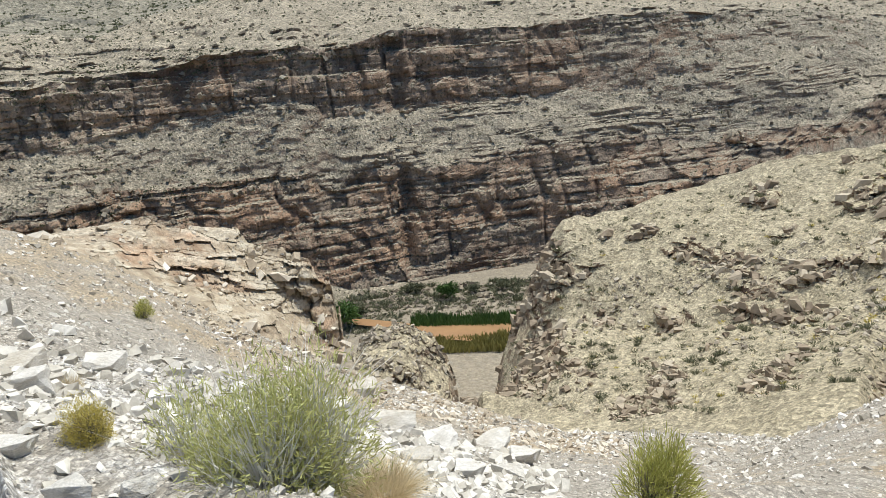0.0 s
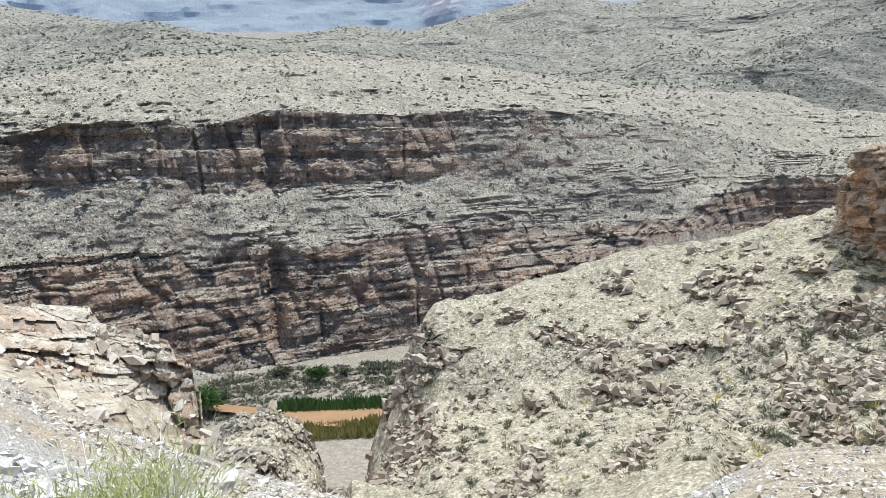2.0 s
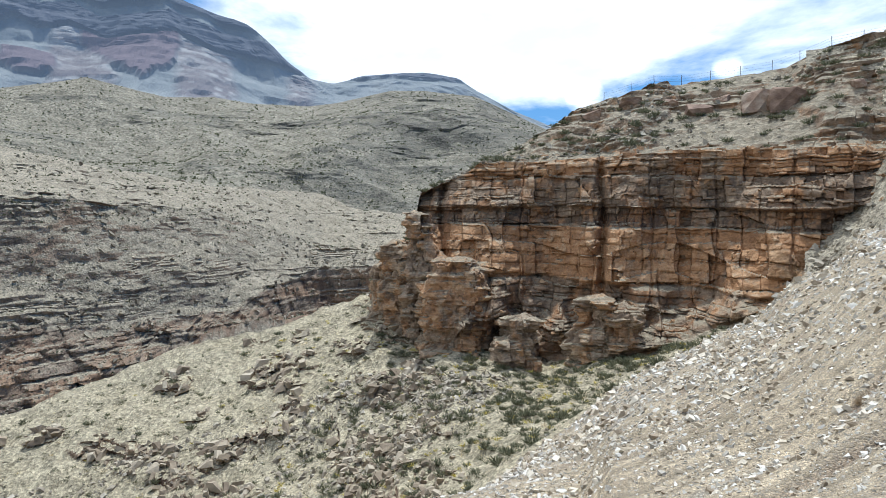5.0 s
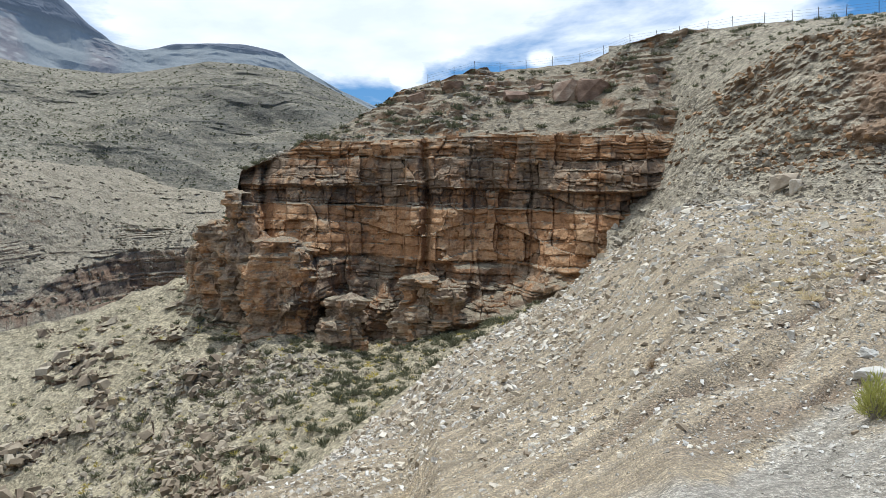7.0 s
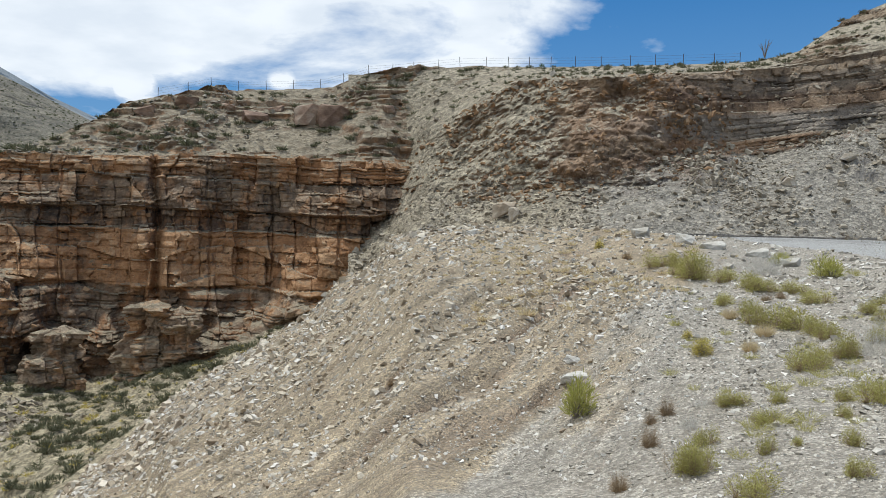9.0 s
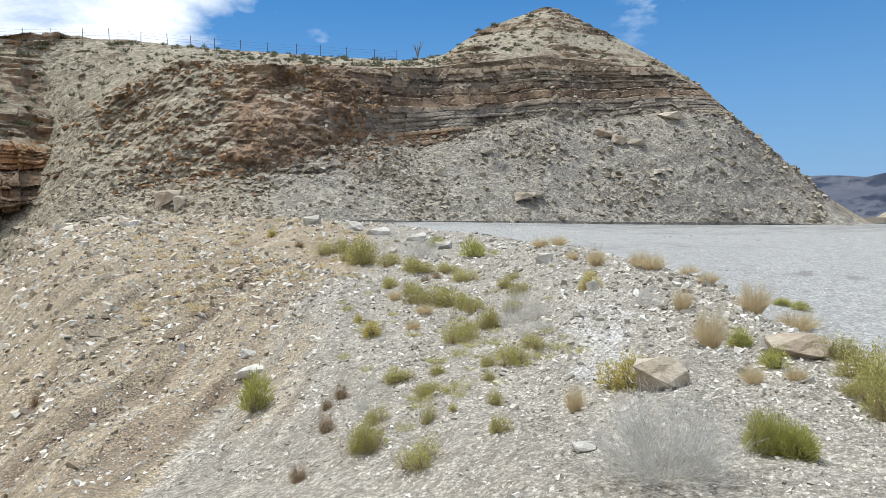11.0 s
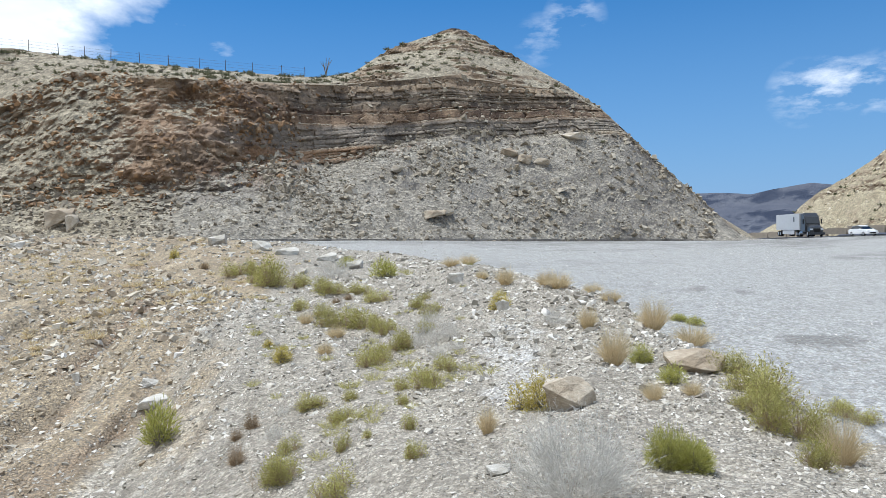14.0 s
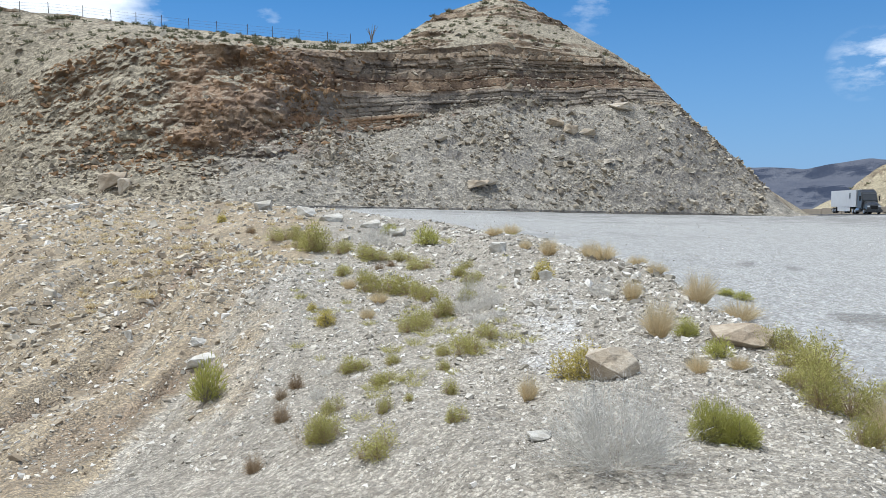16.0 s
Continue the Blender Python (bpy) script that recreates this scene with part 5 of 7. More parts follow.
canyon_lines = [
    [(-176.6, -93.89, -77.11), (-204.8, -36.12, -76.14), (-214.2, 18.74, -76.69), (-211.4, 76.95, -75.98), (-206.1, 119, -73.63), (-205.1, 205.1, -57.94), (-177.5, 380.6, -55.33)],
    [(-189.8, -100.9, -57.95), (-216.7, -38.2, -51.15), (-229, -36.52, -40.61), (-233.7, -8.5, -54.19), (-236.5, 25.09, -65.64), (-237.1, 36.15, -70.56), (-234.8, 85.29, -77.05), (-232.7, 119.9, -79.15), (-226.6, 155.4, -73.42), (-219.2, 219.2, -37.11), (-181.7, 389.7, -37.7)],
    [(-201.3, -107, -40.62), (-228.5, -40.29, -37.21), (-240.1, -36.97, -31.64), (-245.8, -6.54, -32.86), (-248.9, 21.44, -36.03), (-245.3, 35.19, -48.94), (-246.6, 51.29, -51.07), (-246.1, 76.87, -51.8), (-244.2, 94.35, -55.67), (-241.4, 125, -49.45), (-232.5, 159.3, -56.23), (-214.8, 234.2, -55.08), (-216.6, 259.2, -43.85), (-238.1, 327.6, -39.86)],
    [(-204.8, -108.9, -33.05), (-232.4, -40.98, -29.47), (-243.1, -36.93, -27.8), (-248.8, -6.16, -28.66), (-251.7, 24.11, -29.7), (-253.1, 37.21, -38.19), (-253, 49.83, -30.98), (-252.6, 68.79, -32.07), (-252.8, 82.17, -33.63), (-253.7, 91.86, -31.18), (-248.6, 124, -28.75), (-250.6, 157.2, -31.29), (-245.9, 198.2, -32.73), (-232.3, 248, -32.35), (-229.5, 258.6, -27.13), (-226.5, 269.2, -23.66), (-242, 333.4, -17.23)],
    [(-220.7, -117.4, -11.59), (-250.1, -44.11, -11.84), (-259.3, -36.95, -9.16), (-263.8, -4.33, -8.27), (-264.4, 27.47, -4.76), (-267, 39.28, -11.58), (-273.6, 82.89, -10.66), (-273.3, 102.4, -10.35), (-266.4, 133.2, -11.45), (-262.3, 179.4, -13.31), (-245, 242.6, -14.14), (-249.6, 343.9, -9.29)],
    [(-223.4, -118.8, 8.12), (-253.1, -44.63, 6.39), (-262.5, -35.42, 7.64), (-265.5, -14.53, 10), (-267.8, 6.59, 12.21), (-268, 31.39, 14.72), (-270.7, 41.57, 11.86), (-279.7, 72.15, 18.87), (-280.2, 101.1, 17.67), (-276.2, 136, 17.09), (-276.5, 188.8, 18.93), (-274.5, 273.9, 16.69), (-258.3, 356.1, -4.41)],
    [(-300.2, -159.6, 27.48), (-325, -57.3, 26.78), (-307.3, -39.75, 22.69), (-329.5, -15.73, 33.13), (-363, 36.96, 46.87), (-383.4, 113.4, 55.71), (-381.3, 219.2, 52.68), (-340.1, 338.5, 35.46), (-328.4, 453.5, 34.09), (-286.9, 433.5, 21.83), (-249.9, 478.6, 15.07)],
]
pts, v = loft(canyon_lines, [3, 56, 46, 52, 54, 40], -114, -23, 9.2, 0.3)
vv = v[:, None] * np.ones(pts.shape[1])[None]
b, a = bearing(pts), arc(pts, 270)
pts = wrinkle(pts, up=[(14, 1.3, 3)], seed=70)
beds = pts[..., 2] - 0.02 * pts[..., 0] + 7.0 * (b < -76.2 + 0.4 * noise_on(pts, (9, 9, 9), 2, 70))
upper = bump(b, -116, -62, 8)
ragged = vv + 0.14 * noise_on(pts, (9, 9, 9), 3, 81)
steep = np.clip(bump(ragged, 0.9, 3.0, 0.2) + bump(ragged, 3.95, 4.98, 0.1) * (0.15 + 0.85 * upper), 0, 1)
big = courses(pts, beds, a, (5, 14), 13, 71, 1.0, 0.5)
small = courses(pts, beds, a, (0.8, 3.6), 5.5, 72, 0.9, 0.5)
ledgy = np.clip(noise_on(pts, (45, 45, 7), 3, 75) * 2.0 + 0.45, 0.0, 1) * bump(vv, 0.5, 5.85, 0.4) * np.clip(noise_on(pts, (16, 16, 5), 3, 80) * 2.2 + 0.6, 0, 1)
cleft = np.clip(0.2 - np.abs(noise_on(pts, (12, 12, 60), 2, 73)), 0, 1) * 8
hollow = 6.0 * np.exp(-((b + 75.9 + 0.5 * noise_on(pts, (20, 20, 20), 2, 76)) / 0.7) ** 2) * bump(vv, 1.2, 5.2, 0.6) + 5 * np.exp(-((b + 40.2) / 0.5) ** 2) * bump(vv, 1.5, 3, 0.4)
relief = 1.0 * big["bed"] + 1.4 * big["block"] + 1.1 * small["bed"] + 0.7 * small["block"] - 0.3 * crack(big["side"], 0.4) - 0.2 * crack(small["side"], 0.25) - 0.25 * crack(small["gap"], 0.25) + 0.9 * noise_on(pts, (6, 6, 8), 3, 79)
step = terrace(pts, small, 0.62, 3.0)
pts = push(pts, steep * (1.1 * relief - cleft - hollow + 2.0 * noise_on(pts, (40, 40, 120), 2, 77)) + (1 - steep) * ledgy * (step + 0.9 * small["block"]) + 1.0 * noise_on(pts, (9, 9, 4), 3, 74))
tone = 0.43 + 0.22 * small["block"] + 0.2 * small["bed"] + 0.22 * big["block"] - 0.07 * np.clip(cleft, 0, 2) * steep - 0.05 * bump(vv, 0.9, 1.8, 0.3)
CANYON_PTS = pts
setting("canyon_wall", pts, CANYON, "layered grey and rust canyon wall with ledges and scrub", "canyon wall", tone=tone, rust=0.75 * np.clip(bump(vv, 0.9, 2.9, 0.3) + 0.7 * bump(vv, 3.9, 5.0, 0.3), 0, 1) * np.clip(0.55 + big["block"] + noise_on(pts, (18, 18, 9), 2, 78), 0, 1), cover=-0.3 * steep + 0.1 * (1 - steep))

hill_lines = [
    [(-277.1, -160, 14.87), (-302.3, -39.81, 16.34), (-358, 36.07, 41.61), (-378.7, 111.7, 49.73), (-377, 216.6, 45.54), (-336.4, 335.1, 28.25), (-316.8, 437.2, 22.11), (-260.5, 461.5, 10.67), (-140.2, 500.7, 9.43), (-49.88, 517.5, 8.4)],
    [(-519.6, -300, 35.14), (-555.5, -69.59, 56.36), (-616.5, 64.75, 100.1), (-618.8, 163.4, 84.98), (-576.8, 277.2, 77.27), (-558.8, 312, 70.41), (-515.8, 378.8, 65.06), (-453.6, 422.7, 62.82), (-464.8, 468.5, 85.42), (-374.4, 468.8, 65.03), (-367.4, 584, 102.5), (-313.2, 625.9, 109.3), (-183.1, 654.8, 70.56), (-62.38, 646.9, 43.72)],
    [(-779.4, -450, 146.2), (-896.6, -78.44, 162.4), (-869.9, 230.8, 133), (-839, 325.6, 152.2), (-810.4, 391.4, 143.4), (-692.3, 510.2, 173), (-688.9, 514.7, 176.1), (-665.4, 606, 166.7), (-649.4, 665.6, 175.6), (-626.3, 714.3, 173.1), (-568.4, 761.1, 172), (-537.5, 783.2, 177.9), (-471.6, 778.2, 183.4), (-453.9, 777.1, 185.1), (-415.5, 798.3, 184.8), (-356.3, 826.4, 176.4), (-316.2, 842.6, 155.7), (-275.9, 856.6, 134.8), (-215.6, 873.7, 105.5), (-26.13, 899.5, 76.55)],
    [(-1241, -147.7, 186), (-1167, 447.6, 199.7), (-1002, 746.9, 151.5), (-631.2, 1079, 142.3), (-36.21, 1249, 68.58)],
]
pts, v = loft(hill_lines, [66, 66, 3], -122, -2, 5, 0.3)
vv, b = v[:, None], bearing(pts)
rise = np.degrees(np.arctan2(pts[..., 2] - EYE_Z, np.hypot(pts[..., 0], pts[..., 1])))
# a side valley runs down between two noses of the hills
nose_w = np.interp(rise, (2.8, 4.7, 8.2, 11.5), (-38.0, -40.0, -46.4, -53.1))
floor_v = np.interp(rise, (2.8, 4.6, 8.2, 11.6), (-36.8, -39.2, -42.4, -44.0))
nose_e = np.interp(rise, (2.8, 4.7, 8.3, 11.2), (-36.0, -38.2, -34.5, -31.0))
west = np.clip((b - nose_w) / np.maximum(floor_v - nose_w, 0.4), 0, 1)
east = np.clip((b - floor_v) / np.maximum(nose_e - floor_v, 0.4), 0, 1)
valley = np.where(b < floor_v, west, 1 - east) * np.clip(nose_e - nose_w, 0, 12)
small = courses(pts, pts[..., 2] - 0.02 * pts[..., 0], arc(pts, 700), (1.5, 6), 10, 81, 2.5, 0.5)
ledgy = np.clip(noise_on(pts, (110, 110, 9), 3, 83) * 2.2 - 0.1, 0, 1) * np.clip(noise_on(pts, (30, 30, 8), 3, 88) * 2 + 0.6, 0, 1) * bump(vv, 0.1, 1.9, 0.3)
spurs = np.abs(noise_on(pts, (150, 150, 500), 4, 82))
step = terrace(pts, small, 0.55, 2.5)
pts = push(pts, ledgy * (0.6 * step + 1.6 * small["block"]) - 7.0 * valley * bump(vv, 0.3, 1.35, 0.6) + bump(vv, 0.3, 1.9, 0.4) * 16 * (0.4 - spurs) + 1.5 * noise_on(pts, (14, 14, 9), 3, 84))
pts[..., 2] += bump(vv, 0.2, 1.6, 0.6) * 12 * (0.4 - spurs)
HILL_PTS = pts
# from north-west to north darker rock shows, painting in a cloud's shadow
setting("far_hill", pts, HILL, "grey-green desert hills beyond the canyon", "hill", tone=0.42 + 0.2 * small["block"] + 0.2 * small["bed"] + 0.15 * noise_on(pts, (60, 60, 40), 3, 87), cover=-0.28 * ledgy - 0.18 * bump(b, -37, 10, 8))

mountain_lines = [
    [(-835.6, -995.9, -18.99), (113.3, 1295, -18.99)],
    [(-1800, -2145, 447.2), (-2703, 731.1, 600.2), (-2518, 1225, 590.5), (-2398, 1346, 629), (-2271, 1460, 648), (-2253, 1662, 661.9), (-2020, 1791, 670.9), (-1969, 1991, 676.7), (-1845, 2172, 587.7), (-1735, 2324, 561.5), (-1754, 2556, 597.1), (-1498, 2714, 623.3), (-1204, 2856, 568.1), (-927.1, 2958, 439.8), (-297.5, 3086, 171.5)],
    [(-1928, -2298, 863.9), (-2894, 791.1, 760.5), (-2692, 1323, 868.5), (-2560, 1564, 940.3), (-2412, 1784, 954.2), (-2221, 2016, 971.2), (-2154, 2088, 928.1), (-2092, 2150, 900.8), (-1992, 2243, 863.3), (-1940, 2288, 812.8), (-1869, 2347, 712.2), (-1914, 2565, 690.9), (-1917, 2747, 706.5), (-1831, 2865, 757.1), (-1654, 2970, 771.2), (-1569, 3016, 770.5), (-1421, 3089, 748.6), (-1346, 3122, 691.9), (-1169, 3193, 582.5), (-1017, 3244, 509.1), (-814.4, 3301, 415), (-326.3, 3384, 200.5)],
    [(-2764, -3294, 455.6), (-3751, 2102, 805.3), (-2574, 3445, 686.2), (-1286, 4103, 499.1), (-412.6, 4280, 236.4)],
]
pts, v = loft(mountain_lines, [40, 60, 3], -140, -2, 3.6, 0.2)
vv, b = v[:, None], bearing(pts)
small = courses(pts, pts[..., 2], arc(pts, 3000), (9, 34), 60, 90, 5, 0.5)
el = np.degrees(np.arctan2(pts[..., 2] - EYE_Z, np.hypot(pts[..., 0], pts[..., 1]))) + 0.16 * noise_on(pts, (120, 120, 300), 3, 92)
bw = b + 0.35 * noise_on(pts, (120, 120, 120), 3, 93)
rim = np.interp(b, (-64, -60, -57.5, -56, -54, -52, -47, -44, -40, -37), (13.2, 13.5, 14.9, 14.3, 14.9, 14.2, 14.9, 14.0, 13.1, 12.2))
# the upper cliffs, where the painted cloud shadow goes
upper = bump(el, rim, rim + 1.5, 0.15) + bump(el, rim + 2.2, 30, 0.2)
red = bump(el, 11.2 + 0.25 * np.abs(bw + 56.8), 12.9, 0.15) * bump(bw, -58.6, -55.0, 0.3) + bump(el, 11.5 + 0.5 * np.abs(bw + 49.5), rim - 0.1, 0.15) * bump(bw, -53.3, -46.8, 0.3)
cone = np.abs(((bw + 62) / 4.3) % 2 - 1)
ledge = bump(el, 9.5, rim - 0.2, 0.2) * np.clip((cone - 0.42) * 6, 0, 1) * (1 - np.clip(red, 0, 1)) * bump(bw, -63, -36.5, 1.0)
stout = np.clip(upper + red + 0.6 * ledge, 0, 1)
pts = push(pts, bump(vv, 0.2, 1.95, 0.3) * (90 * (0.45 - np.abs(noise_on(pts, (260, 260, 5000), 4, 91))) + 45 * stout + stout * (0.6 * terrace(pts, small, 0.6, 1.5) + 14 * small["block"])))
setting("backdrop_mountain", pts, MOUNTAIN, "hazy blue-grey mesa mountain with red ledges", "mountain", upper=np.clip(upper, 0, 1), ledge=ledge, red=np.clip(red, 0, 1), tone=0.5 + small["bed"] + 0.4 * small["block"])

east_lines = [
    [(1724, 1446, -55.22), (1724, -1446, -55.22)],
    [(2276, 1257, -31.36), (2313, 1187, 125.8), (2361, 1088, 124.5), (2383, 1040, 120), (2397, 1007, 114.4), (2423, 943.1, 129.9), (2463, 833.3, 145.8), (2483, 772.6, 134.6), (2512, 672.4, 106.8), (2590, 226.6, 94.49), (1992, -1671, 140)],
    [(2758, 2314, -122), (2758, -2314, -122)],
]
pts, v = loft(east_lines, [34, 3], 50, 110, 5, 0.2)
pts = push(pts, bump(v[:, None], 0.2, 0.98, 0.3) * 110 * (0.4 - np.abs(noise_on(pts, (170, 170, 1500), 4, 95))))
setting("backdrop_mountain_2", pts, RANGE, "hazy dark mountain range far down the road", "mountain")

rhill_lines = [
    [(182.7, 81.19, 0.45), (169, 61.85, 1.03), (166.4, 57.27, 1.27), (159.1, 47.12, 1.71), (151.2, 38.2, 2.32), (84.57, -30.78, 0.56)],
    [(191.9, 85.24, 0.28), (190.6, 75.49, 0.48), (192.1, 71.42, 2.47), (192.7, 69.74, 6.89), (189.5, 63.77, 11.08), (186.4, 56.93, 14.74), (183.1, 50.5, 17.67), (180.3, 45.41, 20.61), (174, 18.29, 31.42), (122.2, -44.46, 31.33)],
    [(237.6, 105.5, -2.12), (232.7, 58.64, 18.94), (159.8, -58.14, 27.59)],
]
pts, v = loft(rhill_lines, [60, 3], 66, 100, 8, 0.2)
out, tone, s = strata(pts, (0.02, 0.05), (0.8, 2.6), 4.0, 1.0, 97)
pts = push(wrinkle(pts, up=[(8, 0.5, 4)]), np.clip(noise_on(pts, (12, 12, 6), 3, 98) + 0.2, 0, 1) * 1.2 * out)
RHILL_PTS = pts
setting("road_hill", pts, SPUR, "tan rocky hillside across the road", "hillside", tone=tone + 0.1)


def plate(name, size, z, material, label, category):
    n = 33
    c = np.linspace(-1, 1, n)
    c = np.sign(c) * np.abs(c) ** 2 * size
    x, y = np.meshgrid(c, c)
    return setting(name, np.stack([x, y, np.full_like(x, z)], -1), material, label, category, soil=np.full(n * n, 0.9))


plate("valley_floor", 4900, -73, SILT, "pale silty valley floor reaching the horizon", "ground")
pts, v = loft([[(-205.1, 27.18, -71.8), (-191.5, 41.98, -71.8), (-178.1, 50.23, -71.8), (-168.8, 62.2, -71.8), (-164.2, 73.9, -71.8)], [(-211.3, 28.27, -71.8), (-202.7, 37.5, -71.8), (-188.7, 51.8, -71.8), (-181.6, 67.29, -71.8), (-176.7, 79.76, -71.8)]], [6], -83, -64, 2, 0.5)
setting("water", pts, WATER, "muddy orange river between reeds", "river", True)

# ---- loose stones ----


def chunk_shapes(n, seed):
    """Angular stones: cubes with shifted corners, as n lists of eight corners."""
    rng = np.random.default_rng(seed)
    base = np.array([(x, y, z) for x in (-1, 1) for y in (-1, 1) for z in (-1, 1)], float)
    shapes = []
    for _ in range(n):
        s = base * rng.uniform(0.35, 1.0, (8, 3))
        s[base[:, 2] > 0, :2] *= rng.uniform(0.5, 0.95)
        s[:, 0] += s[:, 2] * rng.uniform(-0.5, 0.5)
        shapes.append(s * np.array([1.0, rng.uniform(0.5, 0.95), rng.uniform(0.32, 0.75)]) * 0.55)
    return np.array(shapes)


CHUNKS = chunk_shapes(24, 5)
CHUNK_FACES = np.array([(0, 1, 3, 2), (4, 6, 7, 5), (0, 4, 5, 1), (2, 3, 7, 6), (0, 2, 6, 4), (1, 5, 7, 3)])


def turns(n, rng, tilt):
    """n random rotation matrices: any heading, tilted up to tilt radians."""
    a, b, c = rng.uniform(0, 2 * np.pi, n), rng.uniform(-tilt, tilt, n), rng.uniform(-tilt, tilt, n)
    ca, sa, cb, sb, cc, sc = np.cos(a), np.sin(a), np.cos(b), np.sin(b), np.cos(c), np.sin(c)
    m = np.empty((n, 3, 3))
    m[:, 0] = np.stack([ca * cb, ca * sb * sc - sa * cc, ca * sb * cc + sa * sc], -1)
    m[:, 1] = np.stack([sa * cb, sa * sb * sc + ca * cc, sa * sb * cc - ca * sc], -1)
    m[:, 2] = np.stack([-sb, cb * sc, cb * cc], -1)
    return m


def joined_mesh(name, verts, faces, material):
    """One mesh from copies: verts n x k x 3, faces f x c, the same for each copy."""
    n, k = verts.shape[:2]
    f = (faces[None] + (np.arange(n) * k)[:, None, None]).reshape(-1, faces.shape[1])
    me = bpy.data.meshes.new(name)
    me.vertices.add(n * k)
    me.vertices.foreach_set("co", verts.reshape(-1).astype(np.float32))
    me.loops.add(f.size)
    me.loops.foreach_set("vertex_index", f.reshape(-1).astype(np.int32))
    me.polygons.add(len(f))
    me.polygons.foreach_set("loop_start", np.arange(0, f.size, faces.shape[1], dtype=np.int32))
    me.polygons.foreach_set("use_smooth", np.zeros(len(f), dtype=bool))
    me.update(calc_edges=True)
    me.materials.append(material)
    return me


def spots(pts, n, rng, weight=None):
    """n random places on a sheet, with their rows; weight: how likely each grid point is."""
    rows, cols = pts.shape[:2]
    if weight is None:
        i, j = rng.integers(0, rows - 1, n), rng.integers(0, cols - 1, n)
    else:
        w = np.clip(weight[:-1, :-1], 0, None).reshape(-1)
        pick = rng.choice(len(w), n, p=w / w.sum())
        i, j = pick // (cols - 1), pick % (cols - 1)
    u, v = rng.random(n)[:, None], rng.random(n)[:, None]
    return (pts[i, j] * (1 - u) * (1 - v) + pts[i + 1, j] * u * (1 - v) + pts[i, j + 1] * (1 - u) * v + pts[i + 1, j + 1] * u * v), i, j


def rubble(name, pts, n, seed, material, label, least, most, grow=1.0, weight=None, power=2.0, tilt=0.5):
    """Loose stones on a sheet; their sizes are shares of the distance, since only coarse ones are told apart far off."""
    rng = np.random.default_rng(seed)
    p, i, j = spots(pts, n, rng, weight)
    size = least * (1 - rng.random(n)) ** (-1 / power)
    size = np.minimum(size, most) * np.linalg.norm(p - np.array([0, 0, EYE_Z]), axis=1)
    if not np.isscalar(grow):
        size = size * grow[i, j]
    size = np.clip(size, 0.02, 3.0)
    shape = CHUNKS[rng.integers(0, len(CHUNKS), n)] * size[:, None, None]
    turn = turns(n, rng, tilt)
    v = np.einsum("nij,nkj->nki", turn, shape) + p[:, None, :]
    v[:, :, 2] += (size * 0.10)[:, None]
    return tagged(new(name, joined_mesh(name, v, CHUNK_FACES, material)), label, "rubble", kind="stuff")


b, r = bearing(GROUND_PTS), np.hypot(GROUND_PTS[..., 0], GROUND_PTS[..., 1])
heap = bump(b, -115, -66, 6) * bump(r, 3, 12, 5)
berm = bump(b, 38, 62, 6) * bump(r, 6, 20, 4)
patch = np.clip(noise_on(GROUND_PTS, (5, 5, 5), 3, 101) * 1.2 + 0.6, 0.12, 1.6)
rubble("gravel_stones", GROUND_PTS, 11000, 1, STONE, "pale angular limestone stones strewn over the slope", 0.0030, 0.013, 1 + 0.2 * berm,
       patch * (0.5 + 0.9 * heap + 0.8 * berm) * bump(r, 2.5, 90, 1))
rubble("heaped_rubble", GROUND_PTS, 5200, 2, WHITE_STONE, "heap of white blasted limestone blocks", 0.007, 0.03, 1.0, heap * (0.25 + patch) * bump(r, 3.4, 26, 1), 1.6)
rubble("scree_stones", GROUND_PTS, 13000, 3, TAN_STONE, "tan stones lying on the scree", 0.0026, 0.016, 1.0, patch * (bump(b, -34, 24, 6) * bump(r, 10, 80, 4) + 0.8 * bump(b, -100, -58, 5) * bump(r, 18, 46, 4)), 1.9)
rng_p = np.random.default_rng(44)
n = 44000
p, i, j = spots(GROUND_PTS, n, rng_p, bump(r, 3, 70, 2) * (0.5 + 0.9 * bump(b, 20, 66, 5) + 0.7 * heap + 0.5 * bump(b, -34, 24, 6)))
size = np.clip(0.002 * (1 - rng_p.random(n)) ** -0.55, 0, 0.0075) * np.linalg.norm(p - np.array([0, 0, EYE_Z]), axis=1)
corner = np.array([(1, 0, -0.3), (-0.5, 0.8, -0.3), (-0.5, -0.8, -0.3), (0.1, 0, 0.6)])
v = np.einsum("nij,nkj->nki", turns(n, rng_p, 0.9), corner[None] * size[:, None, None] * rng_p.uniform(0.5, 1.1, (n, 4, 1))) + p[:, None, :]
tagged(new("pebbles", joined_mesh("pebbles", v, np.array([(0, 2, 1), (0, 1, 3), (1, 2, 3), (2, 0, 3)]), STONE)), "small sharp limestone chips over the gravel", "pebbles", kind="stuff")
b, vs = bearing(SPUR_PTS), np.linspace(0, 3, SPUR_PTS.shape[0])[:, None]
rocky = np.clip(noise_on(SPUR_PTS, (16, 16, 8), 3, 111) * 1.6 + 0.45, 0.08, 2)
rubble("spur_blocks", SPUR_PTS, 6000, 4, SPUR_STONE, "fallen tan blocks on the spur", 0.0022, 0.011, 1.0, rocky ** 2 * (vs < 2.0) * (0.15 + 0.85 * bump(b, -61, 10, 3)), 1.5, 0.7)
vs = np.linspace(0, 1, CUT_PTS.shape[0])[:, None] * (CUT_PTS[..., 0] * 0 + 1)
patch = np.clip(noise_on(CUT_PTS, (9, 9, 6), 3, 112) * 1.4 + 0.5, 0.1, 2)
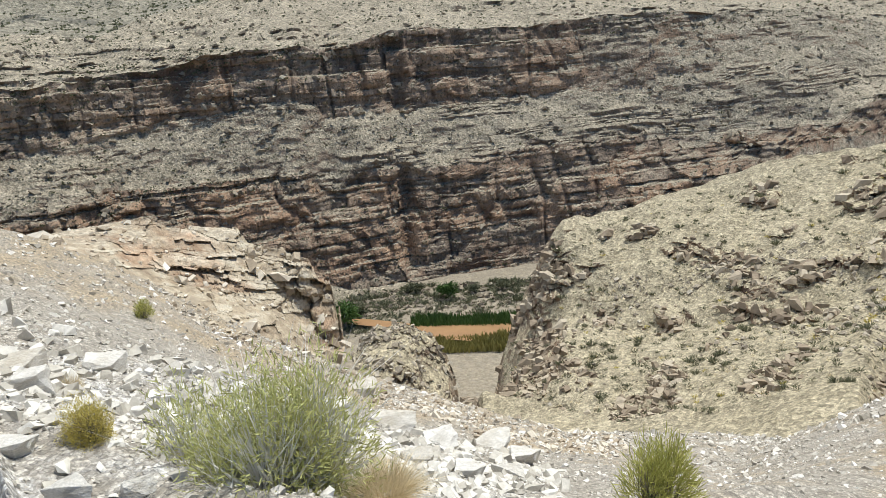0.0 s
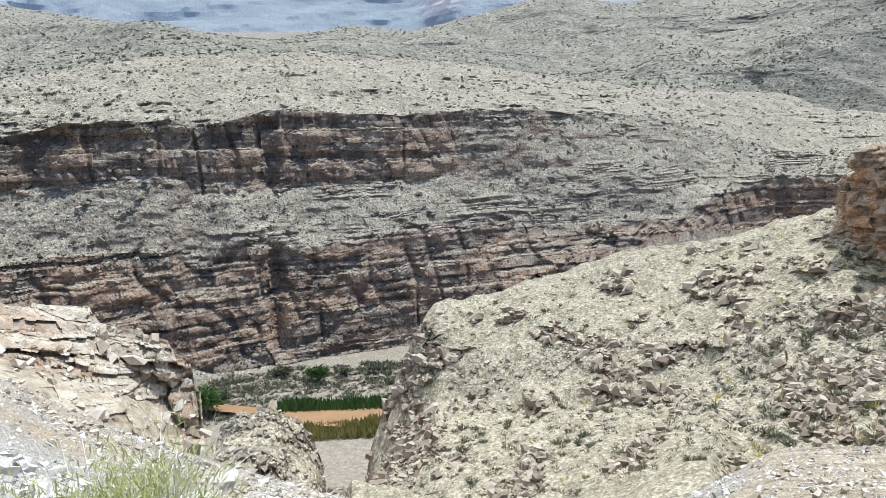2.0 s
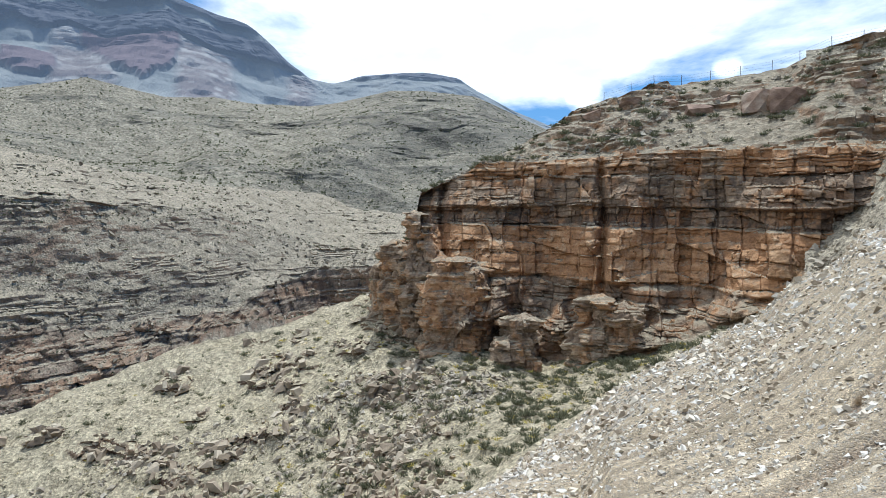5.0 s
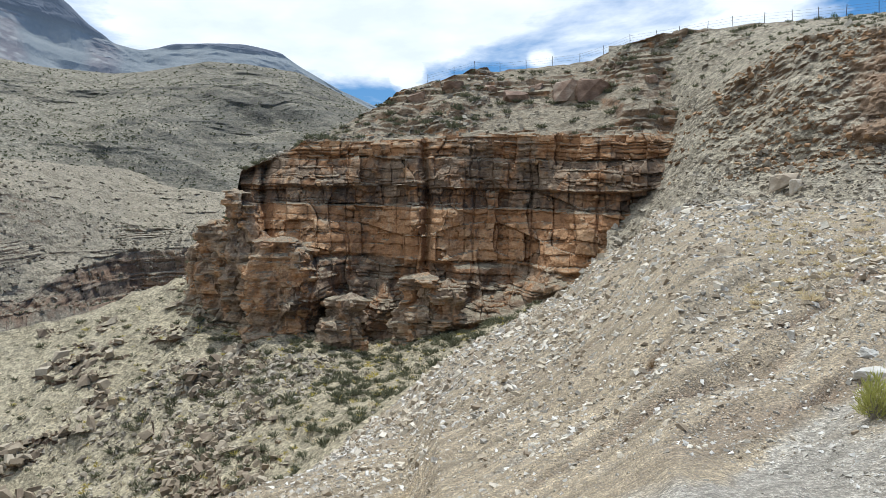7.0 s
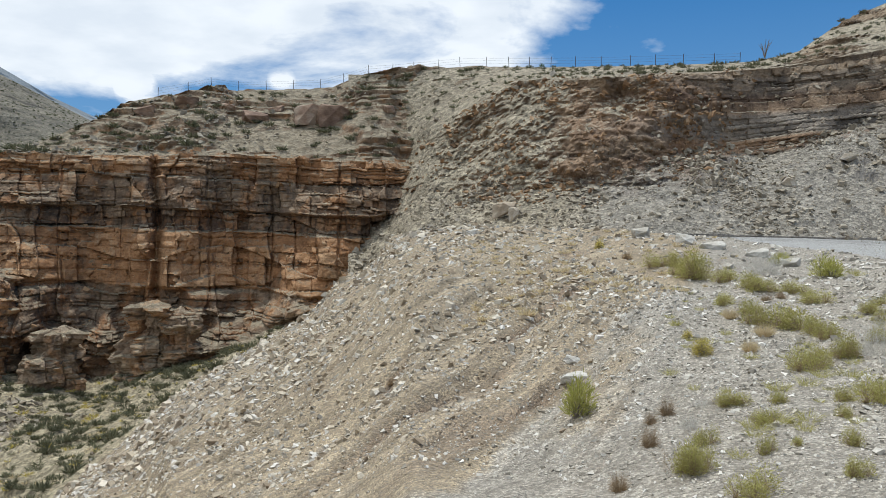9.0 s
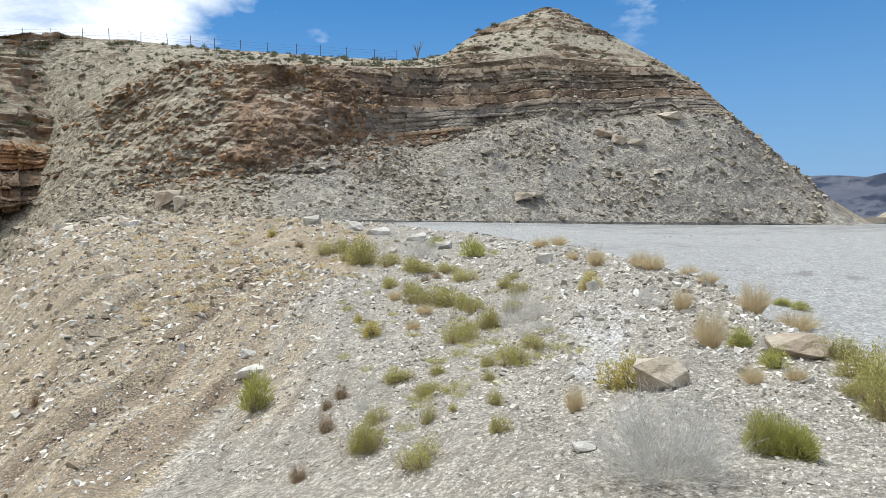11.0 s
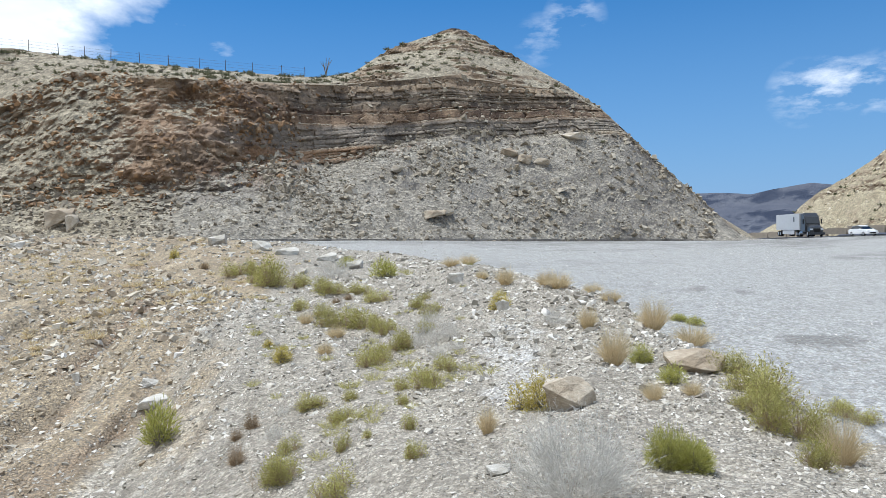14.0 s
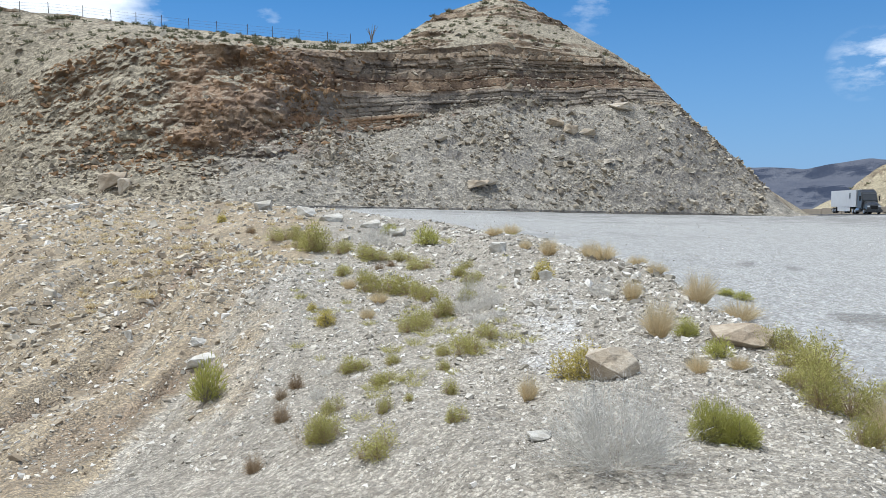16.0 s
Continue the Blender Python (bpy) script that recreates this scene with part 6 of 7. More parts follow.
rubble("cut_rubble", CUT_PTS, 9500, 5, SPUR_STONE, "grey and tan rubble below the road cut", 0.0022, 0.012, 1.0, (0.35 + patch ** 2) * np.where(vs < 0.34, 1.0, 0.06) * (vs < 0.9) * (bearing(CUT_PTS) < 64.5), 2.0, 0.7)
rubble("cut_face_blocks", CUT_PTS, 1500, 26, ORANGE_STONE, "rust-brown blocks broken from the road cut", 0.0026, 0.011, 1.0, CUT_LEFT * np.clip(noise_on(CUT_PTS, (5, 5, 4), 3, 117) + 0.4, 0.05, 1), 1.9, 0.7)
vs = np.linspace(0, 1, CLIFF_PTS.shape[0])[:, None] * (CLIFF_PTS[..., 0] * 0 + 1)
rubble("cliff_top_blocks", CLIFF_PTS, 900, 6, SPUR_STONE, "weathered blocks above the cliff's rim", 0.0026, 0.011, 1.0, (vs > 0.76) * (vs < 0.97) * np.clip(noise_on(CLIFF_PTS, (8, 8, 4), 3, 116) * 2 + 0.4, 0.05, 1), 1.7, 0.5)
rubble("cliff_face_blocks", CLIFF_PTS, 500, 16, ORANGE_STONE, "broken blocks lodged in the cliff's face", 0.003, 0.010, 1.0, (vs > 0.03) * (vs < 0.75) * 1.0, 1.7, 0.6)
b = bearing(SPUR_PTS)
vv = np.interp(np.linspace(0, 1, SPUR_PTS.shape[0]), [0, 92 / 179, 174 / 179, 1], [0, 1, 2, 3])[:, None]
rubble("ledge_blocks", SPUR_PTS, 3000, 17, DARK_STONE, "dark broken ledges cropping out of the spur", 0.006, 0.02, 1.0, SPUR_CROP ** 2 * (vv < 1.95), 1.6, 0.3)
rubble("canyon_blocks", CANYON_PTS, 5200, 7, CANYON_STONE, "fallen blocks on the canyon's ledges", 0.0022, 0.011, 1.0, None, 1.7, 0.7)
rubble("outcrop_blocks", OUTCROP_PTS, 260, 8, TAN_STONE, "broken slabs on the outcrop", 0.005, 0.03, 1.0, None, 1.5, 0.7)
rubble("mound_stones", MOUND_PTS, 420, 18, SPUR_STONE, "cobbles cemented in the conglomerate mound", 0.004, 0.013, 1.0, None, 1.8, 0.8)
rubble("road_hill_blocks", RHILL_PTS, 500, 9, TAN_STONE, "stones on the hillside across the road", 0.002, 0.008)

b, r = bearing(LOT_PTS), np.hypot(LOT_PTS[..., 0], LOT_PTS[..., 1])
rubble("lot_stones", LOT_PTS, 1500, 10, STONE, "loose chips scattered over the packed lot", 0.0009, 0.003, 1.0, bump(b, 40, 92, 3) * bump(r, 9, 60, 3) * np.clip(noise_on(LOT_PTS, (6, 6, 6), 2, 113) + 0.4, 0.05, 1), 2.2, 0.5)

from mathutils.bvhtree import BVHTree  # noqa: E402


def tree_of(ob):
    me = ob.data
    co = np.empty(len(me.vertices) * 3)
    me.vertices.foreach_get("co", co)
    faces = np.empty(len(me.polygons) * 4, np.int32)
    me.loops.foreach_get("vertex_index", faces)
    return BVHTree.FromPolygons(co.reshape(-1, 3).tolist(), faces.reshape(-1, 4).tolist())


GROUND_TREE, LOT_TREE = tree_of(ground), tree_of(lot)


def drop(x, y, default=0.0):
    hits = [t.ray_cast(Vector((x, y, 60)), Vector((0, 0, -1)))[0] for t in (GROUND_TREE, LOT_TREE)]
    return max([h.z for h in hits if h] or [default])


# ---- boulders ----


def boulder_mesh(name, seed, material, corners=12):
    """An angular block: the hull of scattered corners, with chipped edges and rough faces. One metre across, resting at z = 0."""
    g = random.Random(seed)
    bm = bmesh.new()
    for k in range(corners):
        v = Vector((g.uniform(-1, 1), g.uniform(-1, 1), g.uniform(-1, 1)))
        v = v / max(abs(v.x), abs(v.y), abs(v.z)) * g.uniform(0.42, 0.52)
        bm.verts.new(v)
    made = bmesh.ops.convex_hull(bm, input=bm.verts[:])
    bmesh.ops.delete(bm, geom=[q for q in made["geom_interior"] if isinstance(q, bmesh.types.BMVert)], context="VERTS")
    bmesh.ops.bevel(bm, geom=bm.edges[:], offset=0.012, segments=1, affect="EDGES")
    bmesh.ops.triangulate(bm, faces=bm.faces[:])
    bmesh.ops.subdivide_edges(bm, edges=[e for e in bm.edges if e.calc_length() > 0.14], cuts=3)
    bmesh.ops.triangulate(bm, faces=bm.faces[:])
    for v in bm.verts:
        w = noise.noise(v.co * 3.1 + Vector((seed, 0, 0))) * 0.07 + noise.noise(v.co * 9 + Vector((0, seed, 0))) * 0.03
        v.co += v.co.normalized() * w
        v.co.z += 0.42
    me = bpy.data.meshes.new(name)
    bm.to_mesh(me)
    bm.free()
    me.materials.append(material)
    return me


BOULDER_SHAPES = [boulder_mesh("boulder", k, BOULDER) for k in range(6)]
PALE_SHAPES = [boulder_mesh("boulder", 20 + k, PALE_BOULDER) for k in range(6)]
DARK_SHAPES = [boulder_mesh("boulder", 40 + k, DARK_BOULDER, 20) for k in range(6)]
rng = random.Random(8)


def boulders(places, shapes, label, group):
    for x, y, z, w, h in places:
        ob = new("boulder", rng.choice(shapes))
        under = drop(x, y, z)
        z = under if abs(under - z) < 1.2 else z
        depth = w * rng.uniform(0.6, 0.9)
        away = math.degrees(math.atan2(x, y))
        ob.matrix_world = pose(x, y, z - 0.18 * h, rng.uniform(-8, 8), rng.uniform(-8, 8), -away + rng.uniform(-25, 25)) @ Matrix.Diagonal((w * 0.95, depth, h, 1))
        tagged(ob, label, "boulder", group)


boulders([(7.25, 5.46, 1.53, 0.73, 0.53), (10.37, 5.32, 1.61, 1.06, 0.43)], BOULDER_SHAPES, "angular tan limestone boulder on the gravel", "boulders on the gravel")
boulders([(5.73, 15.87, 0.38, 0.73, 0.31), (10.41, 50.56, 3.63, 1.01, 0.59), (18.29, 31.21, 2.90, 1.30, 0.65), (18.54, 34.33, 3.19, 1.14, 0.70), (17.75, 37.54, 3.49, 1.22, 0.81), (5.35, 20.17, 0.27, 0.27, 0.31), (6.04, 16.85, 0.48, 0.44, 0.21), (5.09, 4.75, 1.43, 0.30, 0.11), (18.56, 27.98, 2.63, 1.09, 0.55), (18.20, 25.20, 2.42, 0.91, 0.46), (14.61, 15.17, 2.33, 0.58, 0.38), (12.19, 11.07, 1.94, 0.30, 0.32)], PALE_SHAPES, "pale limestone block lying on the gravel", "pale blocks on the gravel")
boulders([(-6.59, -2.11, 0.93, 0.43, 0.25), (-9.23, -2.91, 0.34, 0.76, 0.34), (-10.14, -2.14, -0.26, 0.64, 0.37), (-11.12, -2.15, -0.53, 0.40, 0.22), (-24.47, 3.69, -8.48, 1.36, 0.77), (-13.83, 2.71, -4.37, 1.20, 0.59), (-12.65, 3.42, -4.34, 0.89, 0.51), (-16.00, 5.81, -6.82, 1.32, 0.66), (-12.82, 5.45, -5.41, 0.82, 0.49), (-14.32, 1.42, -3.88, 0.94, 0.48), (-5.14, -0.03, 0.51, 0.30, 0.18), (-6.94, 2.69, -1.51, 0.53, 0.30), (-6.15, 1.91, -0.77, 0.39, 0.24), (-4.00, -0.91, 1.39, 0.24, 0.14), (-4.02, -1.29, 1.41, 0.28, 0.16), (-12.12, 1.58, -3.19, 0.58, 0.35), (-4.64, -1.70, 1.43, 0.27, 0.16), (-7.23, 1.61, -1.18, 0.44, 0.27)], PALE_SHAPES, "white blasted limestone block on the rubble slope", "white blocks")
boulders([(16.00, 62.30, 5.31, 2.31, 1.68), (16.38, 60.53, 4.89, 1.02, 1.53), (49.26, 52.12, 5.76, 1.75, 1.05), (66.20, 57.80, 13.36, 2.45, 1.44), (67.11, 56.32, 12.56, 2.15, 1.29), (68.91, 55.12, 12.18, 2.17, 1.16), (67.99, 51.07, 8.54, 1.39, 0.69), (68.50, 52.43, 9.87, 0.99, 0.85), (47.73, 52.01, 5.47, 2.30, 1.04), (77.07, 56.39, 16.04, 3.92, 1.41), (41.58, 58.01, 8.29, 1.63, 0.93), (48.73, 59.36, 10.70, 1.89, 1.13)], BOULDER_SHAPES, "tan block fallen from the road cut", "boulders below the road cut")
boulders([(-2.8, 96.3, 18.9, 3.9, 3.0), (0.2, 95.9, 18.7, 4.2, 3.3), (-7.34, 100.03, 20.59, 2.15, 1.33), (-10.11, 97.55, 18.97, 3.24, 1.78), (-24.44, 99.00, 19.65, 2.86, 1.68), (-13.96, 100.14, 20.46, 2.51, 1.50), (8.10, 95.19, 20.26, 1.89, 1.26), (-19.51, 100.39, 21.04, 3.04, 1.69), (5.04, 82.58, 5.65, 2.02, 1.08)], DARK_SHAPES, "weathered brown boulder above the cliff's rim", "boulders above the cliff")

# ---- plants ----


def blades(n, rng, radius, rise, width, lean, droop=0.2, lift=0.0, up=0.0):
    """n tapered blades of a unit plant (one metre wide and high), five corners each."""
    a = rng.uniform(0, 2 * np.pi, n)
    rad = radius * np.sqrt(rng.random(n))
    root = np.stack([rad * np.cos(a), rad * np.sin(a), lift * rng.random(n)], -1)
    tilt = lean * rng.random(n) ** 0.7
    a2 = a + rng.normal(0, 0.6, n)
    way = np.stack([np.sin(tilt) * np.cos(a2), np.sin(tilt) * np.sin(a2), np.cos(tilt)], -1)
    length = rise * rng.uniform(0.55, 1.0, n)[:, None]
    side = np.cross(way, rng.normal(0, 1, (n, 3)))
    side /= np.linalg.norm(side, axis=1, keepdims=True)
    w = width * rng.uniform(0.6, 1.3, n)[:, None]
    mid = root + way * length * 0.55
    sag = np.stack([np.cos(a2), np.sin(a2), -0.3 * np.ones(n)], -1) * length * droop * np.sin(tilt)[:, None]
    tip = root + way * length + sag
    return np.stack([root - side * w * 0.5, root + side * w * 0.5, mid + side * w * 0.5, mid - side * w * 0.5, tip], 1)


def blade_mesh(name, v, material):
    """Blades as a quad and a pointed tip each."""
    n = len(v)
    me = bpy.data.meshes.new(name)
    quads = np.array([(0, 1, 2, 3)])[None] + (np.arange(n) * 5)[:, None, None]
    tris = np.array([(3, 2, 4)])[None] + (np.arange(n) * 5)[:, None, None]
    me.from_pydata(v.reshape(-1, 3).tolist(), [], quads.reshape(-1, 4).tolist() + tris.reshape(-1, 3).tolist())
    me.materials.append(material)
    return me


def sprigs(n, per, rng, radius, rise, lean, leaf_w, leaf_l, wild=0.55, first=0.35):
    """Leafy sprigs: blades set along n stems that fan out from the base."""
    stem = blades(n, rng, radius, rise, 0.004, lean, 0.1)
    parts = []
    for k in range(per):
        f = (first + (1 - first) * (k + rng.random(n)) / per)[:, None]
        base = stem[:, 0] * (1 - f) + stem[:, 4] * f
        way = stem[:, 4] - stem[:, 0]
        way = way / np.linalg.norm(way, axis=1, keepdims=True) + rng.normal(0, wild, (n, 3))
        way[:, 2] = np.abs(way[:, 2]) + 0.1
        way /= np.linalg.norm(way, axis=1, keepdims=True)
        side = np.cross(way, rng.normal(0, 1, (n, 3)))
        side /= np.linalg.norm(side, axis=1, keepdims=True)
        ln = leaf_l * rng.uniform(0.6, 1.2, n)[:, None]
        w = side * leaf_w * 0.5
        parts.append(np.stack([base - w * 0.5, base + w * 0.5, base + way * ln * 0.5 + w, base + way * ln * 0.5 - w, base + way * ln], 1))
    return stem, np.concatenate(parts)


def domes(n, g, count, spread, low, leaf_w, leaf_l, tidy=0.45):
    """A shrub of several rounded clumps side by side, of unlike size: n leaves, and stems that carry them."""
    leaves, stems = [], []
    for k in range(count):
        a, d = g.uniform(0, 6.28), spread * math.sqrt(g.random())
        size = g.uniform(0.55, 1.0)
        m = int(n * size ** 2)
        u = g.normal(0, 1, (m, 3))
        u[:, 2] = np.abs(u[:, 2]) - low
        u /= np.linalg.norm(u, axis=1, keepdims=True)
        ruffle = 1 + 0.16 * np.sin(5 * np.arctan2(u[:, 1], u[:, 0]) + 7 * u[:, 2] + k)
        rad = size * (0.35 + 0.65 * np.sqrt(g.random(m))) * ruffle
        base = np.stack([d * math.cos(a) + 0.38 * rad * u[:, 0], d * math.sin(a) + 0.38 * rad * u[:, 1], np.maximum(0.02, rad * u[:, 2] * 0.85 + 0.06)], -1)
        way = u * np.array([0.8, 0.8, 0.6]) + np.array([0, 0, 0.55]) + g.normal(0, tidy, (m, 3))
        way /= np.linalg.norm(way, axis=1, keepdims=True)
        side = np.cross(way, g.normal(0, 1, (m, 3)))
        side *= leaf_w * 0.5 / np.linalg.norm(side, axis=1, keepdims=True)
        ln = leaf_l * g.uniform(0.6, 1.3, m)[:, None]
        leaves.append(np.stack([base - side * 0.5, base + side * 0.5, base + way * ln * 0.5 + side, base + way * ln * 0.5 - side, base + way * ln], 1))
        few = base[::9]
        root = np.array([d * math.cos(a), d * math.sin(a), 0.0]) + g.normal(0, 0.03, (len(few), 3)) * np.array([1, 1, 0])
        thick = g.normal(0, 1, (len(few), 3)) * 0.004
        stems.append(np.stack([root - thick, root + thick, (root + few) / 2 + thick * 0.8, (root + few) / 2 - thick * 0.8, few], 1))
    return np.concatenate(stems), np.concatenate(leaves)


def plant_parts(kind, seed, dense=1.0):
    """The meshes of one plant of a kind: a list of (part name, mesh)."""
    g = np.random.default_rng(seed)
    leaf = LEAF[kind]
    near = dense > 1.5
    if kind in ("rabbit", "sage"):
        stem, lv = domes(3200 if near else 900, g, 8 if near else 4, 0.38, 0.1, 0.007 if near else 0.015, 0.05 if near else 0.075, 0.6)
        twigs = blades(int(60 * dense), g, 0.4, 0.95 if near else 0.8, 0.005, 0.8)
        return [("branchwork", blade_mesh("branchwork", np.concatenate([stem, twigs]), LEAF["grey"] if near else LEAF["brown"])), ("foliage", blade_mesh("foliage", lv, leaf))]
    if kind == "green":
        stem, lv = domes(1900 if near else 900, g, 3, 0.26, 0.0, 0.009 if near else 0.014, 0.13, 0.35)
        return [("branchwork", blade_mesh("branchwork", stem, TWIG)), ("foliage", blade_mesh("foliage", lv, leaf))]
    if kind == "yellow":
        stem, lv = domes(3600 if near else 1300, g, 3, 0.2, 0.15, 0.008 if near else 0.013, 0.05 if near else 0.065, 0.7)
        return [("branchwork", blade_mesh("branchwork", stem, TWIG)), ("foliage", blade_mesh("foliage", lv, leaf))]
    if kind == "grass":
        return [("tuft", blade_mesh("tuft", blades(int(900 * dense), g, 0.34, 0.95, 0.0075, 1.15, 0.3), leaf))]
    if kind == "brown":
        return [("tuft", blade_mesh("tuft", blades(int(700 * dense), g, 0.3, 0.9, 0.008, 1.45, 0.25), leaf))]
    stem, lv = sprigs(int(190 * dense), 11, g, 0.3, 0.8, 1.5, 0.0045, 0.15, 1.4)
    return [("branchwork", blade_mesh("branchwork", stem, leaf)), ("twig_tangle", blade_mesh("twig_tangle", lv, leaf))]


def plant_kind(kind, seed, dense=1.0):
    """The plant's meshes, brought to one metre across and high."""
    parts = plant_parts(kind, seed, dense)
    co = []
    for _, me in parts:
        a = np.empty(len(me.vertices) * 3)
        me.vertices.foreach_get("co", a)
        co.append(a.reshape(-1, 3))
    every = np.concatenate(co)
    wide = np.percentile(np.hypot(every[:, 0], every[:, 1]), 93) * 2
    tall = np.percentile(every[:, 2], 96)
    for (_, me), a in zip(parts, co):
        me.vertices.foreach_set("co", (a * 0.84 / np.array([wide, wide, tall])).reshape(-1))
    return parts


def plant(name, parts, x, y, z, w, h, turn, label, category, group):
    root = new(name)
    root.empty_display_size = 0.1
    root.matrix_world = pose(x, y, z, 0, 0, turn) @ Matrix.Diagonal((w, w, h, 1))
    for part_name, me in parts:
        ob = new(part_name, me)
        ob.parent = root
        ob["kind"] = "stuff"
    return tagged(root, label, category, group)


def plants(kind, name, places, label, category, group, seed, spread=1.0, rise=1.0):
    stock = [plant_kind(kind, seed + k) for k in range(3)]
    g = random.Random(seed)
    for k, (x, y, w, h) in enumerate(places):
        parts = plant_kind(kind, seed + 50 + k, 1.9) if math.hypot(x, y) < 7 else stock[k % 3]
        plant(name, parts, x, y, drop(x, y) - 0.02, w * spread, h * rise, g.uniform(0, 360), label, category, group)


plants("sage", "rabbitbrush", [(-4.43, -0.22, 1.89, 0.99)], "grey-green rabbitbrush with dry upright stems", "shrub", "rabbitbrush on the gravel", 100)
plants("green", "green_shrub", [(4.62, 12.61, 0.88, 0.81), (-4.56, 3.31, 0.87, 0.75), (-19.27, -2.73, 0.70, 0.57)], "fresh green shrub growing from pale gravel", "shrub", "green shrubs", 200)
plants("yellow", "snakeweed", [(-4.72, -1.32, 0.46, 0.32), (14.21, 35.34, 0.74, 0.50)], "rounded yellow-green snakeweed on gravel", "shrub", "snakeweed", 300)
plants("grass", "dry_grass_clump", [(-3.84, 0.57, 0.81, 0.28), (-8.43, -2.21, 0.40, 0.28)], "straw-coloured clump of dry bunchgrass", "grass clump", "dry grass clumps", 400)
plants("brown", "dead_tuft", [(1.89, 21.62, 0.40, 0.36)], "small brown dried-out tuft on gravel", "dry plant", "brown tufts", 500)
# the gully and the berm
plants("rabbit", "rabbitbrush", [(12.86, 22.58, 1.20, 1.19), (12.61, 23.75, 0.69, 0.58), (13.16, 21.69, 0.78, 0.55), (12.62, 19.55, 0.84, 0.56), (13.03, 26.34, 0.90, 0.63), (13.57, 25.95, 0.60, 0.71), (13.57, 18.60, 0.71, 0.43), (13.06, 19.41, 0.72, 0.38), (13.09, 17.07, 0.66, 0.41), (10.89, 17.72, 0.54, 0.39), (10.10, 15.25, 0.66, 0.59), (10.66, 14.82, 1.04, 0.59), (10.29, 13.62, 0.53, 0.46), (10.78, 16.58, 0.51, 0.43), (10.29, 13.09, 0.43, 0.41), (9.40, 11.63, 0.47, 0.49), (8.11, 10.84, 0.56, 0.44), (8.66, 11.27, 0.44, 0.39), (12.46, 14.44, 0.39, 0.31), (12.99, 14.75, 0.40, 0.27), (12.00, 13.39, 0.46, 0.34), (10.79, 12.18, 0.42, 0.31), (7.52, 8.55, 0.48, 0.44), (8.28, 8.95, 0.38, 0.30)], "low olive rabbitbrush at the head of the gully", "shrub", "rabbitbrush in the gully", 700, 1.5, 0.95)
plants("rabbit", "rabbitbrush", [(7.26, 8.94, 0.30, 0.25), (6.78, 8.25, 0.23, 0.21), (6.50, 9.32, 0.27, 0.19), (5.92, 8.82, 0.34, 0.27), (6.14, 9.78, 0.36, 0.22), (5.98, 9.88, 0.30, 0.26), (4.84, 8.50, 0.29, 0.30), (4.04, 7.66, 0.47, 0.44), (4.17, 7.48, 0.32, 0.39), (4.11, 6.34, 0.45, 0.35), (5.96, 7.20, 0.25, 0.26), (5.07, 6.07, 0.21, 0.25), (5.10, 7.57, 0.20, 0.31), (5.53, 7.50, 0.17, 0.13), (10.58, 4.85, 0.55, 0.41), (9.43, 3.96, 0.86, 0.56), (9.03, 3.57, 0.56, 0.48), (8.14, 3.19, 0.56, 0.54), (8.49, 3.73, 0.39, 0.31), (7.02, 2.42, 0.36, 0.36), (10.85, 3.36, 0.42, 0.25), (10.72, 3.05, 0.35, 0.22), (8.34, 2.97, 0.43, 0.45)], "yellow-green rabbitbrush among gravel on the berm", "shrub", "rabbitbrush along the berm", 780, 1.5, 0.92)
plants("yellow", "snakeweed", [(7.57, 13.24, 0.40, 0.37), (8.11, 14.81, 0.26, 0.23), (7.12, 6.03, 0.55, 0.54), (12.52, 11.38, 0.48, 0.50)], "rounded yellow snakeweed on white rubble", "shrub", "snakeweed", 320, 1.45, 0.95)
plants("grass", "dry_grass_clump", [(6.23, 6.00, 0.28, 0.44), (8.33, 12.82, 0.40, 0.33), (9.94, 16.13, 0.44, 0.41), (9.56, 14.15, 0.53, 0.37), (9.52, 11.48, 0.27, 0.32), (14.86, 13.33, 0.62, 0.65), (15.27, 14.65, 0.43, 0.40), (14.96, 11.94, 0.59, 0.57), (19.91, 19.81, 0.86, 0.53), (16.99, 17.77, 0.76, 0.40), (9.73, 6.43, 0.58, 0.77), (11.74, 8.34, 0.45, 0.59), (13.53, 7.00, 0.87, 0.54), (12.69, 7.41, 0.69, 0.76), (14.76, 11.36, 0.77, 0.55), (8.19, 4.82, 0.33, 0.34), (8.61, 4.49, 0.31, 0.24), (16.96, 11.82, 0.64, 0.39), (13.79, 9.12, 0.51, 0.36), (7.77, 2.44, 0.48, 0.64)], "straw-coloured bunchgrass along the berm", "grass clump", "dry grass clumps", 440, 1.25, 0.95)
plants("brown", "dead_tuft", [(4.43, 9.20, 0.30, 0.37), (4.94, 10.20, 0.24, 0.25), (5.25, 10.29, 0.28, 0.35), (12.10, 17.83, 0.33, 0.29), (12.75, 18.12, 0.34, 0.30), (3.42, 7.92, 0.28, 0.30), (12.98, 29.06, 0.49, 0.43)], "small brown dried-out tuft on gravel", "dry plant", "brown tufts", 540, 1.25, 0.95)
plants("grey", "dead_bush", [(9.96, 11.32, 0.63, 0.74), (10.31, 10.93, 0.47, 0.57), (8.96, 9.85, 0.35, 0.36), (15.98, 23.70, 1.32, 1.08), (5.12, 9.36, 0.26, 0.27), (5.79, 10.21, 0.22, 0.16), (11.37, 12.69, 0.53, 0.37), (9.40, 9.79, 0.35, 0.26), (4.85, 3.67, 1.00, 0.82), (11.76, 9.18, 0.46, 0.40)], "leafless tangle of pale grey twigs", "dead bush", "grey dead bushes", 640, 1.5, 0.9)
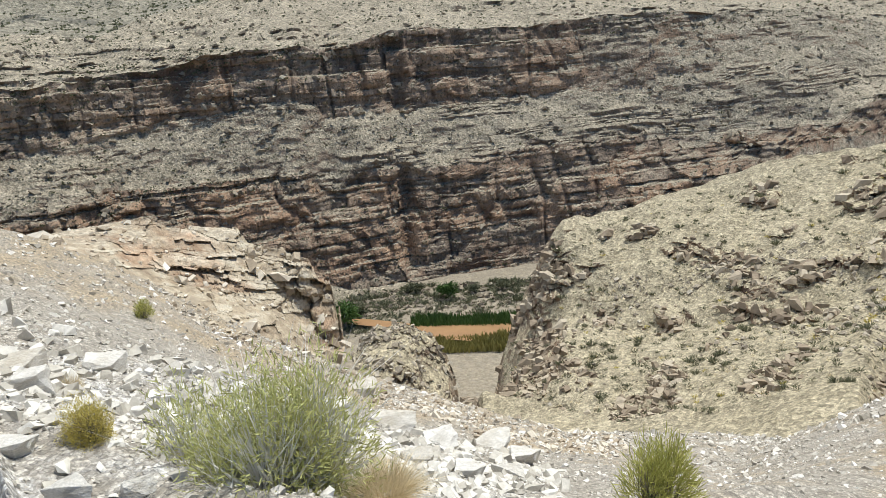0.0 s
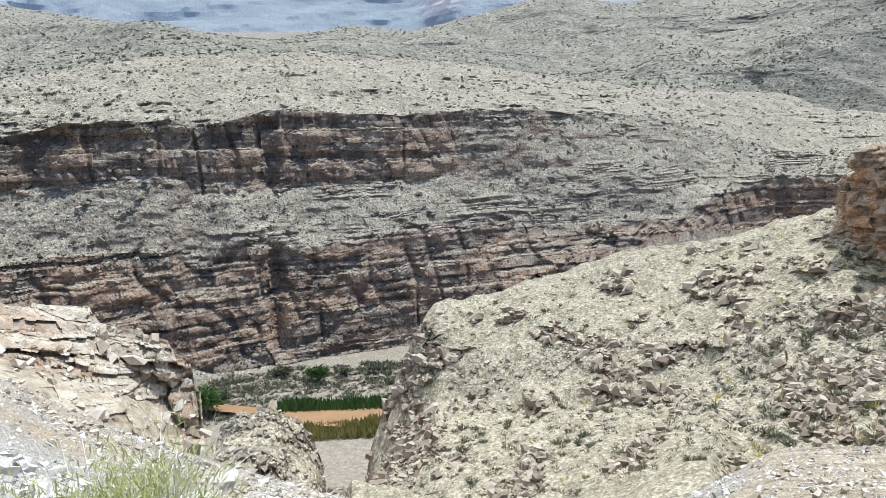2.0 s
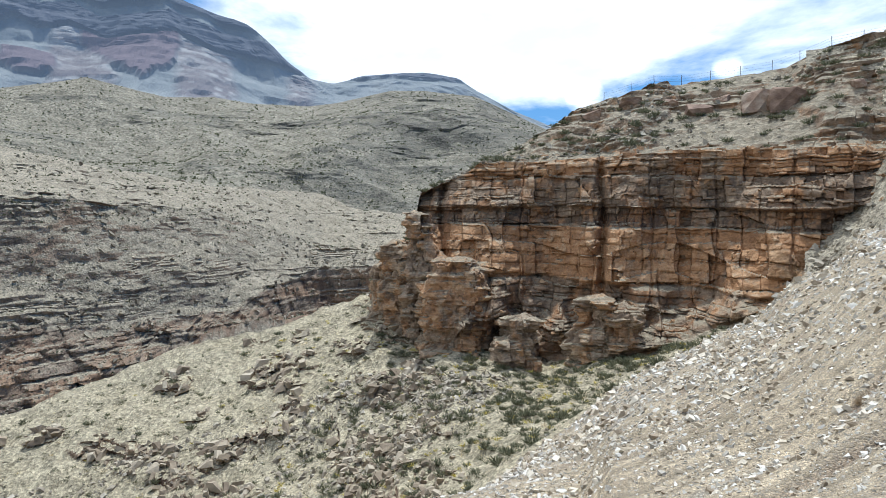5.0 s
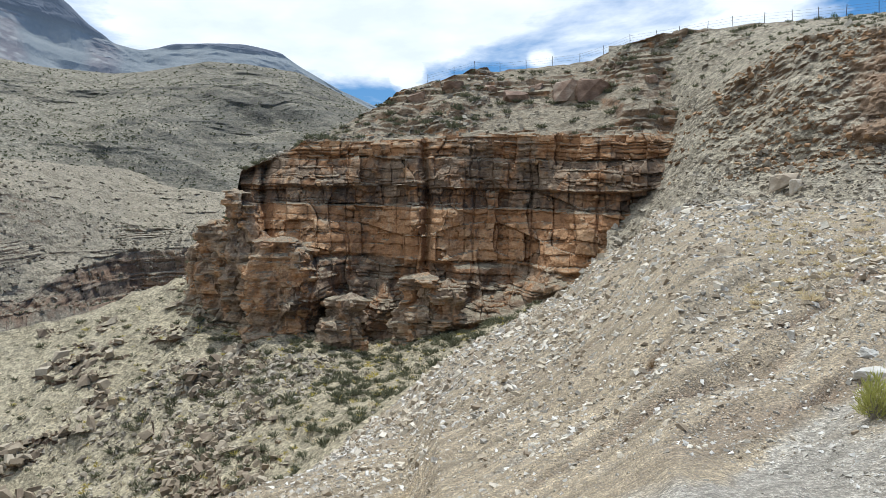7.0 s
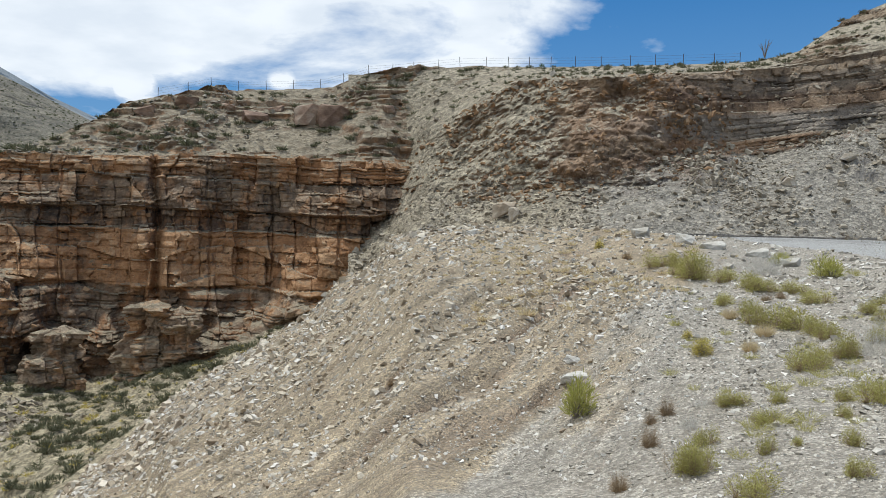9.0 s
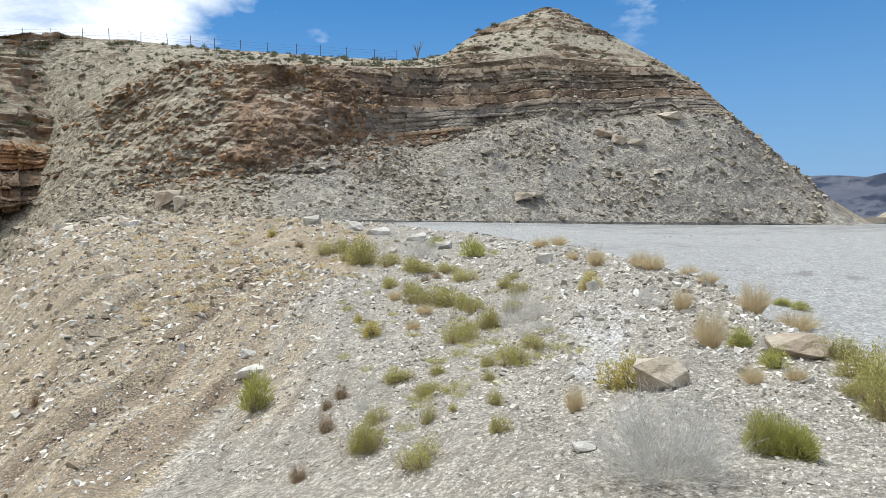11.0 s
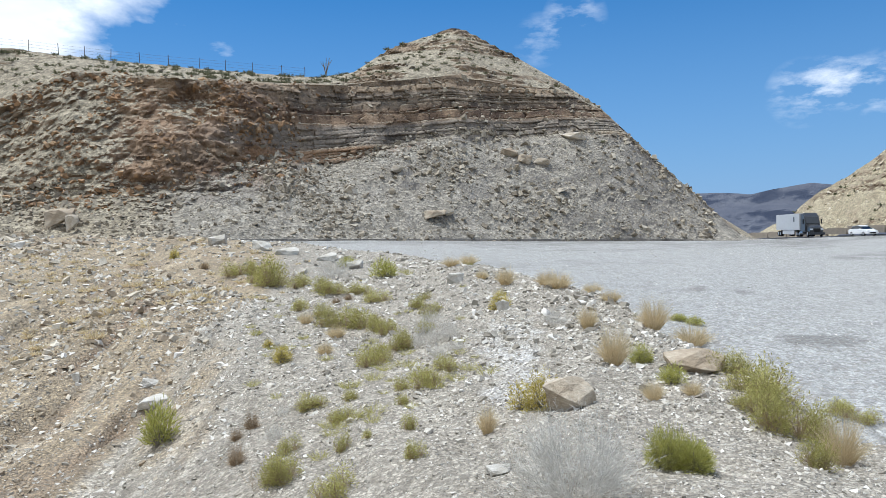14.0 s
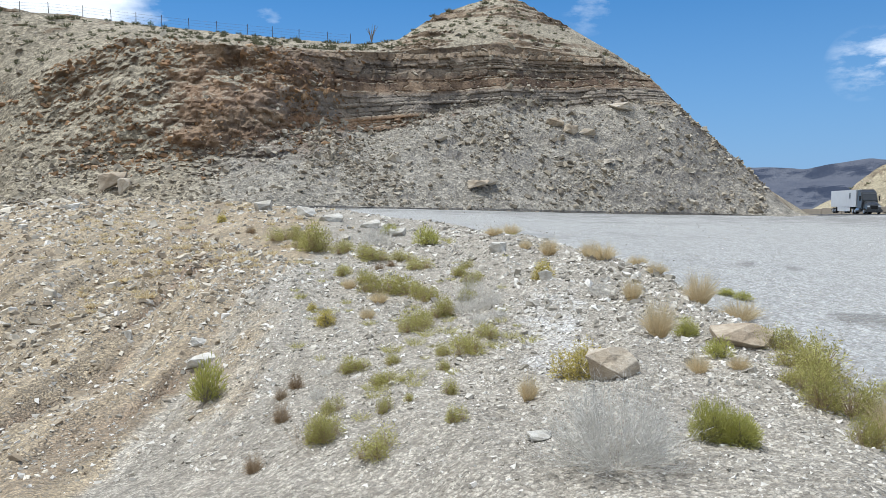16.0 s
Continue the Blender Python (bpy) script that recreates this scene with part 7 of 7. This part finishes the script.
plants("green", "green_shrub", [(15.97, 20.06, 0.92, 0.83), (17.97, 25.54, 0.64, 0.59), (10.28, 6.23, 0.41, 0.39), (9.09, 5.12, 0.36, 0.34), (5.97, 3.40, 0.30, 0.47), (6.10, 3.25, 0.30, 0.35), (15.05, 7.73, 0.44, 0.23), (15.18, 8.17, 0.36, 0.19)], "fresh green shrub growing from pale gravel", "shrub", "green shrubs", 240, 1.6, 0.9)


def scrub(name, pts, n, seed, material, label, least, most, weight=None, leaves=9, category="scrub", leaf=0.42):
    """Many small clumps on a sheet, of pointed leaves."""
    g = np.random.default_rng(seed)
    p, i, j = spots(pts, n, g, weight)
    size = g.uniform(least, most, n) * (0.7 + 0.6 * g.random(n))
    v = blades(n * leaves, g, 0.42, 0.85, leaf, 1.1).reshape(n, leaves, 5, 3)
    v = v * (size * 1.0)[:, None, None, None] * np.array([0.9, 0.9, 0.8]) + p[:, None, None, :]
    me = blade_mesh(name, v.reshape(-1, 5, 3), material)
    return tagged(new(name, me), label, category, kind="stuff")


vs = np.linspace(0, 1, SPUR_PTS.shape[0])[:, None] * (SPUR_PTS[..., 0] * 0 + 1)
scrub("spur_scrub", SPUR_PTS, 2500, 1, SPUR_SCRUB, "low dry scrub dotting the spur", 0.3, 0.75, (vs < 0.93) * 1.0, 18, "scrub", 0.09)
scrub("spur_bushes", SPUR_PTS, 950, 23, SPUR_SCRUB, "olive bushes on the spur and below the cliff", 0.45, 1.05, (vs < 0.93) * (0.5 + bump(bearing(SPUR_PTS), -36, 2, 4)), 70, "bushes", 0.08)
scrub("spur_snakeweed", SPUR_PTS, 420, 2, LEAF["yellow"], "yellow snakeweed dotting the spur", 0.3, 0.75, (vs < 0.9) * (0.25 + (bearing(SPUR_PTS) > -40)), 24, "scrub", 0.08)
scrub("spur_grass", SPUR_PTS, 900, 22, LEAF["grass"], "pale dry bunchgrass on the spur", 0.25, 0.6, (vs < 0.9) * 1.0, 14, "grass tufts", 0.08)
scrub("canyon_scrub", CANYON_PTS, 8000, 3, SCRUB, "dark scrub dotting the canyon's ledges", 0.6, 1.4, 0.35 + (np.linspace(0, 1, CANYON_PTS.shape[0])[:, None] > 0.78) * (CANYON_PTS[..., 0] * 0 + 1.2), 4)
scrub("hill_scrub", HILL_PTS, 13000, 4, SCRUB, "dark scrub dotting the far hills", 1.3, 2.6, None, 3, "scrub", 0.6)
vs = np.linspace(0, 1, CLIFF_PTS.shape[0])[:, None] * (CLIFF_PTS[..., 0] * 0 + 1)
scrub("cliff_scrub", CLIFF_PTS, 260, 5, SPUR_SCRUB, "scrub on the slope above the cliff", 0.5, 1.2, (vs > 0.765) * (vs < 0.975) * 1.0, 60, "scrub", 0.09)
vs = np.linspace(0, 1, CUT_PTS.shape[0])[:, None] * (CUT_PTS[..., 0] * 0 + 1)
scrub("cut_scrub", CUT_PTS, 430, 6, SPUR_SCRUB, "scrub along the top of the road cut", 0.3, 0.8, (vs > 0.78) * (vs < 0.975) * bump(bearing(CUT_PTS), -5, 50, 6) + 0.006 * (vs < 0.4), 44, "scrub", 0.09)
b, r = bearing(GROUND_PTS), np.hypot(GROUND_PTS[..., 0], GROUND_PTS[..., 1])
scrub("bench_tufts", GROUND_PTS, 170, 7, LEAF["grass"], "small dry tufts on the gravel bench", 0.18, 0.4, bump(b, 10, 31, 3) * bump(r, 24, 48, 3), 40, "grass tufts", 0.1)
scrub("gully_tufts", GROUND_PTS, 70, 8, LEAF["rabbit"], "small olive tufts along the gully", 0.15, 0.35, bump(b, 27, 46, 4) * bump(r, 9, 30, 3), 110, "grass tufts", 0.014)
scrub("road_hill_scrub", RHILL_PTS, 160, 9, SCRUB, "scrub on the hillside across the road", 0.6, 1.3, None, 8)


def reeds(name, lines, n, seed, material, height, label, wide=0.09):
    g = np.random.default_rng(seed)
    sheet, _ = loft(lines, [6], -76.2, -64, 3, 0.3)
    p, _, _ = spots(sheet, n, g)
    v = blades(n, g, 0.01, 1.0, wide, 0.35, 0.1) * (height * g.uniform(0.5, 1.1, n) * (1 + 0.4 * value_noise(p, 7.0, seed)))[:, None, None] + p[:, None, :]
    return tagged(new(name, blade_mesh(name, v, material)), label, "reeds", kind="stuff")


shore = np.stack([np.stack([q * np.sin(np.radians(np.linspace(-84, -62, 40))), q * np.cos(np.radians(np.linspace(-84, -62, 40))), np.full(40, -72.9)], -1) for q in np.linspace(196, 238, 12)])
scrub("river_scrub", shore, 620, 11, SPUR_SCRUB, "grey-olive brush along the river flat", 0.8, 2.4, None, 30, "brush", 0.1)
scrub("river_brush", shore[5:], 150, 12, SCRUB, "dark green brush below the canyon wall", 1.2, 3.0, None, 60, "brush", 0.08)
rubble("bank_boulders", shore[4:], 700, 19, CANYON_STONE, "tumbled blocks on the river bank", 0.003, 0.012, 1.0, None, 1.7, 0.6)
reeds("reed_bed", [[(-192.7, 42.18, -72.8), (-190.2, 48.6, -72.8), (-182.6, 62.21, -72.8), (-175.7, 77.43, -72.8)], [(-201.7, 44.5, -72.8), (-199, 51.18, -72.8), (-191.9, 65.67, -72.8), (-184.2, 81.34, -72.8)]], 5000, 1, REED, 3.4, "dense dark green reeds on the river bank")
reeds("pale_reed_bed", [[(-173.3, 43.69, -72.8), (-168.1, 51.87, -72.8), (-162.2, 66.14, -72.8), (-160.7, 70.51, -72.8)], [(-181.2, 45.98, -72.8), (-177.2, 55.01, -72.8), (-171, 69.95, -72.8), (-169.4, 74.53, -72.8)]], 5000, 2, REED_PALE, 3.0, "yellow-green reeds at the water's edge", 0.14)


def limb(bm, a, b, ra, rb, sides=6):
    """A tapered round limb from a to b."""
    a, b = Vector(a), Vector(b)
    q = (b - a).to_track_quat("Z", "Y")
    rings = []
    for c, rad in ((a, ra), (b, rb)):
        rings.append([bm.verts.new(c + q @ Vector((rad * math.cos(2 * math.pi * k / sides), rad * math.sin(2 * math.pi * k / sides), 0))) for k in range(sides)])
    for k in range(sides):
        bm.faces.new((rings[0][k], rings[0][(k + 1) % sides], rings[1][(k + 1) % sides], rings[1][k]))


def part(name, bm, material, parent, label=""):
    me = bpy.data.meshes.new(name)
    bm.to_mesh(me)
    bm.free()
    me.materials.append(material)
    ob = new(name, me)
    ob.parent = parent
    if label:
        ob["label"] = label
    return ob


def tree(name, x, y, z, height, spread, seed, leaf, label, leaves=900):
    """A small tree: a forked trunk and a crown of leaf clumps with gaps."""
    g = random.Random(seed)
    gn = np.random.default_rng(seed)
    root = new(name)
    root.matrix_world = pose(x, y, z)
    bm = bmesh.new()
    limb(bm, (0, 0, -0.2), (0.03 * height, 0, height * 0.3), height * 0.035, height * 0.025)
    clumps = []
    for k in range(9):
        a, up = g.uniform(0, 6.28), g.uniform(0.45, 0.95)
        end = Vector((math.cos(a) * spread * g.uniform(0.15, 0.5), math.sin(a) * spread * g.uniform(0.15, 0.5), height * up))
        limb(bm, (0.03 * height, 0, height * g.uniform(0.15, 0.3)), end, height * 0.018, height * 0.004)
        clumps.append(end)
    part("trunk", bm, TWIG, root)
    n = leaves // len(clumps)
    vs = []
    for c in clumps:
        q = blades(n, gn, spread * 0.22, spread * 0.3, spread * 0.045, 2.2, 0.2)
        q[..., 2] += gn.normal(0, 0.12, n)[:, None] * height
        vs.append(q + np.array(c))
    ob = new("crown", blade_mesh("crown", np.concatenate(vs), leaf))
    ob.parent = root
    return tagged(root, label, "tree")


for (x, y, z), h, w, k in (((-202.74, 28.94, -71.32), 9.0, 7.0, 1), ((-211.85, 65.61, -76.56), 6.5, 5.0, 2), ((-224.53, 57.53, -73.22), 4.0, 4.5, 3), ((-211.31, 85.03, -78.32), 4.0, 4.0, 4), ((-211.82, 35.62, -73.34), 4.5, 4.5, 5), ((-212.58, 76.06, -78.11), 3.5, 3.5, 6)):
    tree("tamarisk", x, y, -73, h * 0.8, w, k, REED if k in (1, 2) else SCRUB, "bushy green tamarisk on the river bank")["group"] = "tamarisks by the river"

# a bare branching desert plant on the skyline
(x, y, z) = (57.00, 84.60, 27.40)
root = new("ocotillo")
root.matrix_world = pose(x, y, z - 0.15)
g = random.Random(4)
for k in range(11):
    bm = bmesh.new()
    a = k * 2.4
    kx, ky = math.cos(a), math.sin(a)
    m1 = (0.25 * kx, 0.25 * ky, 0.9)
    m2 = (0.75 * kx * g.uniform(0.6, 1.3), 0.75 * ky * g.uniform(0.6, 1.3), g.uniform(1.6, 2.3))
    limb(bm, (0.03 * kx, 0.03 * ky, -0.1), m1, 0.05, 0.04, 5)
    limb(bm, m1, m2, 0.04, 0.02, 5)
    part("branch", bm, TWIG, root)
tagged(root, "bare branching ocotillo on the skyline", "desert plant")
(x, y, z) = (28.77, 92.67, 26.21)
tree("juniper", x, y, z - 0.2, 1.1, 0.7, 14, REED, "small dark juniper on the skyline", 260)

# ---- fence on the skyline ----
fence = new("fence")
rim_west, rim_east = cliff_lines[4], cut_lines[3]
heads = []
g = random.Random(6)
angle = -13.0
while angle < 33:
    line = rim_west if angle < 5 else rim_east
    bb = np.array([angle, angle + 0.01])
    rr, zz = along(line, bb, 0.001)
    x, y, z = rr[0] * math.sin(radians(angle)), rr[0] * math.cos(radians(angle)), zz[0]
    bm = bmesh.new()
    lean = g.uniform(-0.05, 0.05)
    bmesh.ops.create_cube(bm, size=1.0, matrix=pose(x + lean * 0.5, y, z + 0.45, 0, math.degrees(lean)) @ Matrix.Diagonal((0.07, 0.03, 1.9, 1)))
    bmesh.ops.create_cube(bm, size=1.0, matrix=pose(x + lean * 0.5, y + 0.03, z + 0.45, 0, math.degrees(lean)) @ Matrix.Diagonal((0.02, 0.05, 1.9, 1)))
    part("post", bm, STEEL, fence)
    heads.append(Vector((x, y, z)))
    angle += g.uniform(1.5, 2.3)
for k in range(3):
    bm = bmesh.new()
    for p, q in zip(heads, heads[1:]):
        limb(bm, p + Vector((0, 0, 0.5 + 0.35 * k)), q + Vector((0, 0, 0.5 + 0.35 * k)), 0.008, 0.008, 4)
    part("wire", bm, STEEL, fence)
tagged(fence, "rusty steel post and wire fence on the skyline", "fence")

# ---- vehicles on the highway ----


def box(bm, x0, y0, z0, x1, y1, z1, bevel=0.0):
    made = bmesh.ops.create_cube(bm, size=1.0, matrix=Matrix.Translation(((x0 + x1) / 2, (y0 + y1) / 2, (z0 + z1) / 2)) @ Matrix.Diagonal((x1 - x0, y1 - y0, z1 - z0, 1)))
    if bevel:
        edges = list({e for v in made["verts"] for e in v.link_edges})
        bmesh.ops.bevel(bm, geom=edges, offset=bevel, segments=2, affect="EDGES")


def box_part(name, dims, material, parent, label="", bevel=0.03):
    bm = bmesh.new()
    box(bm, *dims, bevel)
    return part(name, bm, material, parent, label)


def profile_part(name, outline, half, material, parent, label="", bevel=0.05, shrink=1.0):
    """A body from its side outline (x, z), spread to half width both ways; shrink narrows the upper corners."""
    bm = bmesh.new()
    top = max(z for _, z in outline)
    bot = min(z for _, z in outline)
    sides = []
    for s in (-1, 1):
        sides.append([bm.verts.new((x, s * half * (1 - (1 - shrink) * (z - bot) / (top - bot)), z)) for x, z in outline])
    n = len(outline)
    bm.faces.new(sides[0])
    bm.faces.new(list(reversed(sides[1])))
    for k in range(n):
        bm.faces.new((sides[0][(k + 1) % n], sides[0][k], sides[1][k], sides[1][(k + 1) % n]))
    bmesh.ops.recalc_face_normals(bm, faces=bm.faces[:])
    if bevel:
        bmesh.ops.bevel(bm, geom=bm.edges[:], offset=bevel, segments=2, affect="EDGES")
    return part(name, bm, material, parent, label)


def wheel(parent, x, y, radius, width):
    bm = bmesh.new()
    bmesh.ops.create_cone(bm, cap_ends=True, segments=24, radius1=radius, radius2=radius, depth=width, matrix=pose(x, y, radius, 90))
    bmesh.ops.bevel(bm, geom=[e for e in bm.edges if len(e.link_faces) == 2 and max(len(f.verts) for f in e.link_faces) > 6], offset=radius * 0.12, segments=2, affect="EDGES")
    w = part("wheel", bm, BLACK, parent)
    bm = bmesh.new()
    for s in (-1, 1):
        bmesh.ops.create_cone(bm, cap_ends=True, segments=20, radius1=radius * 0.58, radius2=radius * 0.5, depth=0.03, matrix=pose(x, y + s * (width / 2 + 0.006), radius, 90))
    part("rim", bm, CHROME, w)


def trailer(at, heading):
    root = new("semi_trailer")
    root.matrix_world = pose(*at, 0, 0, heading)
    box_part("cargo_box", (-14.6, -1.28, 1.15, 0, 1.28, 4.05), TRAILER_WHITE, root, bevel=0.04)
    box_part("chassis", (-14.4, -0.5, 0.85, -0.3, 0.5, 1.15), BLACK, root)
    for s in (-1, 1):
        box_part("side_skirt", (-10.5, s * 1.22 - 0.02, 0.4, -3.2, s * 1.22 + 0.02, 1.12), TRAILER_WHITE, root, bevel=0.01)
    for x in (-13.2, -11.9):
        for s in (-1, 1):
            wheel(root, x, s * 0.98, 0.5, 0.55)
    box_part("emblem", (-3.6, -1.31, 2.6, -2.9, -1.285, 3.5), CAB_GREY, root, "dark printed patch", 0.0)
    box_part("rear_bumper", (-14.6, -1.2, 0.5, -14.5, 1.2, 0.65), STEEL, root)
    return tagged(root, "pale grey box semi-trailer on the highway", "semi-trailer")


def tractor(at, heading):
    root = new("semi_truck")
    root.matrix_world = pose(*at, 0, 0, heading)
    profile_part("cab", [(0.4, 0.9), (0.4, 4.0), (1.6, 4.05), (2.5, 3.5), (3.1, 2.2), (3.1, 0.9)], 1.22, CAB_GREY, root, shrink=0.92, bevel=0.12)
    profile_part("hood", [(3.0, 0.75), (3.0, 2.15), (4.4, 1.85), (5.1, 1.5), (5.25, 0.75)], 1.05, CAB_GREY, root, shrink=0.8, bevel=0.14)
    profile_part("windshield", [(2.56, 3.3), (3.08, 2.28), (3.14, 2.3), (2.62, 3.34)], 1.02, DARK_GLASS, root, bevel=0.0, shrink=0.95)
    for s in (-1, 1):
        box_part("side_window", (1.7, s * 1.17 - 0.02, 2.2, 2.55, s * 1.17 + 0.02, 2.95), DARK_GLASS, root, bevel=0.01)
        box_part("headlight", (5.0, s * 0.8 - 0.2, 1.15, 5.2, s * 0.8 + 0.2, 1.4), LAMP_GLASS, root, "clear headlight")
        box_part("mirror", (2.75, s * 1.42 - 0.1, 2.2, 2.95, s * 1.42 + 0.1, 3.0), BLACK, root, "tall black door mirror")
        bm = bmesh.new()
        bmesh.ops.create_cone(bm, cap_ends=True, segments=18, radius1=0.33, radius2=0.33, depth=1.6, matrix=pose(1.2, s * 1.0, 0.7, 0, 90))
        part("fuel_tank", bm, CHROME, root)
        for x in (-1.4, -0.1):
            wheel(root, x, s * 0.95, 0.5, 0.55)
        wheel(root, 4.1, s * 1.0, 0.5, 0.3)
    box_part("bumper", (5.0, -1.2, 0.35, 5.35, 1.2, 0.8), CAB_GREY, root, bevel=0.08)
    box_part("grille", (5.16, -0.5, 0.85, 5.27, 0.5, 1.4), BLACK, root, "black grille")
    box_part("chassis", (-2.2, -0.45, 0.7, 3.0, 0.45, 1.0), BLACK, root)
    return tagged(root, "dark grey aerodynamic semi truck on the highway", "truck")


def car(at, heading):
    root = new("car")
    root.matrix_world = pose(*at, 0, 0, heading)
    profile_part("body", [(-2.15, 0.35), (-2.2, 0.9), (-1.9, 1.0), (1.0, 0.98), (2.05, 0.78), (2.2, 0.5), (2.15, 0.28), (-2.0, 0.25)], 0.88, PAINT_WHITE, root, shrink=0.93, bevel=0.08)
    profile_part("cabin", [(-1.95, 0.95), (-1.4, 1.42), (-0.2, 1.48), (0.45, 1.35), (1.15, 0.93)], 0.76, DARK_GLASS, root, "tinted windows", 0.06, 0.8)
    profile_part("roof", [(-1.45, 1.40), (-0.2, 1.475), (0.4, 1.36), (0.4, 1.40), (-0.2, 1.52), (-1.45, 1.45)], 0.62, PAINT_WHITE, root, bevel=0.01)
    for s in (-1, 1):
        for x in (-1.35, 1.35):
            wheel(root, x, s * 0.76, 0.32, 0.22)
        box_part("headlight", (1.9, s * 0.62 - 0.18, 0.62, 2.14, s * 0.62 + 0.18, 0.76), LAMP_GLASS, root, "clear headlight")
        box_part("mirror", (0.65, s * 0.95 - 0.1, 0.95, 0.8, s * 0.95 + 0.1, 1.08), PAINT_WHITE, root)
    box_part("grille", (2.12, -0.45, 0.35, 2.2, 0.45, 0.55), BLACK, root, "dark lower grille")
    return tagged(root, "small white hatchback on the highway", "car")


TRUCK_AT = Vector((124.20, 41.45, 1.87))
HEADING = -math.degrees(math.atan2(TRUCK_AT.x, TRUCK_AT.y)) - 90 + 17
TRUCK_AT.z += 0.02
tractor(tuple(TRUCK_AT - Vector((math.cos(radians(HEADING)), math.sin(radians(HEADING)), 0)) * 5.2), HEADING)
trailer(tuple(TRUCK_AT - Vector((math.cos(radians(HEADING)), math.sin(radians(HEADING)), 0)) * 4.9), HEADING)
car((113.60, 31.70, 2.13), HEADING + 14)

# low barrier along the far side of the highway
bm = bmesh.new()
ends = [Vector(p) for p in ((173.60, 77.12, 1.05), (160.70, 55.31, 1.72), (153.37, 45.41, 2.24), (145.38, 36.73, 2.69), (139.23, 14.63, 2.48))]
barrier = new("barrier")
for p, q in zip(ends, ends[1:]):
    d = (q - p)
    n = max(1, int(d.length / 6))
    for k in range(n):
        a, c = p + d * (k / n), p + d * ((k + 1) / n - 0.01)
        bm2 = bmesh.new()
        mid, along_it = (a + c) / 2, (c - a)
        m = Matrix.Translation(mid) @ pose(0, 0, 0, 0, 0, math.degrees(math.atan2(along_it.y, along_it.x)))
        bmesh.ops.create_cube(bm2, size=1.0, matrix=m @ Matrix.Translation((0, 0, 0.2)) @ Matrix.Diagonal((along_it.length, 0.6, 0.9, 1)))
        bmesh.ops.create_cube(bm2, size=1.0, matrix=m @ Matrix.Translation((0, 0, 0.85)) @ Matrix.Diagonal((along_it.length, 0.25, 0.5, 1)))
        part("barrier_block", bm2, CONCRETE, barrier)
bm.free()
tagged(barrier, "low weathered concrete barrier beside the highway", "barrier", kind="structure")
